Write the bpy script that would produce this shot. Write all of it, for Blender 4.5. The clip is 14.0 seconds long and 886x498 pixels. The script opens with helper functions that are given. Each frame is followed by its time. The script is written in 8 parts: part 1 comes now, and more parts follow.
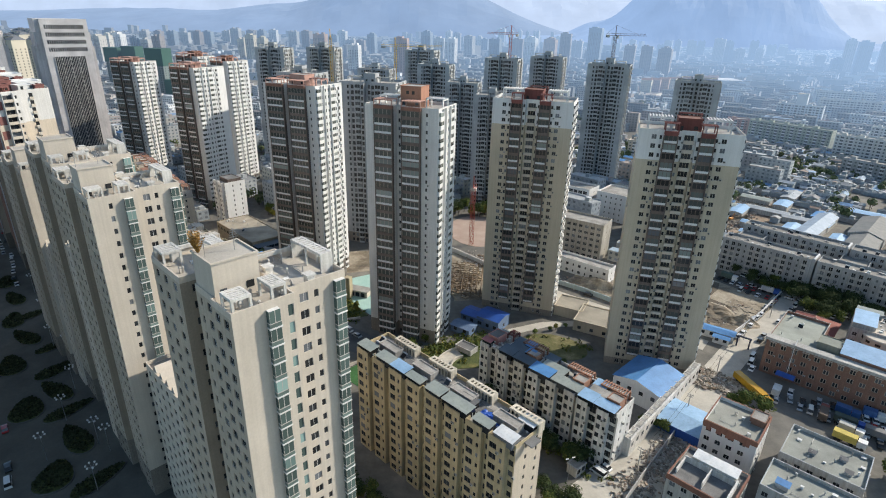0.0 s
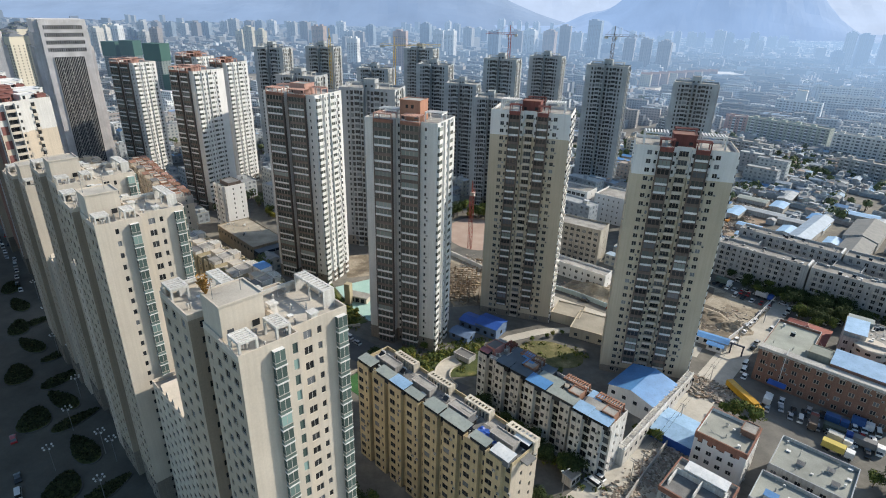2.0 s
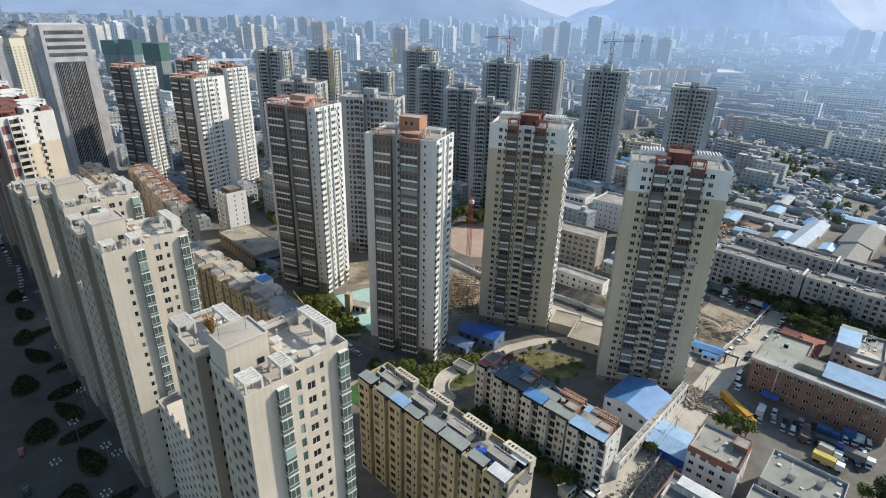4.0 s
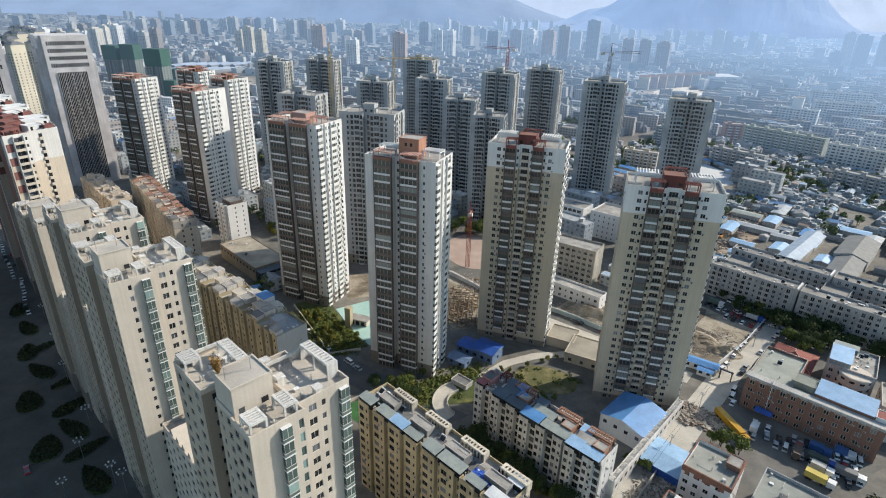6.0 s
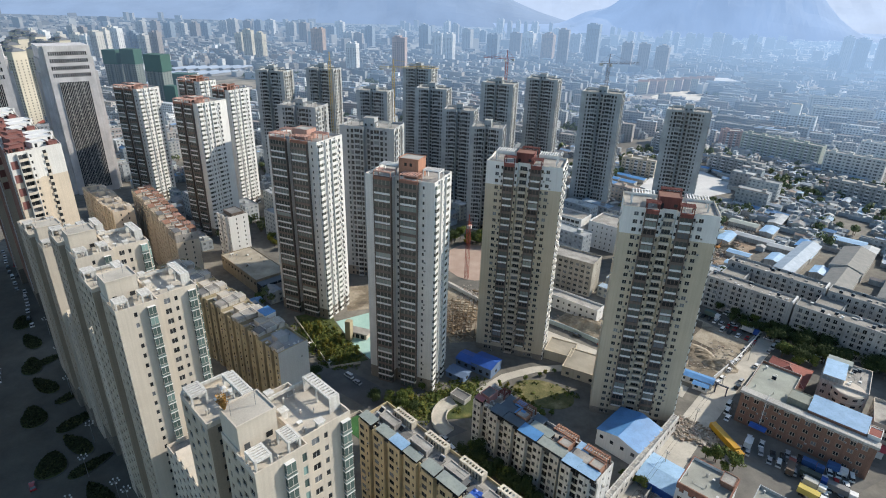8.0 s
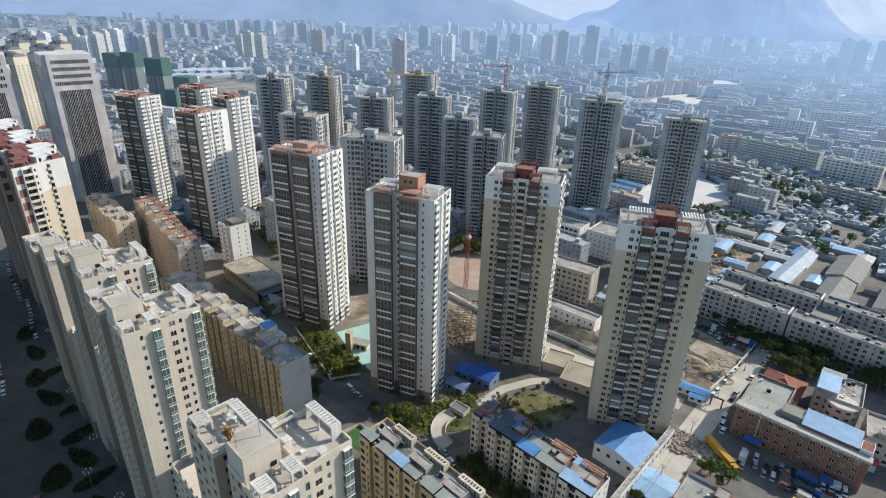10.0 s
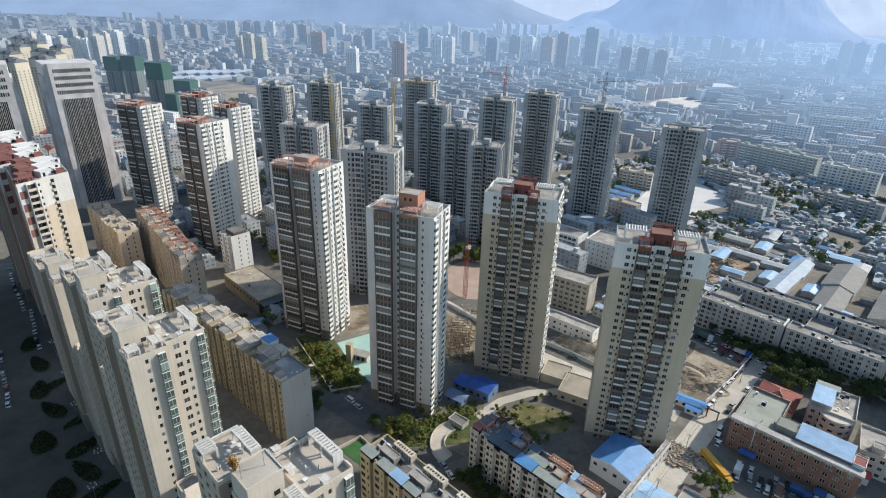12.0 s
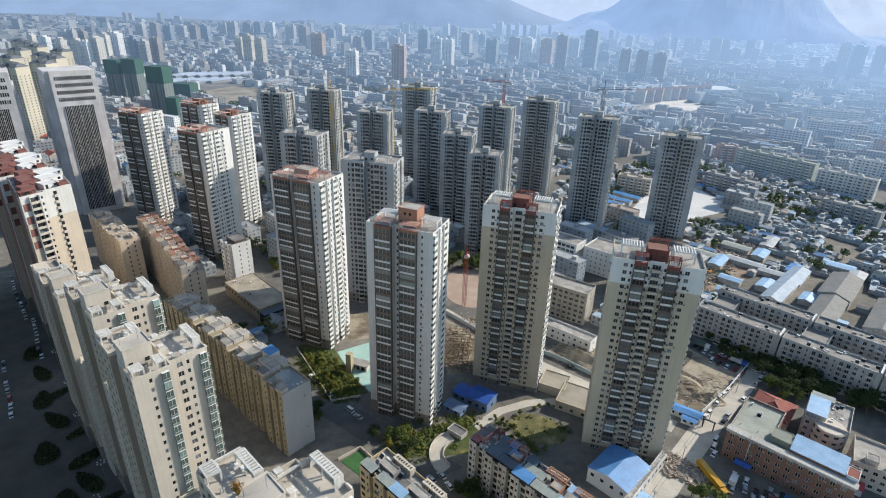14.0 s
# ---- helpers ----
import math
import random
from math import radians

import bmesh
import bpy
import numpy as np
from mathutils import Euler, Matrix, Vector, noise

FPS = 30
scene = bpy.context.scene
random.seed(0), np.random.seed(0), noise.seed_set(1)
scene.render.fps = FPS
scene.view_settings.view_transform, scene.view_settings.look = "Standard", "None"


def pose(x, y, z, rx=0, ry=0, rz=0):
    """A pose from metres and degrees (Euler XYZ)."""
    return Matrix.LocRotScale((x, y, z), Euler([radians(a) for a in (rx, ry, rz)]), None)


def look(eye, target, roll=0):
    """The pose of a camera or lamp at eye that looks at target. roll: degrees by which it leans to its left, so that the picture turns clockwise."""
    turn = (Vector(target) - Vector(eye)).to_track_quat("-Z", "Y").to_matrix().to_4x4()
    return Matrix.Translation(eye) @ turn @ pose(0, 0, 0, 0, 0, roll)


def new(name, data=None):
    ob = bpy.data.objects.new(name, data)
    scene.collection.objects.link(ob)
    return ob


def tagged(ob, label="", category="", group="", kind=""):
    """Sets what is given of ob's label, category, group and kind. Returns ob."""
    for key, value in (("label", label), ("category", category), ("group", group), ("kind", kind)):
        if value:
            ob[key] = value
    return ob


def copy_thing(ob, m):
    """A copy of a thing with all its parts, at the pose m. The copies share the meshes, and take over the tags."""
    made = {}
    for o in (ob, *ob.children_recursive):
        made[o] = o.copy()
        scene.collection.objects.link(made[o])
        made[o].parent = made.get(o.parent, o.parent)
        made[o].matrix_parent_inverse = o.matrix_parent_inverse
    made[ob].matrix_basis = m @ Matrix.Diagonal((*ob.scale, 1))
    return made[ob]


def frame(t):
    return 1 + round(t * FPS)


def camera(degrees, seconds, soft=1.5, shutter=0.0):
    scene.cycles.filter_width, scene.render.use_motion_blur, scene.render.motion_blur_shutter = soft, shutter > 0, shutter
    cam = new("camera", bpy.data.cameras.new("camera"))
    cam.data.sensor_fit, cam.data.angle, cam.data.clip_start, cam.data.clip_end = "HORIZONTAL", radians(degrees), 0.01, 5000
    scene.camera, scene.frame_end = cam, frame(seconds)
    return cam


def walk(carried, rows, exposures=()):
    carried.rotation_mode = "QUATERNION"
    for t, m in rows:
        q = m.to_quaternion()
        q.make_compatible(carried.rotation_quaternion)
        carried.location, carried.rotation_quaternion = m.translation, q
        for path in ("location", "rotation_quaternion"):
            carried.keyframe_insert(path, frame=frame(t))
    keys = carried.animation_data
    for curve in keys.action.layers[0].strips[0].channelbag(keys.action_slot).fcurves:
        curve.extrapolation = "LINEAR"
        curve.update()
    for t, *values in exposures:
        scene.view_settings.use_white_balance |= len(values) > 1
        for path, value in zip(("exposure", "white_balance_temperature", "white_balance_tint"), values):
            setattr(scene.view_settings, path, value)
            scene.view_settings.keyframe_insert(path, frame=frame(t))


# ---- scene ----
cam = camera(77.2, 14.0, 1.05)
METRES, EYE, TILT, LEAN, TURN = 52.0, 121.0, -22.6, -1.3, 0.0
ROWS = [
    (0.0, 0.0, 0.0, 0.0, 0.0, 0.0, -0.0),
    (0.5, 0.0007, -0.0166, 0.0396, -0.03, -0.28, -0.01),
    (1.0, 0.0012, -0.0306, 0.0755, -0.05, -0.53, -0.02),
    (1.5, 0.0017, -0.0466, 0.1138, -0.08, -0.79, -0.03),
    (2.0, 0.0023, -0.061, 0.1486, -0.1, -1.01, -0.04),
    (4.5, 0.0099, -0.1341, 0.326, -0.12, -1.63, -0.04),
    (5.0, 0.0108, -0.1479, 0.3592, -0.14, -1.61, -0.06),
    (5.5, 0.0116, -0.163, 0.3954, -0.15, -1.59, -0.07),
    (6.0, 0.0127, -0.1769, 0.4279, -0.17, -1.58, -0.09),
    (6.5, 0.0136, -0.1914, 0.462, -0.18, -1.56, -0.1),
    (7.0, 0.0142, -0.2057, 0.4951, -0.2, -1.55, -0.12),
    (7.5, 0.0144, -0.2186, 0.5258, -0.22, -1.55, -0.13),
    (8.0, 0.0144, -0.233, 0.56, -0.23, -1.57, -0.15),
    (10.5, 0.0164, -0.2995, 0.7168, -0.27, -1.68, -0.22),
    (11.0, 0.0171, -0.3134, 0.75, -0.27, -1.7, -0.23),
    (11.5, 0.0176, -0.3258, 0.7809, -0.28, -1.72, -0.24),
    (12.0, 0.0184, -0.3392, 0.8137, -0.29, -1.75, -0.25),
    (12.5, 0.0189, -0.3512, 0.8428, -0.3, -1.76, -0.26),
    (13.0, 0.0196, -0.364, 0.8732, -0.32, -1.77, -0.27),
    (13.5, 0.0201, -0.3749, 0.9002, -0.33, -1.78, -0.28),
    (14.0, 0.0211, -0.3845, 0.9228, -0.34, -1.81, -0.29),
]
walk(cam, [(t, pose(0, 0, EYE, TILT, LEAN, TURN) @ pose(METRES * x, METRES * y, METRES * z, 90 + pitch, roll, yaw)) for t, x, y, z, yaw, pitch, roll in ROWS],
     [(0.0, 0.52, 6480, 9), (7.0, 0.52, 6420, 9), (11.0, 0.52, 6350, 9), (14.0, 0.52, 6330, 9)])

# ---- world, sun ----
SUN_DIR = Vector((0.932, 0.362, math.tan(radians(32)))).normalized()
world = bpy.data.worlds.new("world")
scene.world = world
world.use_nodes = True
wn, wl = world.node_tree.nodes, world.node_tree.links
sky = wn.new("ShaderNodeTexSky")
sky.sky_type, sky.sun_disc = "NISHITA", False
sky.sun_elevation, sky.sun_rotation = radians(32), math.atan2(0.932, 0.362)
sky.air_density, sky.dust_density, sky.ozone_density = 0.8, 0.5, 3.0
wn["Background"].inputs["Strength"].default_value = 0.15
cool = wn.new("ShaderNodeMix")
cool.data_type, cool.blend_type = "RGBA", "MULTIPLY"
cool.inputs["Factor"].default_value, cool.inputs["B"].default_value = 1.0, (1.0, 0.975, 0.82, 1)
wl.new(sky.outputs["Color"], cool.inputs["A"])
wl.new(cool.outputs["Result"], wn["Background"].inputs["Color"])
sun = new("sun", bpy.data.lights.new("sun", "SUN"))
sun.data.energy, sun.data.angle, sun.data.color = 3.85, radians(0.8), (1.0, 0.905, 0.77)
sun.matrix_world = look((0, 0, 300), Vector((0, 0, 300)) - SUN_DIR)


# ---- materials ----
def ramp(nt, fac, stops):
    n = nt.nodes.new("ShaderNodeValToRGB")
    els = n.color_ramp.elements
    while len(els) < len(stops):
        els.new(0.5)
    for e, (p, c) in zip(els, stops):
        e.position, e.color = p, (*c, 1)
    nt.links.new(fac, n.inputs["Fac"])
    return n.outputs["Color"]


def tex(nt, scale, detail=4.0, stretch=(1, 1, 1), rough=0.55):
    """Noise in world metres; scale is features per metre."""
    geo = nt.nodes.new("ShaderNodeNewGeometry")
    mp = nt.nodes.new("ShaderNodeMapping")
    mp.inputs["Scale"].default_value = stretch
    no = nt.nodes.new("ShaderNodeTexNoise")
    no.inputs["Scale"].default_value, no.inputs["Detail"].default_value = scale, detail
    no.inputs["Roughness"].default_value = rough
    nt.links.new(geo.outputs["Position"], mp.inputs["Vector"])
    nt.links.new(mp.outputs["Vector"], no.inputs["Vector"])
    return no.outputs["Fac"]


def mix(nt, a, b, fac, mode="MULTIPLY"):
    n = nt.nodes.new("ShaderNodeMix")
    n.data_type, n.blend_type = "RGBA", mode
    for sock, v in ((n.inputs["Factor"], fac), (n.inputs["A"], a), (n.inputs["B"], b)):
        if isinstance(v, (tuple, float, int)):
            sock.default_value = (*v, 1) if isinstance(v, tuple) else v
        else:
            nt.links.new(v, sock)
    return n.outputs["Result"]


def base(name, rough=0.8, metal=0.0):
    m = bpy.data.materials.new(name)
    m.use_nodes = True
    p = m.node_tree.nodes["Principled BSDF"]
    p.inputs["Roughness"].default_value, p.inputs["Metallic"].default_value = rough, metal
    return m, m.node_tree, p


def bump(nt, p, height, strength, dist=0.05):
    b = nt.nodes.new("ShaderNodeBump")
    b.inputs["Strength"].default_value, b.inputs["Distance"].default_value = strength, dist
    nt.links.new(height, b.inputs["Height"])
    nt.links.new(b.outputs["Normal"], p.inputs["Normal"])


def surface(name, color, rough=0.85, streak=0.25, blot=0.25, grain=0.15, metal=0.0, spread=0.0, blot_scale=0.12):
    """A painted or mineral surface: rain streaks, blotches of wear and fine grain."""
    m, nt, p = base(name, rough, metal)
    c = mix(nt, color, ramp(nt, tex(nt, blot_scale, 6), [(0.3, (1 - blot,) * 3), (0.7, (1 + blot * 0.3,) * 3)]), 1.0)
    if streak:
        s = tex(nt, 1.0, 5, (1.6, 1.6, 0.06))
        c = mix(nt, c, ramp(nt, s, [(0.35, (1 - streak, 1 - streak * 1.05, 1 - streak * 1.15)), (0.62, (1.03,) * 3)]), 1.0)
    g = tex(nt, 3.0, 6, rough=0.7)
    c = mix(nt, c, ramp(nt, g, [(0.3, (1 - grain,) * 3), (0.7, (1 + grain * 0.5,) * 3)]), 1.0)
    if spread:
        oi = nt.nodes.new("ShaderNodeObjectInfo")
        c = mix(nt, c, ramp(nt, oi.outputs["Random"], [(0, (1 - spread,) * 3), (1, (1 + spread * 0.4,) * 3)]), 1.0)
    nt.links.new(c, p.inputs["Base Color"])
    bump(nt, p, g, 0.25)
    return m


def islands(name, stops, rough=0.85, grain=0.2):
    """A surface whose pieces differ in colour from island to island."""
    m, nt, p = base(name, rough)
    geo = nt.nodes.new("ShaderNodeNewGeometry")
    c = ramp(nt, geo.outputs["Random Per Island"], stops)
    c = mix(nt, c, ramp(nt, tex(nt, 0.5, 6), [(0.3, (1 - grain * 1.6,) * 3), (0.7, (1.05,) * 3)]), 1.0)
    nt.links.new(c, p.inputs["Base Color"])
    return m


def glass(name, tint, rough=0.08, vary=0.6):
    """A window pane seen from outside: dark room behind, sky on its face."""
    m, nt, p = base(name, rough)
    oi = nt.nodes.new("ShaderNodeObjectInfo")
    geo = nt.nodes.new("ShaderNodeNewGeometry")
    add = nt.nodes.new("ShaderNodeMath")
    add.operation = "ADD"
    nt.links.new(oi.outputs["Random"], add.inputs[0])
    nt.links.new(geo.outputs["Random Per Island"], add.inputs[1])
    fr = nt.nodes.new("ShaderNodeMath")
    fr.operation = "FRACT"
    nt.links.new(add.outputs[0], fr.inputs[0])
    lo, hi = tuple(t * (1 - vary) for t in tint), tuple(min(1, t * (1 + 2.5 * vary)) for t in tint)
    c = ramp(nt, fr.outputs[0], [(0, lo), (0.75, tint), (0.9, hi), (1, tuple(min(1, 2 * h) for h in hi))])
    nt.links.new(c, p.inputs["Base Color"])
    p.inputs["Specular IOR Level"].default_value = 0.35
    return m


def sheet(name, color, scale=3.0, rough=0.45):
    """Corrugated sheet metal, faded and dirty."""
    m, nt, p = base(name, rough)
    c = mix(nt, color, ramp(nt, tex(nt, 0.25, 6), [(0.3, (0.75, 0.78, 0.8)), (0.7, (1.1, 1.08, 1.05))]), 1.0)
    c = mix(nt, c, ramp(nt, tex(nt, 1.5, 5, (1, 1, 1)), [(0.25, (0.7, 0.68, 0.66)), (0.5, (1, 1, 1))]), 0.6)
    nt.links.new(c, p.inputs["Base Color"])
    bump(nt, p, tex(nt, scale, 2, (3, 0.2, 1)), 0.3)
    return m


def layered(name, stops, scale, fine=2.0, rough=0.95, bumpy=0.5, speck=0.4):
    """Ground of two scales of patches."""
    m, nt, p = base(name, rough)
    a = tex(nt, scale, 8, rough=0.62)
    c = ramp(nt, a, stops)
    f = tex(nt, fine, 6, rough=0.7)
    c = mix(nt, c, ramp(nt, f, [(0.25, (1 - speck,) * 3), (0.7, (1 + 0.37 * speck,) * 3)]), 1.0)
    nt.links.new(c, p.inputs["Base Color"])
    bump(nt, p, f, bumpy, 0.2)
    return m


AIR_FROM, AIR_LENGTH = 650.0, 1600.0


def haze_paint(name, col, rough=0.9):
    """Far-city paint, haze painted in: with distance its colour gives way to sky-blue glow."""
    m, nt, p = base(name, rough)
    geo = nt.nodes.new("ShaderNodeNewGeometry")

    def calc(op, a, b=0.0):
        n = nt.nodes.new("ShaderNodeMath")
        n.operation = op
        for sock, v in zip(n.inputs, (a, b)):
            if isinstance(v, (int, float)):
                sock.default_value = v
            else:
                nt.links.new(v, sock)
        return n.outputs[0]

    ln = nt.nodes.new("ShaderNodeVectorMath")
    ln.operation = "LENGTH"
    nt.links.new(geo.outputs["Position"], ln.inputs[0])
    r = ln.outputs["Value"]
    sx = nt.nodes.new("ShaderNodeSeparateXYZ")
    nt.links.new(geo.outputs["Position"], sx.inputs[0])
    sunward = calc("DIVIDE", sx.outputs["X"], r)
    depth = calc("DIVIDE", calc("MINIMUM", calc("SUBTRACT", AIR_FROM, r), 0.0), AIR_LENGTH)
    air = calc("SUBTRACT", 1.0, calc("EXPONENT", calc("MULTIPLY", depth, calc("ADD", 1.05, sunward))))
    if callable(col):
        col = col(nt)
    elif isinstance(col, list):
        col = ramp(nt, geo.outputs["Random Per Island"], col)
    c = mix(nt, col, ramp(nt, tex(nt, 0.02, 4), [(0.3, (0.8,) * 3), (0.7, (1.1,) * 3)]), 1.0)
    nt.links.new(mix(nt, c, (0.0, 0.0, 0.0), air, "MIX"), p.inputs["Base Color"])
    # painted haze glows brighter on the sunward side
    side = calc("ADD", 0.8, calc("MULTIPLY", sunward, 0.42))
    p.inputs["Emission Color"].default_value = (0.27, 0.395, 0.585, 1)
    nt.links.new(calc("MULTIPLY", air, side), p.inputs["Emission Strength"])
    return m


CREAM = surface("cream_plaster", (0.58, 0.52, 0.447), streak=0.06, blot=0.12, grain=0.08)
CREAM_D = surface("beige_plaster", (0.52, 0.455, 0.35), streak=0.07, blot=0.1, grain=0.08)
WHITE = surface("white_paint", (0.7, 0.7, 0.695), streak=0.06, blot=0.1, grain=0.06)
GREY = surface("grey_plaster", (0.42, 0.4, 0.38))
STONE = surface("grey_brown_stone", (0.26, 0.23, 0.2), streak=0.1, grain=0.3)
BROWN = surface("brown_paint", (0.175, 0.137, 0.12), streak=0.2, spread=0.2)
RED = surface("red_brown_paint", (0.2, 0.065, 0.055))
ORANGE = surface("terracotta_paint", (0.43, 0.215, 0.145), streak=0.12)
RUST = surface("rust_brown_paint", (0.26, 0.125, 0.09), streak=0.15)
ROSE = surface("faded_rose_paint", (0.5, 0.3, 0.25), streak=0.12)
PINK = surface("dusty_pink_paint", (0.5, 0.25, 0.23))
YELLOW = surface("ochre_plaster", (0.55, 0.455, 0.285), streak=0.12)
SAND = surface("sand_plaster", (0.45, 0.39, 0.265), streak=0.1)
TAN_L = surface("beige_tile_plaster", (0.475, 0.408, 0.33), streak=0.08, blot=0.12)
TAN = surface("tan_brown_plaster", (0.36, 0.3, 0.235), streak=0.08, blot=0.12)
GREY_B = surface("blue_grey_plaster", (0.38, 0.395, 0.415), streak=0.08, blot=0.12)
END_G = surface("smooth_grey_render", (0.46, 0.46, 0.45), streak=0.04, blot=0.1)
SLATE = surface("slate_blue_roof_sheet", (0.1, 0.135, 0.175), streak=0, blot=0.3, rough=0.6)
SAND_L = surface("pale_sand_plaster", (0.58, 0.5, 0.405), streak=0.07, blot=0.1)
# bluish tint: haze before the grey towers, mixed into the concrete colour
CONC = surface("raw_concrete", (0.405, 0.435, 0.462), streak=0.12)
SLAB_G = surface("weathered_grey_render", (0.41, 0.42, 0.43), streak=0.2)
CONC_L = surface("pale_concrete", (0.5, 0.49, 0.47), streak=0.25)
ROOF = surface("weathered_roof_screed", (0.4, 0.38, 0.35), streak=0, blot=0.45, grain=0.25, blot_scale=0.2)
ROOF_D = surface("grey_roof_felt", (0.2, 0.2, 0.2), streak=0, blot=0.4, grain=0.25, blot_scale=0.25)
BRICK = surface("brown_brick_tile", (0.275, 0.152, 0.11), streak=0.15, grain=0.3)
TILE_R = surface("red_roof_tile", (0.31, 0.095, 0.075), streak=0, blot=0.3, grain=0.4)
GLASS = glass("dark_window_glass", (0.042, 0.045, 0.05))
GLASS_G = glass("green_window_glass", (0.085, 0.125, 0.118), vary=0.3)
GLASS_L = glass("loggia_glass", (0.075, 0.085, 0.08), rough=0.12, vary=0.35)
GLASS_B = glass("blue_curtain_glass", (0.03, 0.04, 0.055), vary=0.4)
FRAME = surface("white_window_frame", (0.5, 0.5, 0.49), streak=0, blot=0.1, rough=0.5)
METAL = surface("galvanised_metal", (0.35, 0.36, 0.37), rough=0.45, metal=0.7, streak=0)
BLUE = sheet("blue_sheet_metal", (0.1, 0.27, 0.56))
BLUE_L = sheet("pale_blue_sheet_metal", (0.32, 0.5, 0.72))
BLUE_D = sheet("deep_blue_sheet_metal", (0.03, 0.1, 0.4))
WHITE_S = sheet("white_sheet_metal", (0.75, 0.76, 0.77))
GREY_S = sheet("weathered_pale_sheet_metal", (0.43, 0.45, 0.47))
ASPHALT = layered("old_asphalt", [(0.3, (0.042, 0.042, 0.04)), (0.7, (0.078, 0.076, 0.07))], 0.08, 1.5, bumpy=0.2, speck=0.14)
CITY_FLOOR = haze_paint("city_ground", lambda nt: mix(nt, ramp(nt, tex(nt, 0.015, 8, rough=0.62), [(0.3, (0.1, 0.1, 0.095)), (0.5, (0.175, 0.165, 0.145)), (0.62, (0.26, 0.24, 0.205)), (0.75, (0.085, 0.095, 0.07))]),
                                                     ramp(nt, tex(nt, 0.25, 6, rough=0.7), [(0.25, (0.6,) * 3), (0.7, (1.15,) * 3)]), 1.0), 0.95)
CONCRETE_ROAD = layered("pale_concrete_road", [(0.3, (0.38, 0.355, 0.305)), (0.5, (0.475, 0.445, 0.39)), (0.7, (0.56, 0.53, 0.465))], 0.12, 1.2, bumpy=0.2, speck=0.14)
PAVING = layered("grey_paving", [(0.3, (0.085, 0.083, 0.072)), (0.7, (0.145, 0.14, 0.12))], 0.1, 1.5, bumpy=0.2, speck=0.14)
DIRT = layered("bare_earth", [(0.3, (0.085, 0.068, 0.05)), (0.45, (0.22, 0.18, 0.13)), (0.55, (0.37, 0.32, 0.245)), (0.75, (0.47, 0.42, 0.34))], 0.07, 0.8, bumpy=0.8)
GRASS = layered("dry_grass", [(0.3, (0.035, 0.055, 0.02)), (0.55, (0.09, 0.11, 0.03)), (0.75, (0.22, 0.19, 0.07))], 0.18, 1.6, bumpy=0.9)
DRIVE = layered("dark_drive_asphalt", [(0.3, (0.085, 0.087, 0.09)), (0.7, (0.15, 0.15, 0.148))], 0.12, 1.5, bumpy=0.2, speck=0.14)
YARD = layered("dusty_yard_asphalt", [(0.3, (0.115, 0.112, 0.105)), (0.7, (0.205, 0.195, 0.175))], 0.1, 1.5, bumpy=0.2, speck=0.14)
TURQ = layered("turquoise_court_paint", [(0.3, (0.3, 0.48, 0.43)), (0.7, (0.42, 0.6, 0.55))], 0.1, 1.5, bumpy=0.1, speck=0.14)
TRACK = layered("faded_red_court", [(0.3, (0.35, 0.25, 0.205)), (0.7, (0.45, 0.35, 0.29))], 0.1, 1.5, bumpy=0.1, speck=0.14)


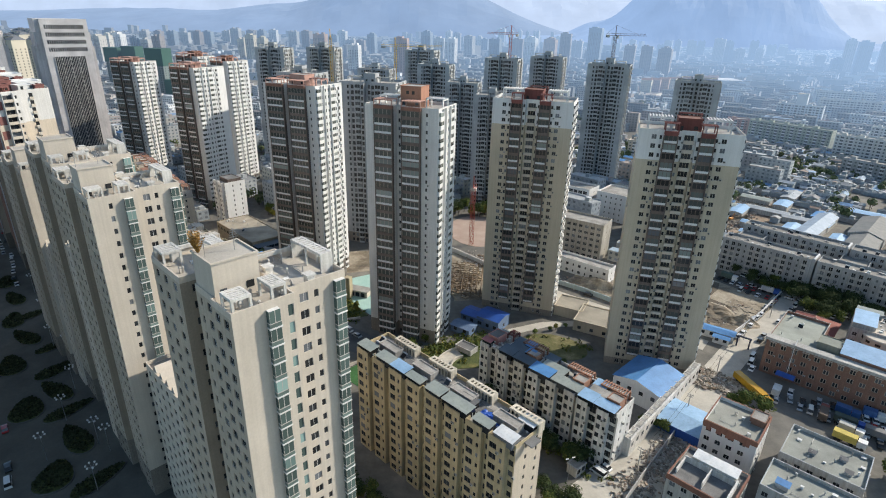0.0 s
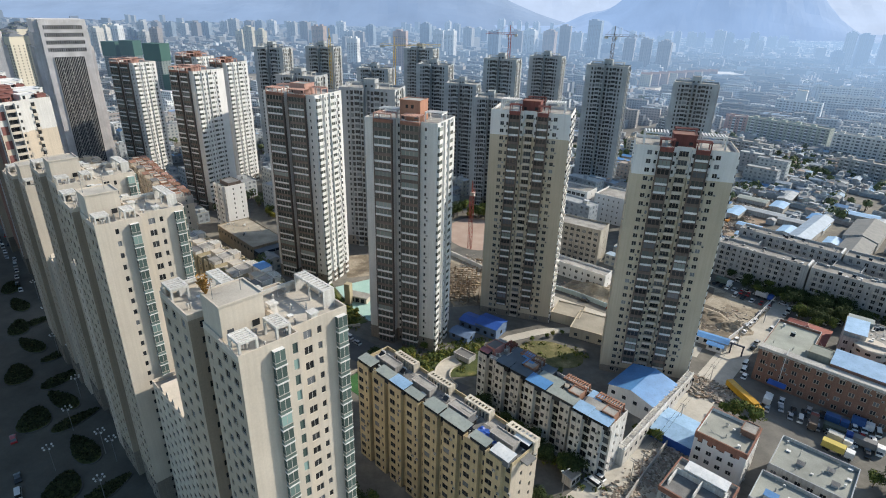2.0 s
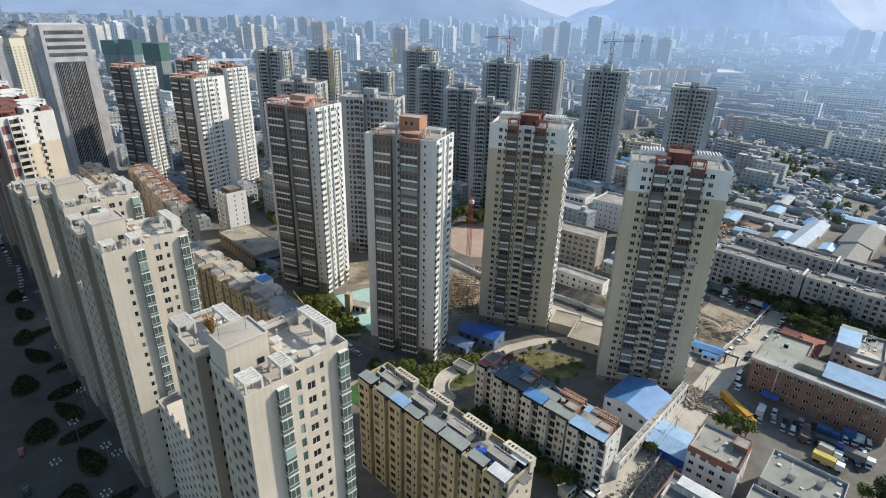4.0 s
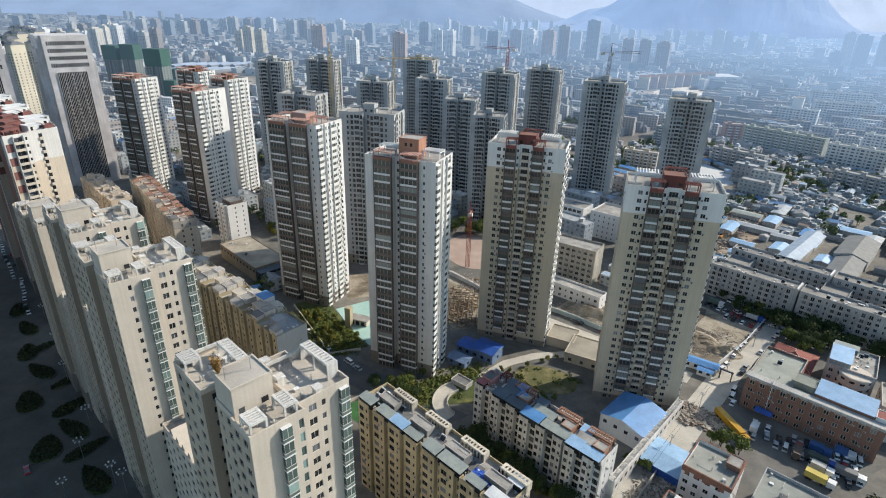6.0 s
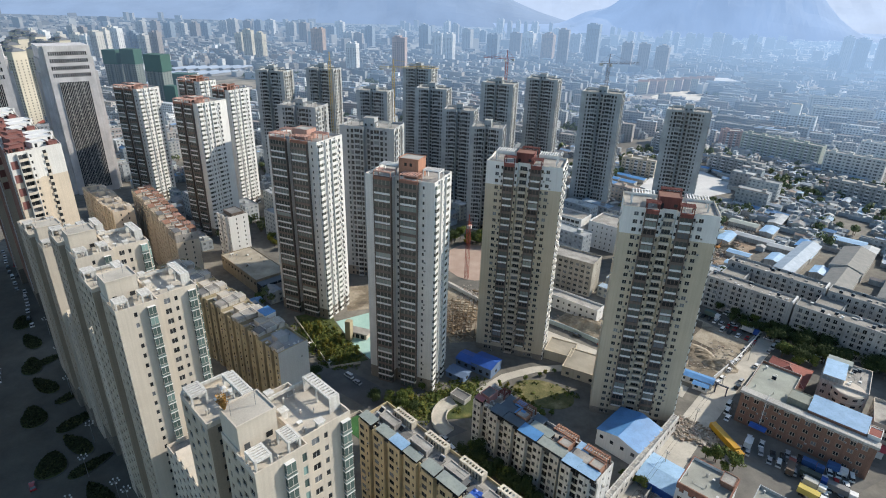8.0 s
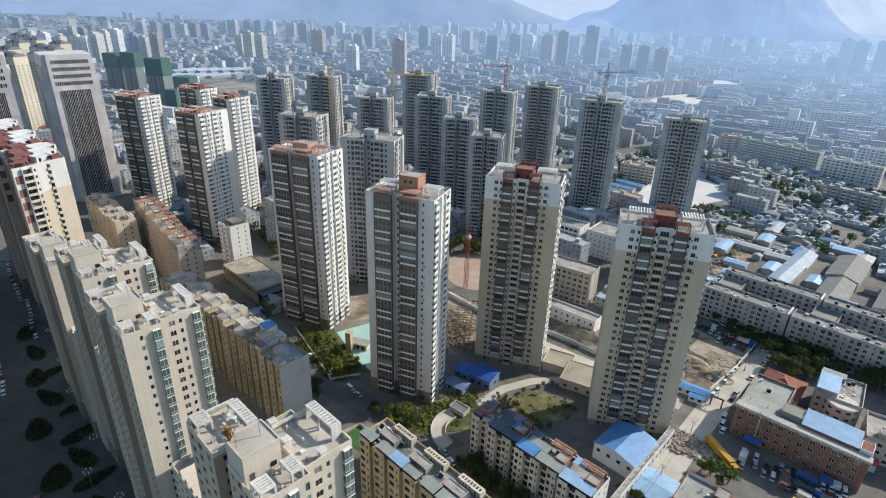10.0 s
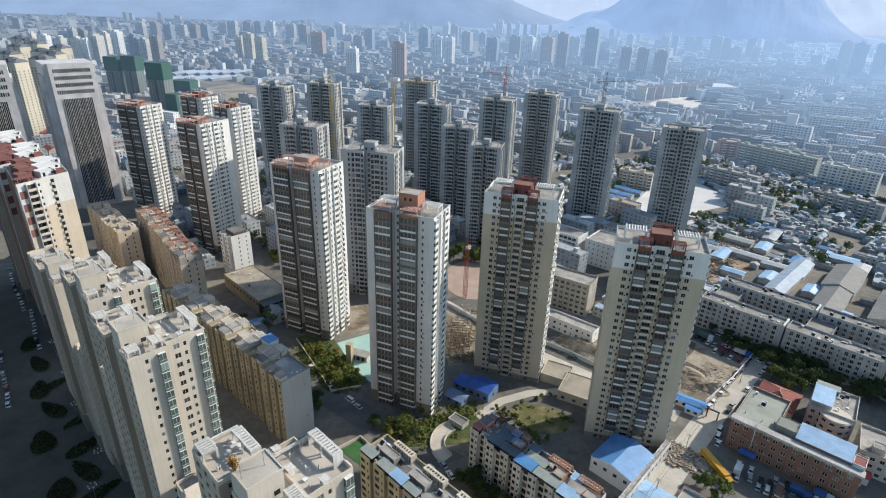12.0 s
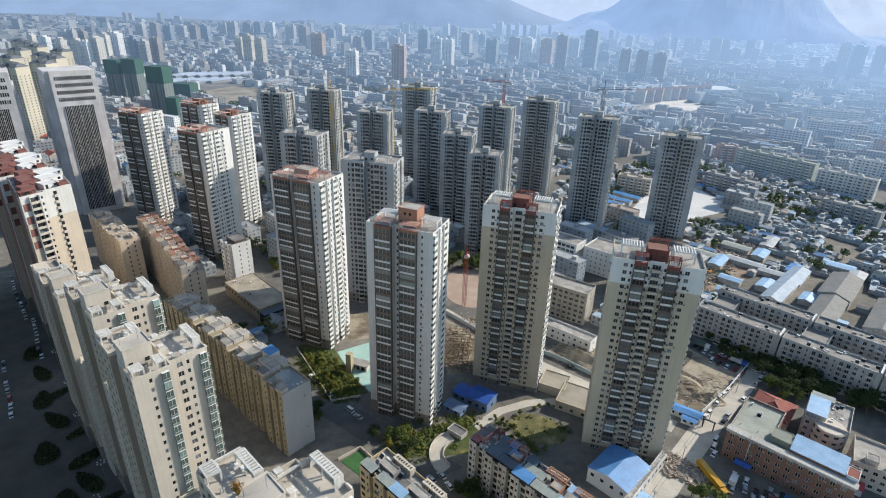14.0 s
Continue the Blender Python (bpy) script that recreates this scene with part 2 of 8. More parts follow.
# ---- mesh helpers ----
class Batch:
    """Collects boxes and quads into one mesh."""

    def __init__(self):
        self.v, self.f, self.m = [], [], []

    def quad(self, pts, mat=0):
        n = len(self.v)
        self.v.extend(tuple(p) for p in pts)
        self.f.append(tuple(range(n, n + len(pts))))
        self.m.append(mat)

    def box(self, x0, x1, y0, y1, z0, z1, mat=0, top=None, at=None, bottom=True):
        n = len(self.v)
        pts = [(x, y, z) for z in (z0, z1) for x, y in ((x0, y0), (x1, y0), (x1, y1), (x0, y1))]
        if at is not None:
            pts = [tuple(at @ Vector(p)) for p in pts]
        self.v.extend(pts)
        fs = [(0, 1, 5, 4), (1, 2, 6, 5), (2, 3, 7, 6), (3, 0, 4, 7), (4, 5, 6, 7)] + ([(3, 2, 1, 0)] if bottom else [])
        self.f.extend(tuple(n + i for i in f) for f in fs)
        self.m.extend([mat] * 4 + [mat if top is None else top] + ([mat] if bottom else []))

    def gable(self, x0, x1, y0, y1, z0, z1, mat=0, end=None, at=None):
        """A pitched roof with its ridge along x."""
        n, ym = len(self.v), (y0 + y1) / 2
        pts = [(x0, y0, z0), (x1, y0, z0), (x1, y1, z0), (x0, y1, z0), (x0, ym, z1), (x1, ym, z1)]
        if at is not None:
            pts = [tuple(at @ Vector(p)) for p in pts]
        self.v.extend(pts)
        self.f.extend(tuple(n + i for i in f) for f in ((0, 1, 5, 4), (2, 3, 4, 5), (1, 2, 5), (3, 0, 4), (3, 2, 1, 0)))
        self.m.extend([mat, mat] + [mat if end is None else end] * 2 + [mat])

    def rod(self, a, b, r, mat=0, sides=6, r2=None):
        a, b = Vector(a), Vector(b)
        q = (b - a).to_track_quat("Z", "Y").to_matrix()
        n = len(self.v)
        for p, rr in ((a, r), (b, r if r2 is None else r2)):
            self.v.extend(tuple(p + q @ Vector((rr * math.cos(k * math.tau / sides), rr * math.sin(k * math.tau / sides), 0))) for k in range(sides))
        for k in range(sides):
            j = (k + 1) % sides
            self.f.append((n + k, n + j, n + sides + j, n + sides + k))
            self.m.append(mat)
        self.f.append(tuple(n + sides + k for k in range(sides)))
        self.m.append(mat)

    def add(self, other, m, shift=0):
        """Another batch, moved by the matrix m."""
        n = len(self.v)
        a = np.array(other.v) @ np.array(m.to_3x3()).T + np.array(m.translation)
        self.v.extend(map(tuple, a))
        self.f.extend(tuple(n + i for i in f) for f in other.f)
        self.m.extend(k + shift for k in other.m)

    def mesh(self, name, mats):
        me = bpy.data.meshes.new(name)
        me.from_pydata(self.v, [], self.f)
        for mt in mats:
            me.materials.append(mt)
        me.polygons.foreach_set("material_index", np.array(self.m, dtype=np.int32))
        me.update()
        return me


def part(name, batch, mats, parent=None, label="", m=None):
    """A batch as ONE mesh object, under a thing or a part."""
    ob = new(name, batch.mesh(name, mats))
    if parent is not None:
        ob.parent = parent
    if m is not None:
        ob.matrix_local = m
    return tagged(ob, label)


def thing(name, m, label, category, group="", kind=""):
    ob = new(name)
    ob.matrix_world = m
    return tagged(ob, label, category, group, kind)


def solid(name, batch, mats, label, category="", kind="", group="", m=None):
    return tagged(part(name, batch, mats, m=m), label, category, group, kind)


# ---- building kit ----
# Openings: local x along the wall, y into it, z up from the floor level.
def grid_sheet(b, xs, zs, y, pick):
    """A connected upright sheet of cells; pick(i, j) gives each cell's material."""
    n, nx = len(b.v), len(xs)
    b.v.extend((x, y, z) for z in zs for x in xs)
    for j in range(len(zs) - 1):
        for i in range(nx - 1):
            k = n + j * nx + i
            b.f.append((k, k + 1, k + nx + 1, k + nx))
            b.m.append(pick(i, j))


def window_batch(w, sill, h, split=2, fr=0.05):
    """Frame and panes as one sheet, set back in the wall."""
    b = Batch()
    xs = [-w / 2]
    for k in range(split):
        xs += [-w / 2 + w * k / split + fr, -w / 2 + w * (k + 1) / split - fr / 2 if k < split - 1 else w / 2 - fr]
    xs += [w / 2]
    zs = [sill, sill + fr, sill + h - fr, sill + h]
    grid_sheet(b, xs, zs, 0.13, lambda i, j: 0 if i % 2 == 1 and j == 1 else 1)
    return b


def shelf_batch(w, deep, levels, posts):
    """A box standing out of a wall, stacked in rings. levels: (height, outset, material above it, glazed)."""
    b = Batch()
    us = [0.0]
    for k in range(posts):
        us += [(k + 0.06) / posts, (k + 0.94) / posts]
    us += [1.0]
    nf = len(us)
    ring = lambda o: [(-w / 2 - o, 0.0)] + [(-w / 2 - o + (w + 2 * o) * u, -deep - o) for u in us] + [(w / 2 + o, 0.0)]
    n = nf + 2
    for z, o, mt, gl in levels:
        b.v.extend((x, y, z) for x, y in ring(o))
    for k in range(len(levels) - 1):
        mt, gl = levels[k][2], levels[k][3]
        for i in range(n - 1):
            p = k * n + i
            b.f.append((p, p + 1, p + n + 1, p + n))
            inner = 1 <= i <= nf - 1 and (i - 1) % 2 == 0
            b.m.append(1 if gl and inner else mt)
    last = (len(levels) - 1) * n
    b.f.append(tuple(last + i for i in range(n)))
    b.m.append(levels[-1][2])
    b.f.append(tuple(range(n - 1, -1, -1)))
    b.m.append(levels[0][2])
    return b


def balcony_batch(w, deep, fh, rail=0.85, posts=3, rail_mat=2, slab_mat=3):
    """An enclosed balcony: slab, parapet and glazing with posts above."""
    return shelf_batch(w, deep, [(-0.1, 0, slab_mat, False), (0.1, 0, rail_mat, False), (0.105, 0.05, rail_mat, False), (rail, 0.05, rail_mat, False),
                                 (rail + 0.01, -0.06, 0, True), (fh - 0.35, -0.06, slab_mat, False), (fh - 0.105, -0.06, slab_mat, False)], posts - 1)


def open_balcony_batch(w, deep, fh, rail_mat=2):
    """An open balcony tray with a parapet; the room behind it lies in shade."""
    b = shelf_batch(w, deep, [(-0.1, 0, rail_mat, False), (0.12, 0, rail_mat, False), (0.125, 0.04, rail_mat, False), (1.05, 0.04, rail_mat, False), (1.055, -0.1, rail_mat, False), (0.2, -0.1, rail_mat, False)], 2)
    return b


def bay_batch(w, deep, fh):
    """A glazed bay with a glass apron, one storey high."""
    return shelf_batch(w, deep, [(-0.1, 0.06, 2, False), (0.14, 0.06, 2, False), (0.145, -0.02, 3, False), (0.8, -0.02, 1, False), (0.805, 0.03, 1, False), (0.9, 0.03, 1, False),
                                 (0.905, -0.05, 0, True), (fh - 0.105, -0.05, 2, False)], 2)


def hole(w, sill, h, split=2, mats=None, name="window"):
    return dict(name=name, w=w, sill=sill, h=h, cut=True, batch=window_batch(w, sill, h, split), mats=mats or [GLASS, FRAME, CONC_L])


def outer(name, w, batch, mats):
    return dict(name=name, w=w, cut=False, batch=batch, mats=mats)


FH = 2.95
BAR = surface("grey_white_bars", (0.5, 0.48, 0.45), streak=0.1)
WIN = hole(1.5, 0.9, 1.5)
WIN_S = hole(0.8, 1.0, 1.3, 1)
WIN_L = hole(2.0, 0.8, 1.6, 3)
WIN_D = hole(1.6, 0.3, 2.2, 2)
SLOT = hole(0.7, 0.3, 2.1, 1)
GAP = hole(2.9, 0.8, 1.8, 3, mats=[GLASS, CREAM_D, CONC_L])
BAL_SW = outer("balcony", 3.9, balcony_batch(3.9, 1.1, FH, posts=4), [GLASS_L, BROWN, WHITE, BROWN])
BAL_SB = outer("balcony", 3.9, balcony_batch(3.9, 1.1, FH, posts=4), [GLASS, BROWN, BROWN, BROWN])
BAL_SIDE = outer("balcony", 2.8, balcony_batch(2.8, 0.4, FH, rail=1.5, posts=4), [GLASS, FRAME, WHITE, WHITE])
BAL_CREAM = outer("balcony", 3.0, balcony_batch(3.0, 1.0, FH, posts=3), [GLASS, FRAME, CREAM, CREAM])
BAL_OPEN = outer("balcony", 3.4, open_balcony_batch(3.4, 1.2, FH), [GLASS, FRAME, CREAM])
BAL_PALE = outer("balcony", 3.0, open_balcony_batch(3.0, 1.25, 2.85), [GLASS, FRAME, CONC_L])
BAL_GREY = outer("balcony", 3.2, open_balcony_batch(3.2, 0.9, FH), [GLASS, CONC, CONC])
APRON = surface("green_glass_apron", (0.15, 0.21, 0.195), rough=0.4, streak=0.1, spread=0.25)
BAY_G = outer("bay_window", 1.9, bay_batch(1.9, 0.9, FH), [GLASS_G, BAR, WHITE, APRON])

MESHES = {}
PART_LIMIT = 60
OCCUPIED = []
CLEAR = []


def keep_clear(m, x0, x1, y0, y1):
    """Notes a plan rectangle on which no other house may stand."""
    CLEAR.append((m.inverted(), x0, x1, y0, y1))


def free(x, y, r):
    if any((x - ox) ** 2 + (y - oy) ** 2 < (r + orr) ** 2 for ox, oy, orr in OCCUPIED):
        return False
    for inv, x0, x1, y0, y1 in CLEAR:
        q = inv @ Vector((x, y, 0))
        if x0 - r < q.x < x1 + r and y0 - r < q.y < y1 + r:
            return False
    return True


def inset(poly, t):
    """The polygon moved inwards by t (counter-clockwise polygon)."""
    out, n = [], len(poly)
    for i in range(n):
        a, b, c = Vector(poly[i - 1]), Vector(poly[i]), Vector(poly[(i + 1) % n])
        d1, d2 = (b - a).normalized(), (c - b).normalized()
        n1, n2 = Vector((-d1.y, d1.x)), Vector((-d2.y, d2.x))
        k = (n1 + n2) / max(0.25, 1 + n1.dot(n2))
        out.append(tuple(b + k * t))
    return out


def building(name, m, poly, floors, edges, wall, label, category="apartment tower", group="", fh=FH, z0=0.0, bands=(),
             parapet=1.1, roof=ROOF, cap=None, ground=0, bulk=False, th=None, sides=None):
    """A storeyed block on a counter-clockwise plan. edges: for each side, the columns (place along it, opening kind or a
    function of the storey). bands: (first storey, last storey, material), over the wall's own. ground: storeys with no openings.
    sides: another wall material for single sides."""
    th = th or thing(name, m, label, category, group)
    span = max(math.hypot(*p) for p in poly)
    centre = m @ Vector((sum(p[0] for p in poly) / len(poly), sum(p[1] for p in poly) / len(poly), 0))
    xs_, ys_ = [p[0] for p in poly], [p[1] for p in poly]
    keep_clear(m, min(xs_), max(xs_), min(ys_), max(ys_))
    bulk = bulk or Vector((centre.x, centre.y)).length > 236
    sides = sides or {}
    mats = [wall] + [bd[2] for bd in bands] + [roof, cap or wall] + sorted(set(sides.values()), key=lambda q: q.name)
    CP = len(bands) + 2

    def skin(k):
        for i, (a, b_, _) in enumerate(bands):
            if a <= k <= b_:
                return i + 1
        return 0

    levels, k0 = [], 0
    for k in range(1, floors + 1):
        if k == floors or skin(k) != skin(k0):
            levels.append((z0 + k0 * fh, z0 + k * fh, skin(k0)))
            k0 = k
    w = Batch()
    kinds = {}
    n = len(poly)
    for i in range(n):
        a, b = Vector(poly[i]), Vector(poly[(i + 1) % n])
        d = b - a
        length, d = d.length, (b - a).normalized()
        inn = Vector((-d.y, d.x))
        rot = Matrix.Rotation(math.atan2(d.y, d.x), 4, "Z")
        out = (m.to_3x3() @ Vector((d.y, -d.x, 0)))
        fronting = not bulk and out.dot(-centre) > 0.05 * centre.length

        own = mats.index(sides[i]) if i in sides else 0
        runs = [(za, zb, mt or own) for za, zb, mt in levels]

        def P(u, z, y=0.0):
            q = a + d * u + inn * y
            return (q.x, q.y, z)

        cur = 0.0
        for u, spec in sorted(edges[i] if i < len(edges) else [], key=lambda c: c[0]):
            first = spec(floors // 2) if callable(spec) else spec
            hw = first["w"] / 2
            if first["cut"]:
                for za, zb, mt in runs:
                    w.quad([P(cur, za), P(u - hw, za), P(u - hw, zb), P(cur, zb)], mt)
                cur = u + hw
            for k in range(floors):
                sp = spec(k) if callable(spec) else spec
                za, zb = z0 + k * fh, z0 + (k + 1) * fh
                if first["cut"]:
                    s = skin(k) or own
                    if k < ground:
                        w.quad([P(u - hw, za), P(u + hw, za), P(u + hw, zb), P(u - hw, zb)], s)
                        continue
                    s0, s1 = za + first["sill"], za + first["sill"] + first["h"]
                    w.quad([P(u - hw, za), P(u + hw, za), P(u + hw, s0), P(u - hw, s0)], s)
                    w.quad([P(u - hw, s1), P(u + hw, s1), P(u + hw, zb), P(u - hw, zb)], s)
                    e = 0.16
                    w.quad([P(u - hw, s0), P(u + hw, s0), P(u + hw, s0, e), P(u - hw, s0, e)], s)
                    w.quad([P(u - hw, s1, e), P(u + hw, s1, e), P(u + hw, s1), P(u - hw, s1)], s)
                    w.quad([P(u - hw, s0), P(u - hw, s0, e), P(u - hw, s1, e), P(u - hw, s1)], s)
                    w.quad([P(u + hw, s0, e), P(u + hw, s0), P(u + hw, s1), P(u + hw, s1, e)], s)
                if sp is None or k < ground:
                    continue
                q = a + d * u
                kinds.setdefault((id(sp), fronting), (sp, []))[1].append(Matrix.Translation((q.x, q.y, za)) @ rot)
        for za, zb, mt in runs:
            w.quad([P(cur, za), P(length, za), P(length, zb), P(cur, zb)], mt)
    top = z0 + floors * fh
    # parapet ring and roof slab
    ring = inset(poly, 0.25)
    last = skin(floors - 1)
    for i in range(n):
        j = (i + 1) % n
        (ax, ay), (bx, by), (cx, cy), (dx, dy) = poly[i], poly[j], ring[j], ring[i]
        w.quad([(ax, ay, top), (bx, by, top), (bx, by, top + parapet), (ax, ay, top + parapet)], last)
        w.quad([(ax, ay, top + parapet), (bx, by, top + parapet), (cx, cy, top + parapet), (dx, dy, top + parapet)], CP)
        w.quad([(cx, cy, top), (dx, dy, top), (dx, dy, top + parapet), (cx, cy, top + parapet)], last)
    part("wall", w, mats, th)
    if not bulk and wall is not CREAM:
        units = Batch()
        rng = random.Random(int(centre.x * 7 + centre.y))
        for sp, places in list(kinds.values()):
            if not sp["cut"]:
                continue
            for pm in places:
                if rng.random() < (0.16 if floors < 20 else 0.3):
                    u = sp["w"] / 2 + 0.1
                    zz = rng.choice((0.15, 0.3, 0.9))
                    units.box(u, u + 0.75, -0.42, -0.06, zz, zz + 0.55, 0, at=pm)
                    units.box(u + 0.1, u + 0.5, -0.425, -0.42, zz + 0.06, zz + 0.48, 1, at=pm)
        if units.v:
            tagged(part("air_conditioner", units, [CONC_L, GLASS], th), kind="stuff")
    r = Batch()
    r.quad([(x, y, top + 0.02) for x, y in ring])
    part("roof", r, [roof], th)
    for (key, fronting), (sp, places) in kinds.items():
        near = PART_LIMIT if fronting else 0
        if near and key not in MESHES:
            MESHES[key] = sp["batch"].mesh(sp["name"], sp["mats"])
        for pm in places[:near]:
            ob = new(sp["name"], MESHES[key])
            ob.parent = th
            ob.matrix_local = pm
        if len(places) > near:
            whole = Batch()
            for pm in places[near:]:
                whole.add(sp["batch"], pm)
            tagged(part(sp["name"], whole, sp["mats"], th), kind="stuff")
    return th, top


def rect(w, d):
    return [(0, 0), (w, 0), (w, d), (0, d)]


def pergola(th, x0, x1, y0, y1, z, h, mat, slats=8, along="y", joined=False, beam=0.5):
    """A roof pergola: two portal frames and cross slats. along: the way that the slats follow one another."""
    turn = along == "y"
    L, S = (y1 - y0, x1 - x0) if turn else (x1 - x0, y1 - y0)
    org = Matrix.Translation((x0, y0, z)) if not turn else Matrix.Translation((x1, y0, z)) @ Matrix.Rotation(radians(90), 4, "Z")

    def portal():
        b = Batch()
        t, k = beam, beam
        prof = [(0, 0), (k, 0), (k, h - t), (L - k, h - t), (L - k, 0), (L, 0), (L, h), (0, h)]
        for y in (-0.16, 0.16):
            b.v.extend((px, y, pz) for px, pz in prof)
        b.f += [(0, 1, 2, 7), (2, 3, 6, 7), (3, 4, 5, 6), (15, 10, 9, 8), (15, 14, 11, 10), (14, 13, 12, 11)]
        b.f += [(i, i + 8, (i + 1) % 8 + 8, (i + 1) % 8) for i in range(8)]
        b.m += [0] * 14
        return b

    one = Batch()
    hs = min(0.2, L / slats * 0.18)
    one.box(-hs, hs, -0.25, S + 0.25, h + 0.002, h + 0.2, 0)
    steps = [L * (k + 0.5) / slats for k in range(slats)]
    if joined:
        b = Batch()
        for y in (0.16, S - 0.16):
            b.add(portal(), Matrix.Translation((0, y, 0)))
        for u in steps:
            b.add(one, Matrix.Translation((u, 0, 0)))
        return tagged(part("pergola", b, [mat], th, m=org), kind="stuff")
    p = part("pergola", portal(), [mat], th, m=org @ Matrix.Translation((0, 0.16, 0)))
    part("portal", portal(), [mat], p, m=Matrix.Translation((0, S - 0.32, 0)))
    me = one.mesh("slat", [mat])
    for u in steps:
        ob = new("slat", me)
        ob.parent, ob.matrix_local = p, Matrix.Translation((u, -0.16, 0))
    return p


def slotted_pergola(th, x0, x1, y0, y1, z, h, mat, slots, solid_ends=True):
    """A heavy concrete roof frame: solid end walls, a middle post, two edge beams and broad slats with narrow slots between."""
    b = Batch()
    t = 0.22
    if solid_ends:
        b.box(x0, x1, y0, y0 + t, z + 0.01, z + h, 0)
        p = part("pergola", b, [mat], th)
        q = Batch()
        q.box(x0, x1, y1 - t, y1, z + 0.01, z + h, 0)
        part("end_wall", q, [mat], p)
    else:
        b.box(x0, x1, y0, y0 + t, z + h - 0.42, z + h, 0)
        p = part("pergola", b, [mat], th)
        q = Batch()
        q.box(x0, x1, y1 - t, y1, z + h - 0.42, z + h, 0)
        part("beam", q, [mat], p)
        for x in (x0, x1 - 0.36):
            for y in (y0, y1 - 0.36):
                q = Batch()
                q.box(x, x + 0.36, y, y + 0.36, z + 0.01, z + h - 0.43, 0)
                part("post", q, [mat], p)
    ym = (y0 + y1) / 2
    if y1 - y0 > 6:
        for x in (x0, x1 - t):
            q = Batch()
            q.box(x, x + t, ym - 0.2, ym + 0.2, z + 0.01, z + h, 0)
            part("post", q, [mat], p)
    for x in (x0, x1 - 0.4):
        q = Batch()
        q.box(x, x + 0.4, y0 + t + 0.002, y1 - t - 0.002, z + h - 0.42, z + h + 0.02, 0)
        part("beam", q, [mat], p)
    step = (y1 - y0 - 2 * t) / slots
    one = Batch()
    one.box(x0 + 0.41, x1 - 0.41, 0.2 * step, 0.8 * step, z + h - 0.22, z + h, 0)
    me = one.mesh("slat", [mat])
    for k in range(slots):
        ob = new("slat", me)
        ob.parent, ob.matrix_local = p, Matrix.Translation((0, y0 + t + step * k, 0))
    return p


def penthouse(th, x0, x1, y0, y1, z, h, wall, roof=ROOF, door=True):
    """A roof house with a low rim, a door and a small window."""
    b = Batch()
    rings = [(z, 0), (z + h - 0.3, 0), (z + h - 0.29, 0.15), (z + h, 0.15), (z + h, -0.1), (z + h - 0.25, -0.1)]
    for zz, o in rings:
        b.v.extend([(x0 - o, y0 - o, zz), (x1 + o, y0 - o, zz), (x1 + o, y1 + o, zz), (x0 - o, y1 + o, zz)])
    for k in range(len(rings) - 1):
        for i in range(4):
            j = (i + 1) % 4
            b.f.append((4 * k + i, 4 * k + j, 4 * k + 4 + j, 4 * k + 4 + i))
            b.m.append(0)
    b.f.append((20, 21, 22, 23))
    b.m.append(1)
    p = part("penthouse", b, [wall, roof], th)
    if door:
        d = Batch()
        d.box(x0 + 0.8, x0 + 1.8, y0 - 0.05, y0, z + 0.05, z + 2.1, 0)
        part("door", d, [GLASS], p, "dark metal door")
        w = Batch()
        w.box(x1 - 2.2, x1 - 1.0, y0 - 0.05, y0, z + 1.1, z + 2.2, 0)
        part("window", w, [GLASS], p)
        if h > 7:
            for q in (0.35, 0.62):
                w = Batch()
                w.box(x0 + (x1 - x0) * q - 0.5, x0 + (x1 - x0) * q + 0.5, y0 - 0.05, y0, z + h - 2.9, z + h - 1.7, 0)
                part("window", w, [GLASS], p)
    return p


def at(x, y, deg, z=0.0):
    return pose(x, y, z, 0, 0, deg)


# ---- ground ----
g = Batch()
g.quad([(-5000, -400, 0), (5000, -400, 0), (5000, 4950, 0), (-5000, 4950, 0)])
solid("ground", g, [CITY_FLOOR], "wide dusty grey-brown city ground between the buildings", "ground", "structure")


def flat(name, pts, z, mat, label, category, kind="structure"):
    """A slab with a real edge, on the ground."""
    b = Batch()
    b.quad([(x, y, z) for x, y in pts])
    n = len(pts)
    for i in range(n):
        (ax, ay), (bx, by) = pts[i], pts[(i + 1) % n]
        b.quad([(ax, ay, -0.2), (bx, by, -0.2), (bx, by, z), (ax, ay, z)])
    return solid(name, b, [mat], label, category, kind)


DRY = layered("dry_yellow_lawn", [(0.3, (0.06, 0.075, 0.025)), (0.52, (0.15, 0.14, 0.055)), (0.72, (0.33, 0.28, 0.16))], 0.15, 1.6, bumpy=0.8)


def strip(pts, w):
    """A band of width w along a line, counter-clockwise."""
    left, right = [], []
    for i, p in enumerate(pts):
        a, b = Vector(pts[max(0, i - 1)]), Vector(pts[min(len(pts) - 1, i + 1)])
        d = (b - a).normalized()
        nrm = Vector((-d.y, d.x)) * w / 2
        left.append(tuple(Vector(p) + nrm))
        right.append(tuple(Vector(p) - nrm))
    return right + left[::-1]


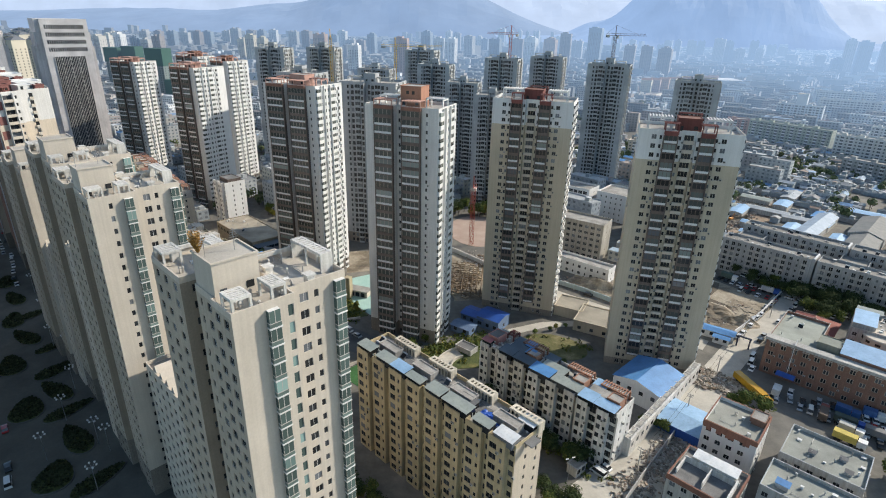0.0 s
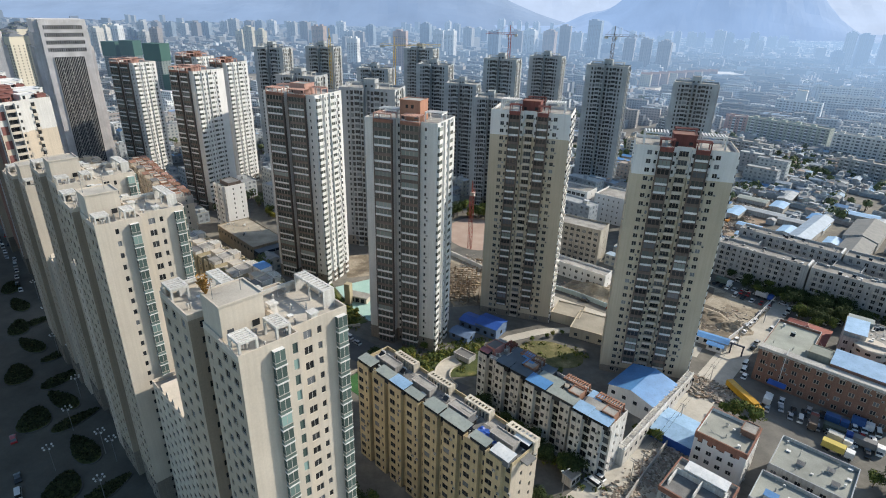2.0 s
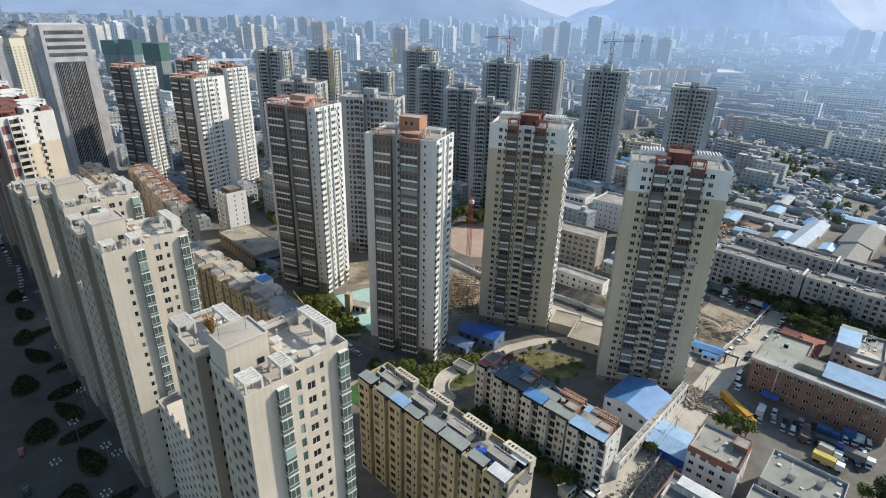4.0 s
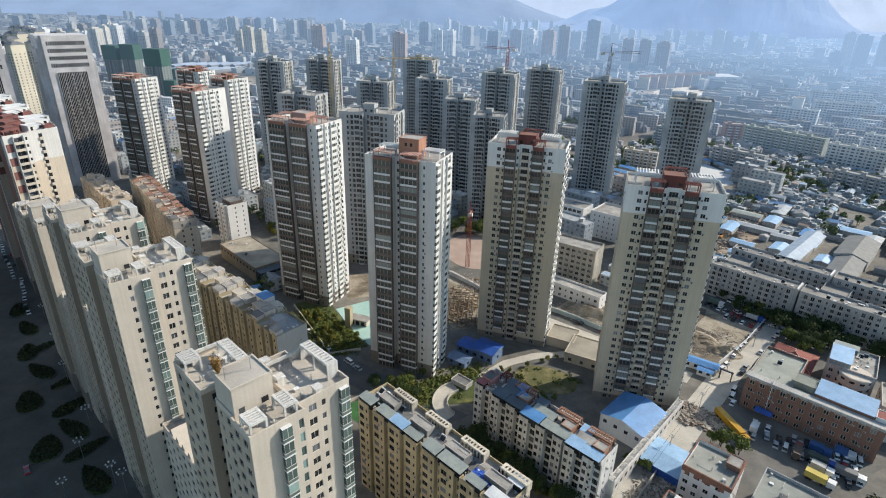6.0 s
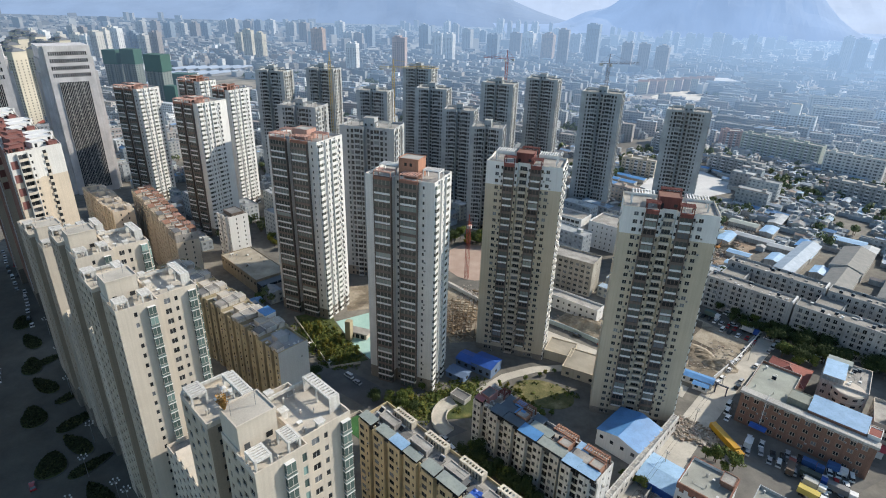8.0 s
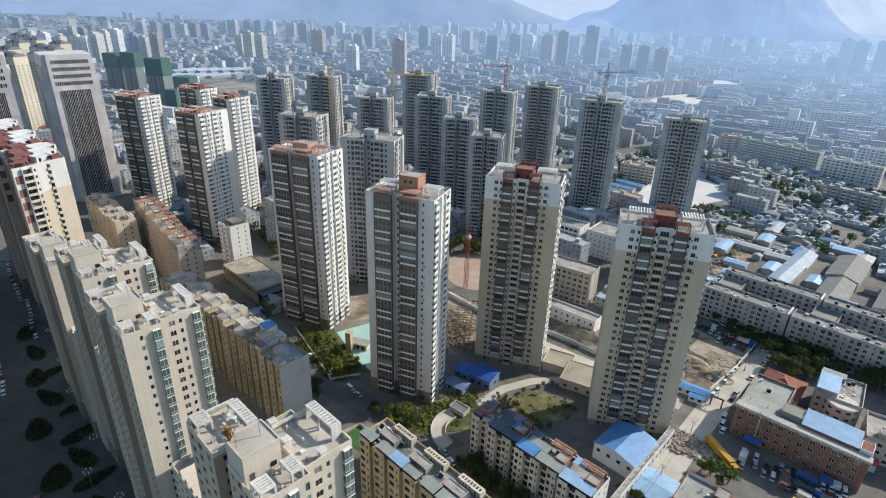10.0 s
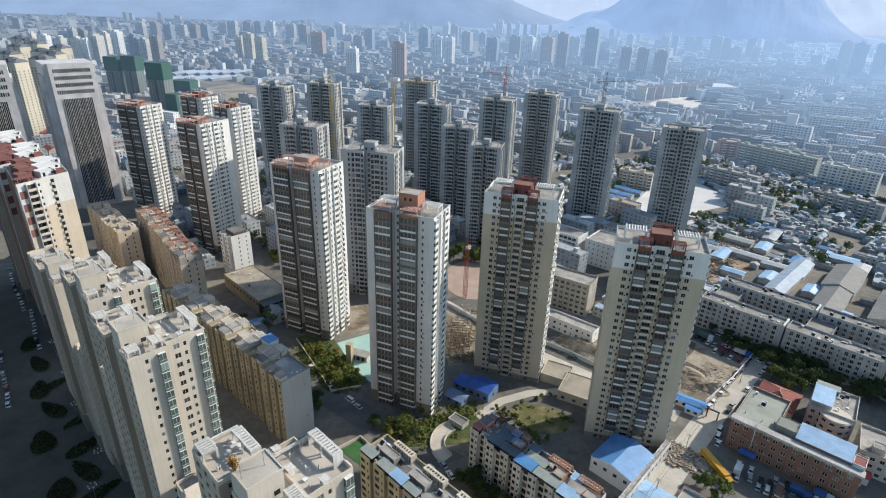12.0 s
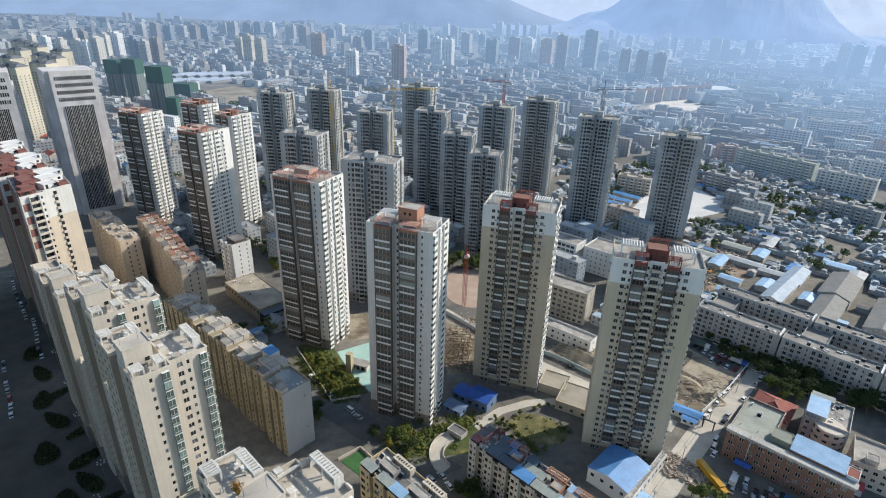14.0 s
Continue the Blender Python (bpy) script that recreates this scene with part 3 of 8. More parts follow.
flat("road", strip([(40, 100), (70, 135), (98, 166), (130, 200), (172, 241), (215, 282)], 11), 0.06, CONCRETE_ROAD, "pale dusty concrete road with parked cars along it", "road")
flat("pavement", [(100, 150), (122, 128), (168, 150), (122, 178), (112, 176)], 0.05, YARD, "worn asphalt parking yard before the brick block", "pavement")
flat("pavement", [(30, 112), (52, 98), (66, 120), (74, 140), (62, 136), (50, 128)], 0.04, CONCRETE_ROAD, "pale dusty concrete yard beside the off-white block", "pavement")
flat("pavement", [(76, 140), (100, 120), (118, 150), (100, 168), (88, 162)], 0.04, YARD, "dusty yard between small houses", "pavement")
flat("road", strip([(40, 250), (74, 223), (110, 194)], 9), 0.055, CONCRETE_ROAD, "pale concrete lane behind the towers", "road")
flat("pavement", strip([(20, 191), (32, 202), (46, 208), (62, 210)], 4.5), 0.16, CONCRETE_ROAD, "pale concrete garden path", "pavement")
flat("pavement", [(-60, 205), (-24, 178), (0, 160), (14, 168), (-12, 186), (-42, 208)], 0.05, DRIVE, "asphalt drive before the brown tower", "pavement")
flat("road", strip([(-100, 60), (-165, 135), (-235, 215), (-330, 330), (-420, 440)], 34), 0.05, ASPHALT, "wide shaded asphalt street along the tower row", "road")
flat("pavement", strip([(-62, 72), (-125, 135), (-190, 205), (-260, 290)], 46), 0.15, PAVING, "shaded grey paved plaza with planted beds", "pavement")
flat("pavement", [(-50.3, 245.6), (-37.7, 223.6), (-29.2, 213.7), (-24, 222), (-33, 256)], 0.1, TURQ, "turquoise painted sports court among the towers", "court")
flat("pavement", [(-52, 284), (-46, 256), (-32, 260), (-34, 286)], 0.08, DIRT, "bare sandy earth beside the court", "ground")
flat("pavement", [(24 + 18 * math.cos(k * math.tau / 20), 322 + 27 * math.sin(k * math.tau / 20)) for k in range(20)], 0.1, TRACK, "faded reddish school sports ground", "court")
flat("ground", [(4, 290), (8, 228), (30, 232), (28, 275)], 0.07, DIRT, "dug-up construction ground of bare earth", "ground")
flat("ground", [(108, 213), (124, 197), (160, 232), (138, 262), (112, 240)], 0.07, DIRT, "bare earth of a cleared construction plot", "ground")
DIRT_D = layered("dark_dug_earth", [(0.3, (0.06, 0.05, 0.038)), (0.55, (0.13, 0.105, 0.078)), (0.75, (0.24, 0.2, 0.15))], 0.12, 0.9, bumpy=0.9)
flat("ground", [(119, 214), (126, 211), (133, 216), (137, 228), (130, 237), (125, 229), (123, 221)], 0.11, DIRT_D, "dark dug earth in the cleared plot", "ground")
flat("ground", [(131, 238), (139, 246), (143, 253), (138, 257), (130, 248)], 0.11, DIRT_D, "dark strip of dug earth in the cleared plot", "ground")
flat("ground", [(62, 250), (90, 225), (106, 248), (80, 268)], 0.07, DIRT, "heaped bare earth of a cleared plot", "ground")
flat("ground", [(-72, 250), (-60.4, 224), (-42.6, 206), (-30, 213.2), (-38.2, 223.2), (-50.8, 245.4), (-56, 258)], 0.12, GRASS, "green planted garden with shrubs beside the court", "garden")
flat("ground", [(-12, 172), (22, 176), (20, 200), (-8, 186)], 0.12, GRASS, "dry grass garden at the tower foot", "garden")
flat("ground", [(47.5 + 15 * math.cos(k * math.tau / 24) * 0.8 + 7.5 * math.sin(k * math.tau / 24) * 0.5, 191 - 9 * math.cos(k * math.tau / 24) * 0.6 + 8 * math.sin(k * math.tau / 24)) for k in range(24)], 0.12, DRY, "oval lawn of dry yellow grass ringed by paths", "garden")

# unseen dark blocks added past the street, to keep skylight and bounce off facades
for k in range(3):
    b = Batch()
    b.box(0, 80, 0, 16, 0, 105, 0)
    solid("wall_west", b, [surface("dark_brown_stone", (0.12, 0.105, 0.09))], "plain unseen block added across the street to hold off skylight", "wall", "structure", m=at(-180 - 72 * k, 85 + 84 * k, 130))

flat("ground", [(-36, 170), (-22, 158), (-16, 163), (-29, 176)], 0.12, layered("bright_green_turf", [(0.3, (0.03, 0.1, 0.03)), (0.7, (0.055, 0.17, 0.05))], 0.2, 1.5, bumpy=0.4), "small bright green lawn with a kerb beside the ochre block", "lawn")

# ---- hero towers ----
PALE = surface("pale_grey_paint", (0.66, 0.65, 0.635), streak=0.1, blot=0.12)


def piers(th, c, w, deep, z0, z1, y=0.0):
    """Brown piers at both sides of a balcony bay."""
    for x in (c - w / 2 - 0.3, c + w / 2):
        b = Batch()
        b.box(x, x + 0.3, y - deep, y - 0.002, z0, z1)
        part("bay_pier", b, [BROWN], th)


BAYS = {}


def bay_kinds(w):
    """White-railed and brown-railed enclosed balconies of width w, shared by the towers that need them."""
    if w not in BAYS:
        n = 3 + int(w / 2.6)
        BAYS[w] = [outer("balcony", w, balcony_batch(w, 1.3, FH, posts=n), [GLASS_L, BROWN_L, WHITE, BROWN]),
                   outer("balcony", w, balcony_batch(w, 1.3, FH, posts=n, rail_mat=2), [GLASS_L, BROWN_L, BROWN, BROWN])]
    return BAYS[w]


BROWN_L = surface("grey_brown_mullion_paint", (0.38, 0.33, 0.3), streak=0.1)
BAL_CORNER = outer("balcony", 2.9, balcony_batch(2.9, 0.7, FH, rail=1.25, posts=3), [GLASS_L, BAR, WHITE, WHITE])
BAL_DEEP = outer("balcony", 2.4, open_balcony_batch(2.4, 0.6, FH), [GLASS, FRAME, WHITE])


def tower_brown(name, m, W, D, floors, label, pent=ORANGE, cap=RUST, bulk=False, ph=7.5, bays=((0.145, 0.4), (0.52, 0.78))):
    """A tower with two brown balcony bays on its front and white balconies on its side."""
    (a0, a1), (b0, b1) = bays
    bw = round((a1 - a0) * W - 0.6, 1)
    poly = [(0, 0), (a1 * W + 0.1, 0), (a1 * W + 0.1, 2.2), (b0 * W - 0.1, 2.2), (b0 * W - 0.1, 0), (W, 0), (W, D), (0, D)]
    wb = lambda k: bay_kinds(bw)[1 if k % 3 == 0 else 0]
    side = [(2.0, BAL_CORNER), (4.9, WIN_S), (7.2, BAL_DEEP), (7.2, WIN), (9.6, WIN_S), (12.0, BAL_CORNER), (15.2, WIN_S)]
    if D > 19:
        side += [(17.4, BAL_DEEP), (17.4, WIN)]
    edges = [[((a0 + a1) / 2 * W, wb)], [], [(1.1, WIN_S)] + ([(3.1, WIN_S)] if (b0 - a1) * W > 3.9 else []), [], [((b1 - b0) / 2 * W + 0.1, wb)] + ([((b1 - b0) * W + 2.0, WIN_S)] if (1 - b1) * W > 4 else []), side, [(4, WIN), (9, WIN), (14, WIN), (19, WIN), (24, WIN)],
             [(D - 14.0, BAL_SIDE), (D - 8, WIN_S), (D - 2.2, BAL_SIDE)]]
    th, z = building(name, m, poly, floors, edges, PALE, label, group="towers with brown bays", bands=[(0, 1, STONE)], bulk=bulk, sides={5: WHITE})
    for y in (3.7, 5.9, 10.4, 13.6):
        b = Batch()
        b.box(W + 0.003, W + 0.75, y - 0.14, y + 0.14, 2 * FH, z + 0.8, 0)
        part("side_fin", b, [WHITE], th)
    penthouse(th, 0.42 * W, 0.7 * W, 4.5, 11.5, z, ph, pent)
    for x0, x1 in ((a0 * W, a1 * W), (b0 * W, b1 * W)):
        pergola(th, x0, x1, -1.2, 3.2, z, 3.0, ROSE if cap is RUST else cap, slats=7, along="x", beam=0.3)
        b = Batch()
        b.box(x0, x1, -1.35, -0.01, z - 0.1, z + 1.0, 0)
        part("bay_cap", b, [cap], th)
        piers(th, (x0 + x1) / 2, bw, 1.45, 2 * FH, z - 0.1)
    pergola(th, 0.1 * W, 0.36 * W, 6, 11, z, 3.4, WHITE if ph > 7 else ROSE, slats=6)
    pergola(th, 0.74 * W, 0.97 * W, 6, 11, z, 3.4, WHITE if ph > 7 else ROSE, slats=6)
    return th


BAL_CTR = outer("balcony", 3.3, open_balcony_batch(3.3, 1.0, FH), [GLASS, FRAME, CREAM])


def tower_cream(name, m, W, D, floors, label, cap=RED):
    """A cream tower with a white crown, two dark bays and a column of stair openings."""
    poly = [(0, 0), (0.42 * W, 0), (0.42 * W, 1.4), (0.56 * W, 1.4), (0.56 * W, 0), (W, 0), (W, D), (0, D)]
    bal = lambda k: None if k < 2 else BAL_SB if k % 3 == 0 else BAL_SW
    edges = [[(0.15 * W, WIN), (0.215 * W, WIN_S), (0.31 * W, bal), (0.4 * W, WIN_S)], [], [(0.07 * W, GAP), (0.07 * W, BAL_CTR)], [],
             [(0.02 * W, WIN_S), (0.1 * W, bal), (0.185 * W, WIN_S), (0.255 * W, WIN)],
             [(1.9, BAL_SIDE), (5.4, WIN_S), (8.4, BAL_SIDE), (12, WIN_S), (15, BAL_SIDE)], [(4, WIN), (9, WIN), (14, WIN), (19, WIN), (24, WIN)],
             [(2, WIN_S), (8, WIN_S), (14, WIN_S)]]
    th, z = building(name, m, poly, floors, edges, CREAM_D, label, group="cream towers with white crowns", bands=[(0, 0, STONE), (floors - 3, floors, WHITE)])
    for c in (0.31 * W, 0.66 * W):
        pergola(th, c - 2.2, c + 2.2, -1.1, 3.4, z, 3.2, cap, slats=5, beam=0.35)
        piers(th, c, 3.9, 1.3, 2 * FH, z - 0.5)
        b = Batch()
        b.box(c - 2.05, c + 2.05, -1.15, -0.01, z - 0.5, z + 0.9, 0)
        part("bay_cap", b, [cap], th)
    penthouse(th, 0.37 * W, 0.6 * W, 4, 11, z, 4.6, cap, roof=RUST)
    pergola(th, 0.4 * W, 0.62 * W, 11.4, 14.8, z, 4.9, cap, slats=9)
    pergola(th, 0.08 * W, 0.33 * W, 6, 11, z, 4.2, WHITE, along="x")
    pergola(th, 0.65 * W, 0.9 * W, 6, 11, z, 4.2, WHITE, along="x")
    return th


tower_brown("apartment_tower", at(-27.2, 201.8, -22), 28.5, 17, 31, "pale tower with brown balcony bays and terracotta penthouse")
tower_cream("apartment_tower", at(20.4, 225, -18), 31.5, 17, 31, "cream tower with white crown, dark bays and red roof frames")
tower_cream("apartment_tower", at(64.5, 180.8, -17), 31.3, 17, 30, "cream tower with white crown and red roof frames beside blue hall")
WIDE = ((0.09, 0.41), (0.51, 0.83))
tower_brown("apartment_tower", at(-80.5, 259.5, -25), 28.5, 20, 31, "pale tower with brown bays and bright white balcony side", pent=ROSE, ph=5.0, bays=WIDE)
tower_brown("apartment_tower", at(-169.3, 360.7, -26), 21, 24, 30, "pale tower with dark bays and orange roof edge", pent=ROSE, ph=4.0, bays=WIDE)
tower_brown("apartment_tower", at(-165.5, 414.8, -26), 17, 20, 30, "slender pale tower with red-brown roof frames", pent=RUST, bulk=True, ph=4.5)
tower_brown("apartment_tower", at(-209, 457, -26), 25, 17, 30, "pale tower with red-brown roof frames behind another tower", pent=RUST, bulk=True, ph=4.5)
tower_brown("apartment_tower", at(-244.4, 429.1, -22), 24, 20, 29, "pale tower with dark bays and orange edge beside office tower", pent=ROSE, bulk=True, ph=4.0, bays=WIDE)


METAL_R = surface("galvanised_fittings", (0.5, 0.5, 0.5), rough=0.5, streak=0.1)


def roof_clutter(th, x0, x1, y0, y1, z, n, seed, tanks=0.3):
    """Pipes, vents, boxes, hatches and solar water heaters left about on a roof."""
    rng = random.Random(seed * 31 + n)
    b = Batch()
    for k in range(n):
        x, y, t = rng.uniform(x0, x1), rng.uniform(y0, y1), rng.random()
        if t < 0.3:
            s, h = rng.uniform(0.2, 0.6), rng.uniform(0.3, 1.1)
            b.box(x - s, x + s, y - s * 0.8, y + s * 0.8, z + 0.03, z + h, rng.choice((0, 1)))
            b.box(x - s - 0.08, x + s + 0.08, y - s * 0.8 - 0.08, y + s * 0.8 + 0.08, z + h, z + h + 0.1, 0)
        elif t < 0.55:
            ln = rng.uniform(1.5, 4.5)
            e = (min(x + ln, x1), y) if rng.random() < 0.5 else (x, min(y + ln, y1))
            b.rod((x, y, z + 0.2), (*e, z + 0.2), 0.07, 2, 5)
            b.rod((x, y, z), (x, y, z + rng.uniform(0.6, 1.4)), 0.08, 2, 5)
        elif t < 0.55 + tanks:
            b.quad([(x - 0.8, y, z + 0.25), (x + 0.8, y, z + 0.25), (x + 0.8, y + 1.2, z + 1.2), (x - 0.8, y + 1.2, z + 1.2)], 3)
            b.rod((x - 0.9, y + 1.3, z + 1.35), (x + 0.9, y + 1.3, z + 1.35), 0.23, 0, 7)
            for sx in (-0.7, 0.7):
                b.rod((x + sx, y + 1.35, z), (x + sx, y + 1.35, z + 1.2), 0.04, 2, 4)
        else:
            b.rod((x, y, z), (x, y, z + 1.0), 0.16, 1, 7)
            b.rod((x, y, z + 1.0), (x, y, z + 1.25), 0.3, 1, 7, 0.05)
    return tagged(part("roof_clutter", b, [WHITE, CONC_L, METAL_R, GLASS], th), kind="stuff")


WHITE_P = surface("weathered_white_concrete", (0.68, 0.665, 0.635), streak=0.2, blot=0.25)
ROOF_C = surface("beige_cement_roof", (0.5, 0.46, 0.4), streak=0, blot=0.3)


def tower_row(name, m, floors, label, shift=0.0):
    """A cream street tower of stepped blocks with green glazed bays and white roof pergolas."""
    poly = [(0, 0), (9.7, 0), (9.7, 17), (9.2, 17), (9.2, 27.4), (-0.6, 27.4), (-0.6, 16), (3.6, 16), (3.6, 12.5), (0.4, 12.5), (0.4, 6.4), (0, 6.4)]
    front = [(5.9, BAY_G), (8.9, SLOT_G)] if shift == 0 else [(4.2, WIN_S), (7.8, BAY_G)]
    edges = [front, [], [], [(3, WIN), (7, WIN)], [(3, WIN), (7, WIN)], [(2.0, WIN), (5.4, WIN), (9.2, WIN)], [(2.2, WIN_S)], [], [], [(1.6, WIN_S), (4.4, WIN)], [], [(1.8, WIN), (4.6, WIN)]]
    # street-side faces and recesses darker and browner than the cream fronts
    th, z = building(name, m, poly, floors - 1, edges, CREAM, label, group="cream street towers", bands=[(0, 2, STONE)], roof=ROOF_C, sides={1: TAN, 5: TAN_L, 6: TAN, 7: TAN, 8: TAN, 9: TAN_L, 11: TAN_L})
    wing = [(9.7, 1.8), (19.8, 1.8), (19.8, 14.6), (16, 14.6), (16, 16.8), (9.7, 16.8)]
    edges = [[(2.5, WIN), (4.7, WIN_S), (8.7, BAY_G)], [(2.4, BAY_G), (7, WIN), (10.4, WIN)], [(2, WIN_S)], [], [(3, WIN)]]
    building(name, m, wing, floors - 1, edges, CREAM, label, bands=[(0, 2, STONE)], th=th, roof=ROOF_C)
    penthouse(th, 0.65, 7.6, 6.0, 12.4, z, 6.4, CREAM, roof=ROOF_C)
    b = Batch()
    b.box(3.9, 9.0, 12.45, 15.7, z, z + 3.4, 0)
    part("lift_house", b, [CREAM], th)
    for x0, x1 in ((1.2, 2.9), (5.6, 7.1)):
        b = Batch()
        b.rod((x0, 9, z + 6.2), (x0, 9, z + 9.6), 0.05, 0, 4)
        for q in range(4):
            b.rod((x0 - 0.7 + 0.1 * q, 9, z + 8.2 + 0.35 * q), (x0 + 0.7 - 0.1 * q, 9, z + 8.2 + 0.35 * q), 0.03, 0, 4)
        part("antenna", b, [METAL], th)
    roof_clutter(th, 1.0, 9.0, 0.9, 5.6, z, 7, 3, 0)
    roof_clutter(th, 10.2, 16.4, 3, 14, z, 9, 4, 0)
    roof_clutter(th, 0.2, 8.6, 17, 26, z, 9, 5, 0)
    slotted_pergola(th, 0.4, 3.4, 0.4, 3.8, z, 2.9, WHITE_P, 5, False)
    slotted_pergola(th, 6.4, 8.8, 0.6, 4.6, z, 2.9, WHITE_P, 6, False)
    slotted_pergola(th, -0.3, 2.7, 22.6, 26.6, z, 2.9, WHITE_P, 5, False)
    slotted_pergola(th, 6.6, 8.8, 16.6, 24.8, z, 3.3, WHITE_P, 9)
    slotted_pergola(th, 17.3, 19.5, 4.6, 13.6, z, 3.4, WHITE_P, 10)
    for x, y in ((11.2, 15.6), (13.8, 2.6), (2.4, 25.5), (10.6, 9.5)):
        zz = z
        b = Batch()
        b.box(x - 0.6, x + 0.6, y - 0.6, y + 0.6, zz + 0.02, zz + 1.7, 0)
        b.box(x - 0.8, x + 0.8, y - 0.8, y + 0.8, zz + 1.7, zz + 2.0, 0)
        part("vent_shaft", b, [WHITE_P], th)
    for x0, x1, y0, y1 in ((9.9, 10.3, 14.2, 16.6), (10.0, 17.6, 14.25, 14.6), (-0.4, 8.9, 26.8, 27.2)):
        b = Batch()
        b.box(x0, x1, y0, y1, z + 1.1, z + 1.75, 0)
        part("coping", b, [WHITE_P], th)
    return th


SLOT_G = hole(0.9, 0.5, 1.9, 1, mats=[GLASS_G, FRAME, CONC_L])
ROW = 45.0
tower_row("apartment_tower", at(-27.6, 65.2, ROW), 29, "cream street tower with green glazed bays and white roof pergolas")
tower_row("apartment_tower", at(-74.8, 112.8, ROW), 29, "cream street tower with green glazed bays, rows of small windows", 1.3)
tower_row("apartment_tower", at(-100.6, 140.6, ROW), 29, "cream street tower with weathered penthouse and roof pergolas", 1.3)


def link_block(m, L, floors, label, wide=8.0):
    """A lower stepped block between the street towers with gabled roof lights."""
    th, z = building("link_block", m, rect(wide, L), floors, [[(wide / 2, WIN)], [(4, WIN), (8, WIN)], [], [(k * 3.6 + 2, WIN) for k in range(int(L / 3.6))]], CREAM, label, "apartment block", "lower street blocks")
    for k in range(int(L / 3.7)):
        b = Batch()
        b.gable(0.3, min(5, wide - 0.3), 0.4 + k * 3.6, 3.8 + k * 3.6, z, z + 2.6, 0, 1)
        part("gable", b, [CREAM, GREY], th)
    if wide > 7:
        penthouse(th, 5.4, 7.8, L - 6 if L > 30 else 2, L - 1.5 if L > 30 else min(8, L - 0.5), z, 3.2, WHITE)
    return th


link_block(at(-27.6 - 24.0 * 0.7071, 65.2 + 32.0 * 0.7071, ROW), 36.5, 14, "lower cream block with gabled roof pieces between street towers")
# hidden behind the near tower; added only to keep sun off the plaza
link_block(at(-27.6 + 8 * 0.707 - 46 * 0.707, 65.2 + 8 * 0.707 + 46 * 0.707, ROW), 20, 12, "unseen lower cream wing in the yard, added to block the sun", 9.0)
link_block(at(-94.4, 132.1, ROW), 7.8, 21, "narrow lower cream block with gabled roof pieces", 9.0)
tower_row("apartment_tower", at(-128.5, 166.0, ROW), 26, "cream street tower farther along with weathered roof pergolas", 1.3)
link_block(at(-121.5, 160, ROW), 8, 17, "lower cream block with gabled roof pieces beside the plaza", 9.0)


link_block(at(-27.6 - 169.3 * 0.7071, 65.2 + 171.3 * 0.7071, ROW), 24, 23, "cream block with gabled roof pieces near the red-trimmed towers", 9.0)

RED_L = surface("red_roof_house_paint", (0.24, 0.1, 0.09), streak=0.12)
TILE_F = surface("faded_red_tile", (0.25, 0.115, 0.095), streak=0, blot=0.4, grain=0.4)
BAL_OPEN_S = outer("balcony", 1.4, open_balcony_batch(1.4, 0.6, FH), [GLASS, FRAME, CREAM])


RED_D = surface("dull_red_brown_paint", (0.2, 0.1, 0.085), streak=0.15)


LOGGIA_R = hole(3.7, 0.12, 2.5, 2, mats=[GLASS, STONE, CREAM_D])
LOGGIA_N = hole(1.5, 0.3, 2.2, 1, mats=[GLASS, STONE, CREAM_D])
SIDE_W = hole(1.6, 0.5, 1.9, 2, mats=[GLASS, RED_D, RED_D])


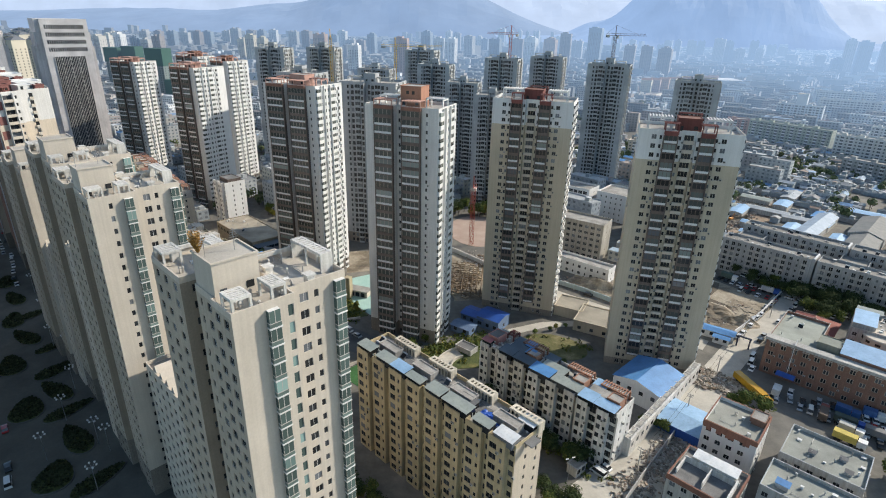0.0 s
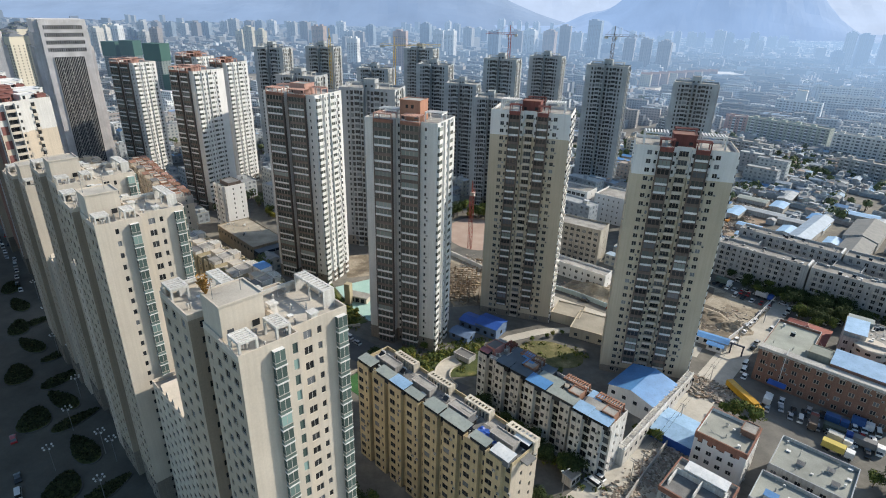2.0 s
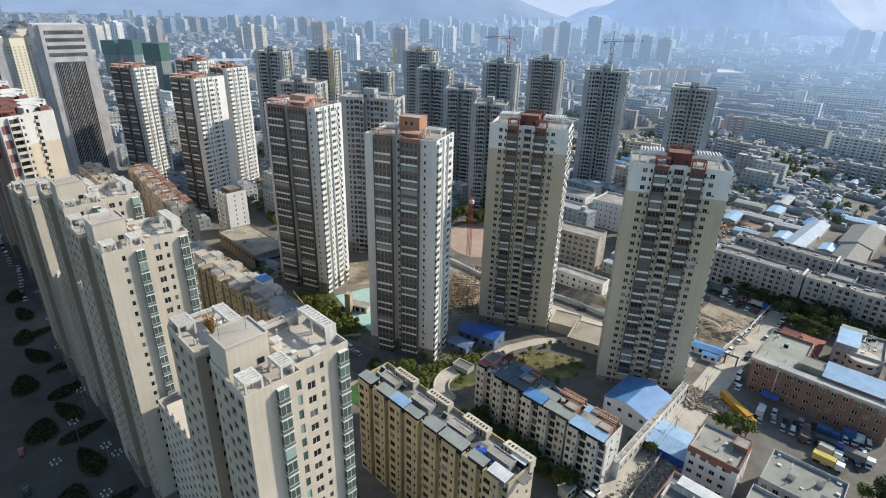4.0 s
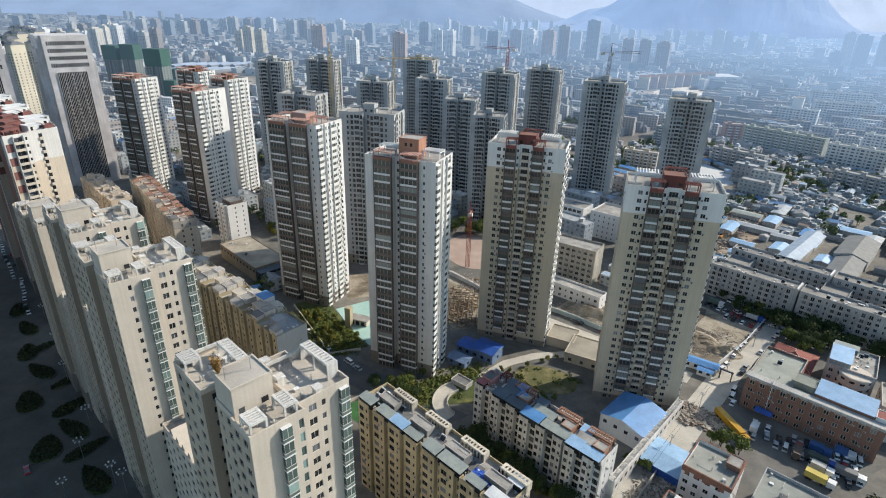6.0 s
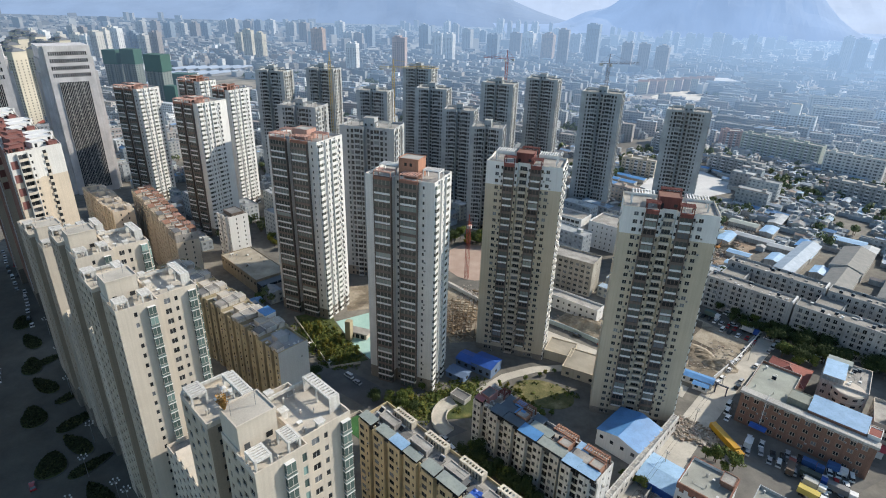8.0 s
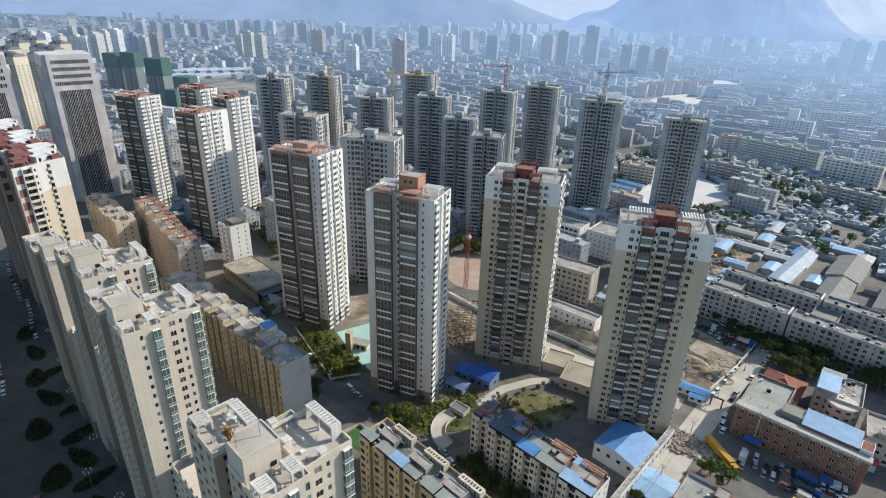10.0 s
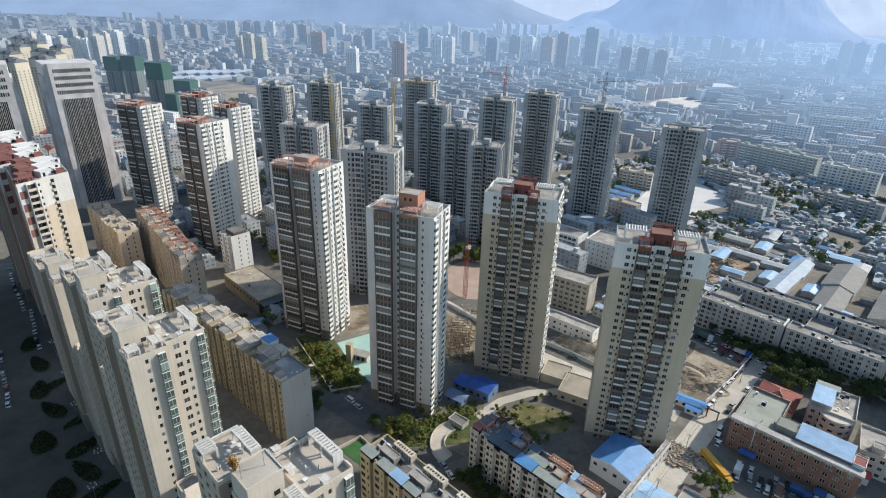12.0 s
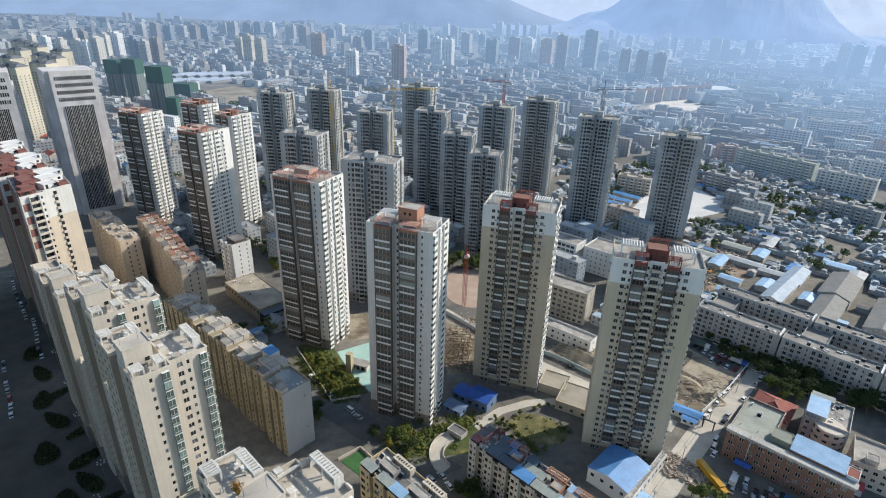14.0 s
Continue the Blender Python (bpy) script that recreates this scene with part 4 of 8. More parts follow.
def tower_red(name, m, W, D, floors, label):
    """A cream tower with a white crown and red panels; a column of deep loggias, a narrow one, and a red-brown side along the street."""
    k_ = 0.33
    poly = [(0, 0), (0.45 * W, 0), (0.45 * W, 2), (W, 2), (W + k_ * (D - 2), D), (k_ * D, D)]
    sl = math.hypot(D, k_ * D)
    edges = [[(5.2, LOGGIA_R), (5.2, BAL_OPEN), (0.38 * W, WIN_S)], [], [(0.22 * W, LOGGIA_N), (0.22 * W, BAL_OPEN_S)], [(4, WIN), (9, WIN)], [(4, WIN), (9, WIN)], [(2.5 + 3.4 * q, SIDE_W) for q in range(int((sl - 3) / 3.4))]]
    th, z = building(name, m, poly, floors, edges, SAND_L, label, group="red-trimmed street towers", bands=[(0, 2, STONE), (floors - 4, floors, PALE)], sides={5: RED_D})
    for k in (floors - 2, floors - 4, floors - 6, floors - 8):
        b = Batch()
        b.box(0.5, 3.0, -0.12, -0.002, k * FH, k * FH + 3.4, 0)
        part("red_panel", b, [RED_L], th)
    for x in (3.25, 7.15):
        b = Batch()
        b.box(x - 0.1, x + 0.1, -1.25, -0.003, 3 * FH, z + 0.4, 0)
        part("loggia_fin", b, [PALE], th)
    side = Matrix(((k_ * D / sl, D / sl, 0, 0), (D / sl, -k_ * D / sl, 0, 0), (0, 0, 1, 0), (0, 0, 0, 1)))
    for u in (4.2, 11, 17.8, 24.6, 31.4):
        if u < sl:
            b = Batch()
            b.box(u - 0.2, u + 0.2, -0.5, -0.004, 3 * FH, z + 0.5, 0, at=side)
            part("side_rib", b, [ROSE if u > 5 else PALE], th)
    for x0, x1, y0, y1, h, wl, rf in ((3.5, 9, 4.5, 9, 3.6, RED_L, TILE_F), (12.5, 19, 5, 11, 2.6, WHITE, WHITE), (7, 13, 11, 16, 4.4, RED_L, TILE_F), (15.5, 25, 13, 20, 3.0, WHITE, WHITE),
                                      (9.5, 16, 19, 24, 3.6, RED_L, TILE_F), (20, 30, 22.5, 30, 2.6, WHITE, WHITE), (13, 19, 26, 31, 4.2, RED_L, TILE_F)):
        if y1 < D - 0.5:
            penthouse(th, x0, x1, y0, y1, z, h, wl, roof=rf)
    penthouse(th, W - 4.5, W - 1, 3, 6, z, 2.6, RED_L, roof=TILE_F, door=False)
    pergola(th, 1, 7, 0.5, 4, z, 2.6, RED_L)
    pergola(th, 5.4, 9.4, 10, 14, z, 2.6, RED_L)
    roof_clutter(th, 6, W, 3, D - 3, z, 10, 91, 0.2)
    return th


for k, lab in enumerate(("sand-coloured tower with white crown and red penthouse", "sand-coloured tower with red roof boxes in the street row", "sand-coloured tower with red roof boxes farther along the street")):
    tower_red("apartment_tower", at(-178.3 - 27 * k, 226 + 26 * k, 60), 22.5, 35, 30, lab)


# ---- office tower ----
def put(th, name, batch, mats, places, joined):
    """The same small part at many places, each its own object or all in one."""
    if joined:
        whole = Batch()
        for pm in places:
            whole.add(batch, pm)
        return tagged(part(name, whole, mats, th), kind="stuff")
    me = batch.mesh(name, mats)
    for pm in places:
        ob = new(name, me)
        ob.parent, ob.matrix_local = th, pm


GRANITE_P = surface("grey_granite_pier", (0.57, 0.55, 0.56), streak=0.06)


def office(m, label, joined=False):
    W, D, H = 33.0, 30.0, 114.0
    th = thing("office_tower", m, label, "office tower", "stone office towers")
    b = Batch()
    poly = [(0, 3), (3, 3), (3, 0), (W, 0), (W, D), (0, D)]
    n = len(poly)
    for i in range(n):
        (ax, ay), (bx, by) = poly[i], poly[(i + 1) % n]
        b.quad([(ax, ay, 0), (bx, by, 0), (bx, by, H), (ax, ay, H)])
    b.quad([(x, y, H) for x, y in poly])
    part("wall", b, [surface("grey_granite", (0.66, 0.635, 0.645), streak=0.06)], th)
    for x0, x1, y1, zt in ((W, W + 1.3, 26, H - 9), (W + 1.3, W + 2.6, 22, H - 19), (-1.3, 0, 26, H - 9), (-2.6, -1.3, 24, H - 19)):
        q = Batch()
        q.box(x0, x1, 3.4, y1, 0, zt, 0)
        part("buttress", q, [GRANITE_P], th)
    p = Batch()
    p.box(8, 27.5, -0.12, 0.0, 4, 88, 0)
    part("curtain_wall", p, [GLASS_B], th)
    fin = Batch()
    fin.box(-0.16, 0.16, -0.5, 0, 4, 88, 0)
    put(th, "fin", fin, [surface("grey_granite_fin", (0.5, 0.49, 0.48), streak=0.1)], [pose(8 + 19.5 * k / 18, 0, 0) for k in range(19)], joined)
    sp = Batch()
    sp.box(-0.4, 0.4, -0.2, 0, -0.7, 0.7, 0)
    put(th, "window_panel", sp, [FRAME], [pose(c, 0, 6 + k * 3.2) for c in (12.3, 17.75, 23.2) for k in range(26)], joined)
    win = Batch()
    win.box(-0.5, 0.5, -0.06, 0, -1.4, 1.4, 0)
    put(th, "window", win, [GLASS], [pose(5.2 + 25 * (k + 0.5) / 18, 0, 93 + r * 5.2) for r in range(4) for k in range(18)], joined)


office(at(-292.5, 428.5, 41), "tall grey stone office tower with dark striped curtain wall")
office(at(-340, 402, 36), "second grey stone office tower of the pair beside the street", joined=True)


# ---- unfinished grey towers ----
OPEN_S = hole(1.6, 0.45, 2.05, 1, mats=[GLASS, CONC, CONC])


SIDE_C = surface("pale_raw_concrete", (0.42, 0.43, 0.43), streak=0.15)
BAL_RAW = outer("balcony", 2.7, open_balcony_batch(2.7, 0.8, FH), [GLASS, CONC, CONC])
OPEN_D = hole(2.9, 0.12, 2.55, 2, mats=[GLASS, CONC, CONC])
OPEN_N = hole(1.1, 0.6, 1.7, 1, mats=[GLASS, CONC, CONC])


def tower_grey(m, W, D, floors, label, wall=CONC):
    """A raw tower: blank outer strips, two balcony columns between narrow windows, a dark recess in the middle."""
    poly = [(0, 0), (0.44 * W, 0), (0.44 * W, 2.6), (0.56 * W, 2.6), (0.56 * W, 0), (W, 0), (W, D), (0, D)]
    half = [(0.15 * W, OPEN_N), (0.23 * W, OPEN_S), (0.32 * W, OPEN_D), (0.32 * W, BAL_RAW), (0.405 * W, OPEN_S)]
    edges = [half, [], [(0.06 * W, OPEN_S)], [], [(0.44 * W - u, q) for u, q in half],
             [(2.4, OPEN_S), (2.4, BAL_GREY), (6.2, OPEN_N), (9.4, OPEN_S), (13.6, OPEN_S), (13.6, BAL_GREY)], [], [(4, OPEN_N), (11, OPEN_N)]]
    th, z = building("apartment_tower", m, poly, floors, edges, wall, label, group="unfinished grey towers", bulk=True, bands=[(0, 1, STONE)], sides={5: SIDE_C})
    for x in (0.188 * W, 0.44 * W - 0.14, 0.56 * W + 0.14, 0.812 * W):
        b = Batch()
        b.box(x - 0.13, x + 0.13, -0.55, -0.003, 2 * FH, z + 0.6, 0)
        part("rib", b, [wall], th)
    for y in (4.5, 11.6):
        b = Batch()
        b.box(W + 0.003, W + 0.6, y - 0.15, y + 0.15, 2 * FH, z + 0.6, 0)
        part("rib", b, [CONC_L], th)
    penthouse(th, 0.4 * W, 0.6 * W, 4, 10, z, 5.2, wall)
    pergola(th, 0.12 * W, 0.36 * W, 2, 8, z, 3.2, CONC_L, slats=5, joined=True)
    pergola(th, 0.64 * W, 0.88 * W, 2, 8, z, 3.2, CONC_L, slats=5, joined=True)
    return th


GL = "unfinished grey concrete tower with dark window openings"
for x, y, w, f, a in ((34, 467, 27, 31, -22), (76, 504, 28, 31, -24), (108, 432, 30, 31, -24), (168, 415, 30, 28, -26), (-36, 562, 30, 31, -20), (-20, 468, 27, 29, -16),
                      (3, 424, 24, 26, -14), (22, 378, 22, 25, -14), (-154, 483, 26, 32, -14), (-117, 506, 26, 32, -14), (-71, 488, 28, 27, -14)):
    tower_grey(at(x, y, a), w, 17, f, GL)
tower_grey(at(-53.5, 301, -14), 31, 18, 30, "grey plastered tower with white roof frames", wall=GREY_B)
tower_grey(at(-107, 374, -16), 28, 18, 29, "grey plastered tower with white top storeys", wall=GREY_B)


# ---- slab blocks ----
def slab(name, m, L, D, floors, label, wall, step=3.4, kinds=(WIN, WIN_S, BAL_CREAM), fh=FH, roof=ROOF, bulk=False, bands=(), ends=1, cat="apartment block"):
    n = int((L - 2) / step)
    front = []
    for k in range(n):
        kd = kinds[k % len(kinds)]
        front += [(1.4 + step * (k + 0.5), q) for q in (kd if isinstance(kd, tuple) else (kd,))]
    back = [(1.4 + step * (k + 0.5), kinds[-1]) for k in range(n)]
    end = [(D / 2, WIN_S)] if ends else []
    return building(name, m, rect(L, D), floors, [front, end, back, end], wall, label, cat, fh=fh, roof=roof, bulk=bulk, bands=bands)


TAN_GLASS = glass("pale_shed_glazing", (0.3, 0.36, 0.38), rough=0.25, vary=0.3)
SHED_ROOF = sheet("pale_green_sheet", (0.31, 0.345, 0.325), rough=0.75)


def roof_shed(th, x0, x1, y0, y1, z, h, roof, wall=GLASS, tilt=0.35, label=""):
    """A glazed roof shed with a sloping sheet roof that overhangs it."""
    b = Batch()
    b.box(x0, x1, y0, y1, z, z + h, 0)
    s = part("roof_shed", b, [wall], th)
    r = Batch()
    lo, hi = z + h + 0.03, z + h + 0.03 + tilt
    pts = [(x0 - 0.25, y0 - 0.3), (x1 + 0.25, y0 - 0.3), (x1 + 0.25, y1 + 0.1), (x0 - 0.25, y1 + 0.1)]
    zs = (lo, lo, hi, hi)
    r.v = [(x, y, zz) for (x, y), zz in zip(pts, zs)] + [(x, y, zz + 0.08) for (x, y), zz in zip(pts, zs)]
    r.f = [(4, 5, 6, 7), (3, 2, 1, 0)] + [(i, (i + 1) % 4, (i + 1) % 4 + 4, i + 4) for i in range(4)]
    r.m = [0] * 6
    part("sheet_roof", r, [roof], s, label)
    return s


def slotted_wall(th, x0, x1, y0, y1, z, h, mat):
    """A roof house with a perforated top: walls and a slab with a row of open slots."""
    b = Batch()
    n = 7
    xs = [x0, x0 + 0.5]
    step = (x1 - x0 - 1.0) / n
    for k in range(n):
        xs += [x0 + 0.5 + step * (k + 0.3), x0 + 0.5 + step * (k + 0.8)]
    xs += [x1]
    ys = [y0, y0 + (y1 - y0) * 0.3, y0 + (y1 - y0) * 0.7, y1]
    ws = len(xs)
    b.v = [(x, y, z + h) for y in ys for x in xs]
    for j in range(3):
        for i in range(ws - 1):
            if j == 1 and i >= 2 and i % 2 == 0 and i < ws - 2:
                continue
            k = j * ws + i
            b.f.append((k, k + 1, k + ws + 1, k + ws))
            b.m.append(0)
    c = [0, ws - 1, 4 * ws - 1, 3 * ws]
    nb = len(b.v)
    b.v += [(x0, y0, z), (x1, y0, z), (x1, y1, z), (x0, y1, z)]
    for i in range(1, 4):
        j = (i + 1) % 4
        b.f.append((nb + i, nb + j, c[j], c[i]))
        b.m.append(0)
    w = part("slotted_wall", b, [mat], th)
    post = Batch()
    post.box(-0.22, 0.22, y0 + 0.02, y0 + 0.3, z, z + h - 0.51, 0)
    me = post.mesh("post", [mat])
    for k in range(n + 1):
        ob = new("post", me)
        ob.parent, ob.matrix_local = w, Matrix.Translation((x0 + 0.25 + (x1 - x0 - 0.5) * k / n, 0, 0))
    beam = Batch()
    beam.box(x0, x1, y0 - 0.03, y0 + 0.34, z + h - 0.5, z + h + 0.01, 0)
    part("beam", beam, [mat], w)
    return w


def stair_box(th, x0, x1, y0, y1, z, h, wall, roof=ROOF):
    return penthouse(th, x0, x1, y0, y1, z, h, wall, roof, door=False)


def stepped_front(L, unit, wide, deep):
    """The front line of a block with projecting bays: its points and the bay and recess stretches."""
    pts, kinds, x = [], [], 0.0
    while x < L - 0.5:
        e = min(L, x + wide)
        pts += [(x, 0.0), (e, 0.0)]
        kinds.append(("bay", e - x))
        if e >= L - 0.5:
            break
        n = min(L, e + unit - wide)
        pts += [(e, deep), (n, deep)]
        kinds += [("step", deep), ("gap", n - e), ("step", deep)]
        x = n
    if pts[-1][1] > 0:
        kinds = kinds[:-1]
    return pts, kinds


def bay_slab(name, m, L, D, floors, label, wall, unit=7.0, wide=5.0, deep=1.3, fh=3.05, bands=(), bay=None, gap=None, roof=ROOF, end=None):
    pts, kinds = stepped_front(L, unit, wide, deep)
    poly = pts + [(L, D), (0, D)]
    edges = []
    for kd, ln in kinds:
        if kd == "bay":
            edges.append([(ln * 0.3, (bay or WIN)), (ln * 0.78, WIN_S)] if ln > 3.5 else [(ln / 2, WIN_S)])
        elif kd == "gap":
            edges.append([(ln / 2, gap or SLOT)])
        else:
            edges.append([])
    edges += [[(D * 0.35, WIN_S), (D * 0.7, WIN_S)], [(3 + 4.4 * k, WIN) for k in range(int(L / 4.4) - 1)], [(D * 0.5, WIN_S)]]
    return building(name, m, poly, floors, edges, wall, label, "apartment block", fh=fh, bands=bands, roof=roof, sides={len(kinds): end} if end else None)


WIN_DK = hole(2.1, 0.75, 1.7, 2, mats=[GLASS, STONE, CONC_L])
WIN_DK2 = hole(1.3, 0.75, 1.7, 1, mats=[GLASS, STONE, CONC_L])
LOGGIA = hole(2.8, 0.5, 2.2, 3, mats=[GLASS, STONE, CONC_L])

# ochre slab before the towers
# end wall gets a paler plaster to carry its sunlit brightness
ochre, z = bay_slab("apartment_block", at(-22.5, 134.5, -45), 56, 11.5, 11, "ochre eleven-storey slab block with cluttered grey roof", YELLOW, bay=WIN_DK, gap=WIN_DK2, end=SAND_L)
for k in range(4):
    x = 4.5 + 14 * k
    stair_box(ochre, x, x + 7, 4.6, 7.4, z, 2.5, GREY)
    slotted_wall(ochre, x + 1.5, x + 10, 9.0, 11.3, z, 2.7, surface("cream_roof_wall", (0.66, 0.6, 0.5)))
    b = Batch()
    b.box(x + 8.2, x + 11.8, 4.2, 7.6, z + 0.02, z + 0.35, 0)
    part("roof_patch", b, [ROOF_D], ochre, "dark roofing felt patch")
for x0, x1, y1, mt in ((0.4, 6, 3.2, SHED_ROOF), (8.5, 14, 3.2, SHED_ROOF), (14.3, 20, 3.4, BLUE_L), (28, 33, 3.6, SHED_ROOF), (34, 42, 3.4, SHED_ROOF), (44, 49, 2.6, SHED_ROOF), (50.5, 55.6, 3.2, WHITE_S)):
    roof_shed(ochre, x0, x1, 0.3, y1, z + 0.03, 2.1, mt)
roof_clutter(ochre, 1, 55, 1, 9, z, 60, 8)
roof_shed(ochre, 20.6, 26, 0.4, 2.6, z + 0.03, 1.9, SHED_ROOF)
roof_shed(ochre, 36, 41, 3.9, 6.0, z + 0.03, 1.8, ROOF_D)
roof_shed(ochre, 51.5, 55.6, 8.0, 11.0, z + 0.03, 2.0, WHITE_S)
tarp = Batch()
nt_, mt_ = 16, 10
for j in range(mt_):
    for i in range(nt_):
        u, v = i / (nt_ - 1), j / (mt_ - 1)
        tarp.v.append((42.5 + 6.5 * u, 3.2 + 3.2 * v + 0.4 * noise.noise((u * 4, v * 4, 1)), z + 0.5 + 0.6 * abs(noise.noise((u * 5, v * 5, 4.0)))))
for j in range(mt_ - 1):
    for i in range(nt_ - 1):
        k = j * nt_ + i
        tarp.f.append((k, k + 1, k + nt_ + 1, k + nt_))
        tarp.m.append(0)
solid("tarpaulin", tarp, [surface("blue_tarpaulin", (0.04, 0.12, 0.5), rough=0.4, streak=0)], "crumpled blue tarpaulin on the ochre block's roof", "tarpaulin", m=ochre.matrix_world.copy())

# off-white stepped block with blue sheds
DUSTY = surface("dusty_terracotta", (0.38, 0.21, 0.145), streak=0.15)
WBLK = surface("off_white_plaster", (0.74, 0.73, 0.71))
for k, (u, L, off, floors) in enumerate(((0, 8.5, 0.0, 6), (8.5, 13, -1.2, 6), (21.6, 18, -2.4, 6), (39.7, 12, -3.4, 6))):
    m = at(15.1, 163, -44) @ Matrix.Translation((u, off, 0))
    th, z = bay_slab("apartment_block", m, L, 12.4, floors, "off-white six-storey block with dark glazed loggias and roof sheds", WBLK, unit=6.6, wide=3.6, deep=1.8, bay=WIN_DK2, gap=LOGGIA)
    if k == 0:
        stair_box(th, 1, 5, 3, 8, z, 3.2, PINK, ROOF_D)
        roof_shed(th, 0.5, 4, 0.4, 2.6, z + 0.03, 2, sheet("faded_red_sheet", (0.32, 0.12, 0.13)))
        pergola(th, 5.2, 8, 8, 12, z, 2.8, RED, slats=7)
    else:
        stair_box(th, L - 4.6, L - 0.8, 4.5, 8, z, 3.0, DUSTY, ROOF)
        pergola(th, L - 9.5, L - 1.0, 9.2, 12, z, 2.8, DUSTY, slats=10, along="x")
        roof_shed(th, 0.3, L * 0.42, 0.3, 4.6, z + 0.03, 2.2, (SLATE, BLUE, BLUE_L)[k - 1])
        roof_shed(th, L * 0.46, L - 0.3, 0.5, 4.0, z + 0.03, 2.0, (SLATE, SHED_ROOF, BLUE_L)[k - 1])
        roof_shed(th, 0.6, 4.5, 8.5, 11.8, z + 0.03, 2.0, (SLATE, SLATE, BLUE_L)[k - 1])
        roof_shed(th, L * 0.1, L * 0.55, 5.0, 8.2, z + 0.03, 1.9, (SLATE, SHED_ROOF, ROOF)[k - 1])
        if k == 1:
            roof_shed(th, 5.2, 8.2, 8.6, 11.4, z + 0.03, 2.5, BLUE)
            roof_shed(th, 7.6, 10.2, 5.2, 7.8, z + 0.03, 2.4, BLUE)
    roof_clutter(th, 0.8, L - 0.8, 1, 11.5, z, 16, 40 + k)

# sand slabs behind the street towers
for k, (u, L, off) in enumerate(((0, 15, 0), (15.2, 15, 0.6), (30.4, 15, 0), (45.6, 14, 0.4), (59.8, 14, -0.6), (-15.2, 15, 0.5), (-30.4, 15, 0))):
    m = at(-112, 221.5, -42) @ Matrix.Translation((u, off, 0))
    # k == 4: blue-grey roof colour imitates a tower's shadow on this unit
    th, z = bay_slab("apartment_block", m, L, 13.2, 10, "sand-coloured ten-storey block with stepped weathered roof", SAND, unit=5.6, wide=3.4, deep=2.4, bay=WIN_DK, gap=WIN_DK2, roof=GREY_B if k == 4 else ROOF_C)
    stair_box(th, 4, 8.5, 4, 8.5, z, 3.4, GREY_B if k == 4 else CREAM, GREY_B if k == 4 else ROOF_C)
    if k != 4:
        slotted_wall(th, 7, 14, 9, 11.6, z, 2.8, CREAM)
    roof_shed(th, 9, L - 0.8, 0.5, 3.5, z + 0.03, 2.2, ROOF_D if k in (0, 3) else ROOF, wall=WHITE_P)
    roof_clutter(th, 1, L - 1, 1, 12, z, 16, k + 20)
    if k != 4:
        stair_box(th, L - 6.2, L - 0.6, 3.9, 8.4, z, 2.9, WHITE_P)
        pergola(th, L - 5.8, L - 1.0, 9.0, 12.2, z, 3.0, WHITE_P, slats=6, along="x", joined=True)
    if k == 4:
        b = Batch()
        b.box(L + 0.003, L + 0.16, 0.2, 13.2, 0.5, z + 0.9, 0)
        part("end_wall", b, [END_G], th, "plain grey end wall")
    if k == 3:
        roof_shed(th, 0.6, 6.5, 8, 12.6, z + 0.03, 4.2, BLUE, wall=WHITE)
for k in range(6):
    m = at(-194, 337, -51) @ Matrix.Translation((k * 15.6, 0.6 * (k % 2), 0))
    th, z = bay_slab("apartment_block", m, 15.4, 11.5, 12, "sand-coloured twelve-storey block with red roof pergolas", SAND_L, unit=6.2, wide=4.3, bay=WIN, gap=BAL_CREAM, bands=[(11, 11, GREY)] if k == 5 else ())
    stair_box(th, 3, 7, 3.5, 7, z, 3.0, DUSTY, ROOF_C)
    pergola(th, 8, 14, 8, 11, z, 2.6, DUSTY, slats=7, along="x", joined=True)
    pergola(th, 1, 6, 8, 11, z, 2.6, ROSE, slats=6, along="x", joined=True)
    stair_box(th, 9.5, 13.5, 4, 7.2, z, 2.4, WHITE_P, DUSTY)
    roof_shed(th, 8, 14, 0.6, 3.4, z + 0.03, 2.0, ROOF_D if k % 2 else DUSTY, wall=CREAM)
    roof_clutter(th, 1, 14, 1, 10, z, 14, 90 + k)
for k in range(4):
    m = at(-232, 348, -46) @ Matrix.Translation((k * 15.6, 0.8 * (k % 2), 0))
    th, z = bay_slab("apartment_block", m, 15.4, 11.5, 11, "sand-coloured eleven-storey block with weathered roof pieces", SAND_L, unit=6.2, wide=4.3, bay=WIN, gap=WIN)
    stair_box(th, 3, 7, 3.5, 7, z, 3.0, CREAM, ROOF)
    slotted_wall(th, 8, 14, 8, 11, z, 2.6, CREAM)

# brown brick block
WIN_BRICK = dict(name="window", w=1.8, sill=0.9, h=1.8, cut=True, batch=window_batch(1.8, 0.9, 1.8, 2, fr=0.17), mats=[GLASS, surface("beige_window_surround", (0.4, 0.34, 0.28), streak=0), CONC_L])
bw = [(2.2 + 3.55 * k, WIN_BRICK) for k in range(12)]
brick, z = building("brick_block", at(122.7, 177.2, -43), [(0, 0), (44.5, 0), (44.5, 12.5), (15, 12.5), (15, 28), (0, 28)], 4,
                    [bw, [(3, WIN_BRICK), (8, WIN_BRICK)], [], [], [], [(4 + 4 * k, WIN_BRICK) for k in range(6)]], BRICK, "brown brick four-storey block with flat grey roof", "office block",
                    fh=3.5, roof=surface("green_grey_roof_felt", (0.33, 0.35, 0.31), streak=0, blot=0.3), cap=CONC_L)
cor = Batch()
cor.box(-0.5, 45, -0.5, 3.0, z + 0.05, z + 1.15, 0)
part("cornice", cor, [CONC_L], brick)
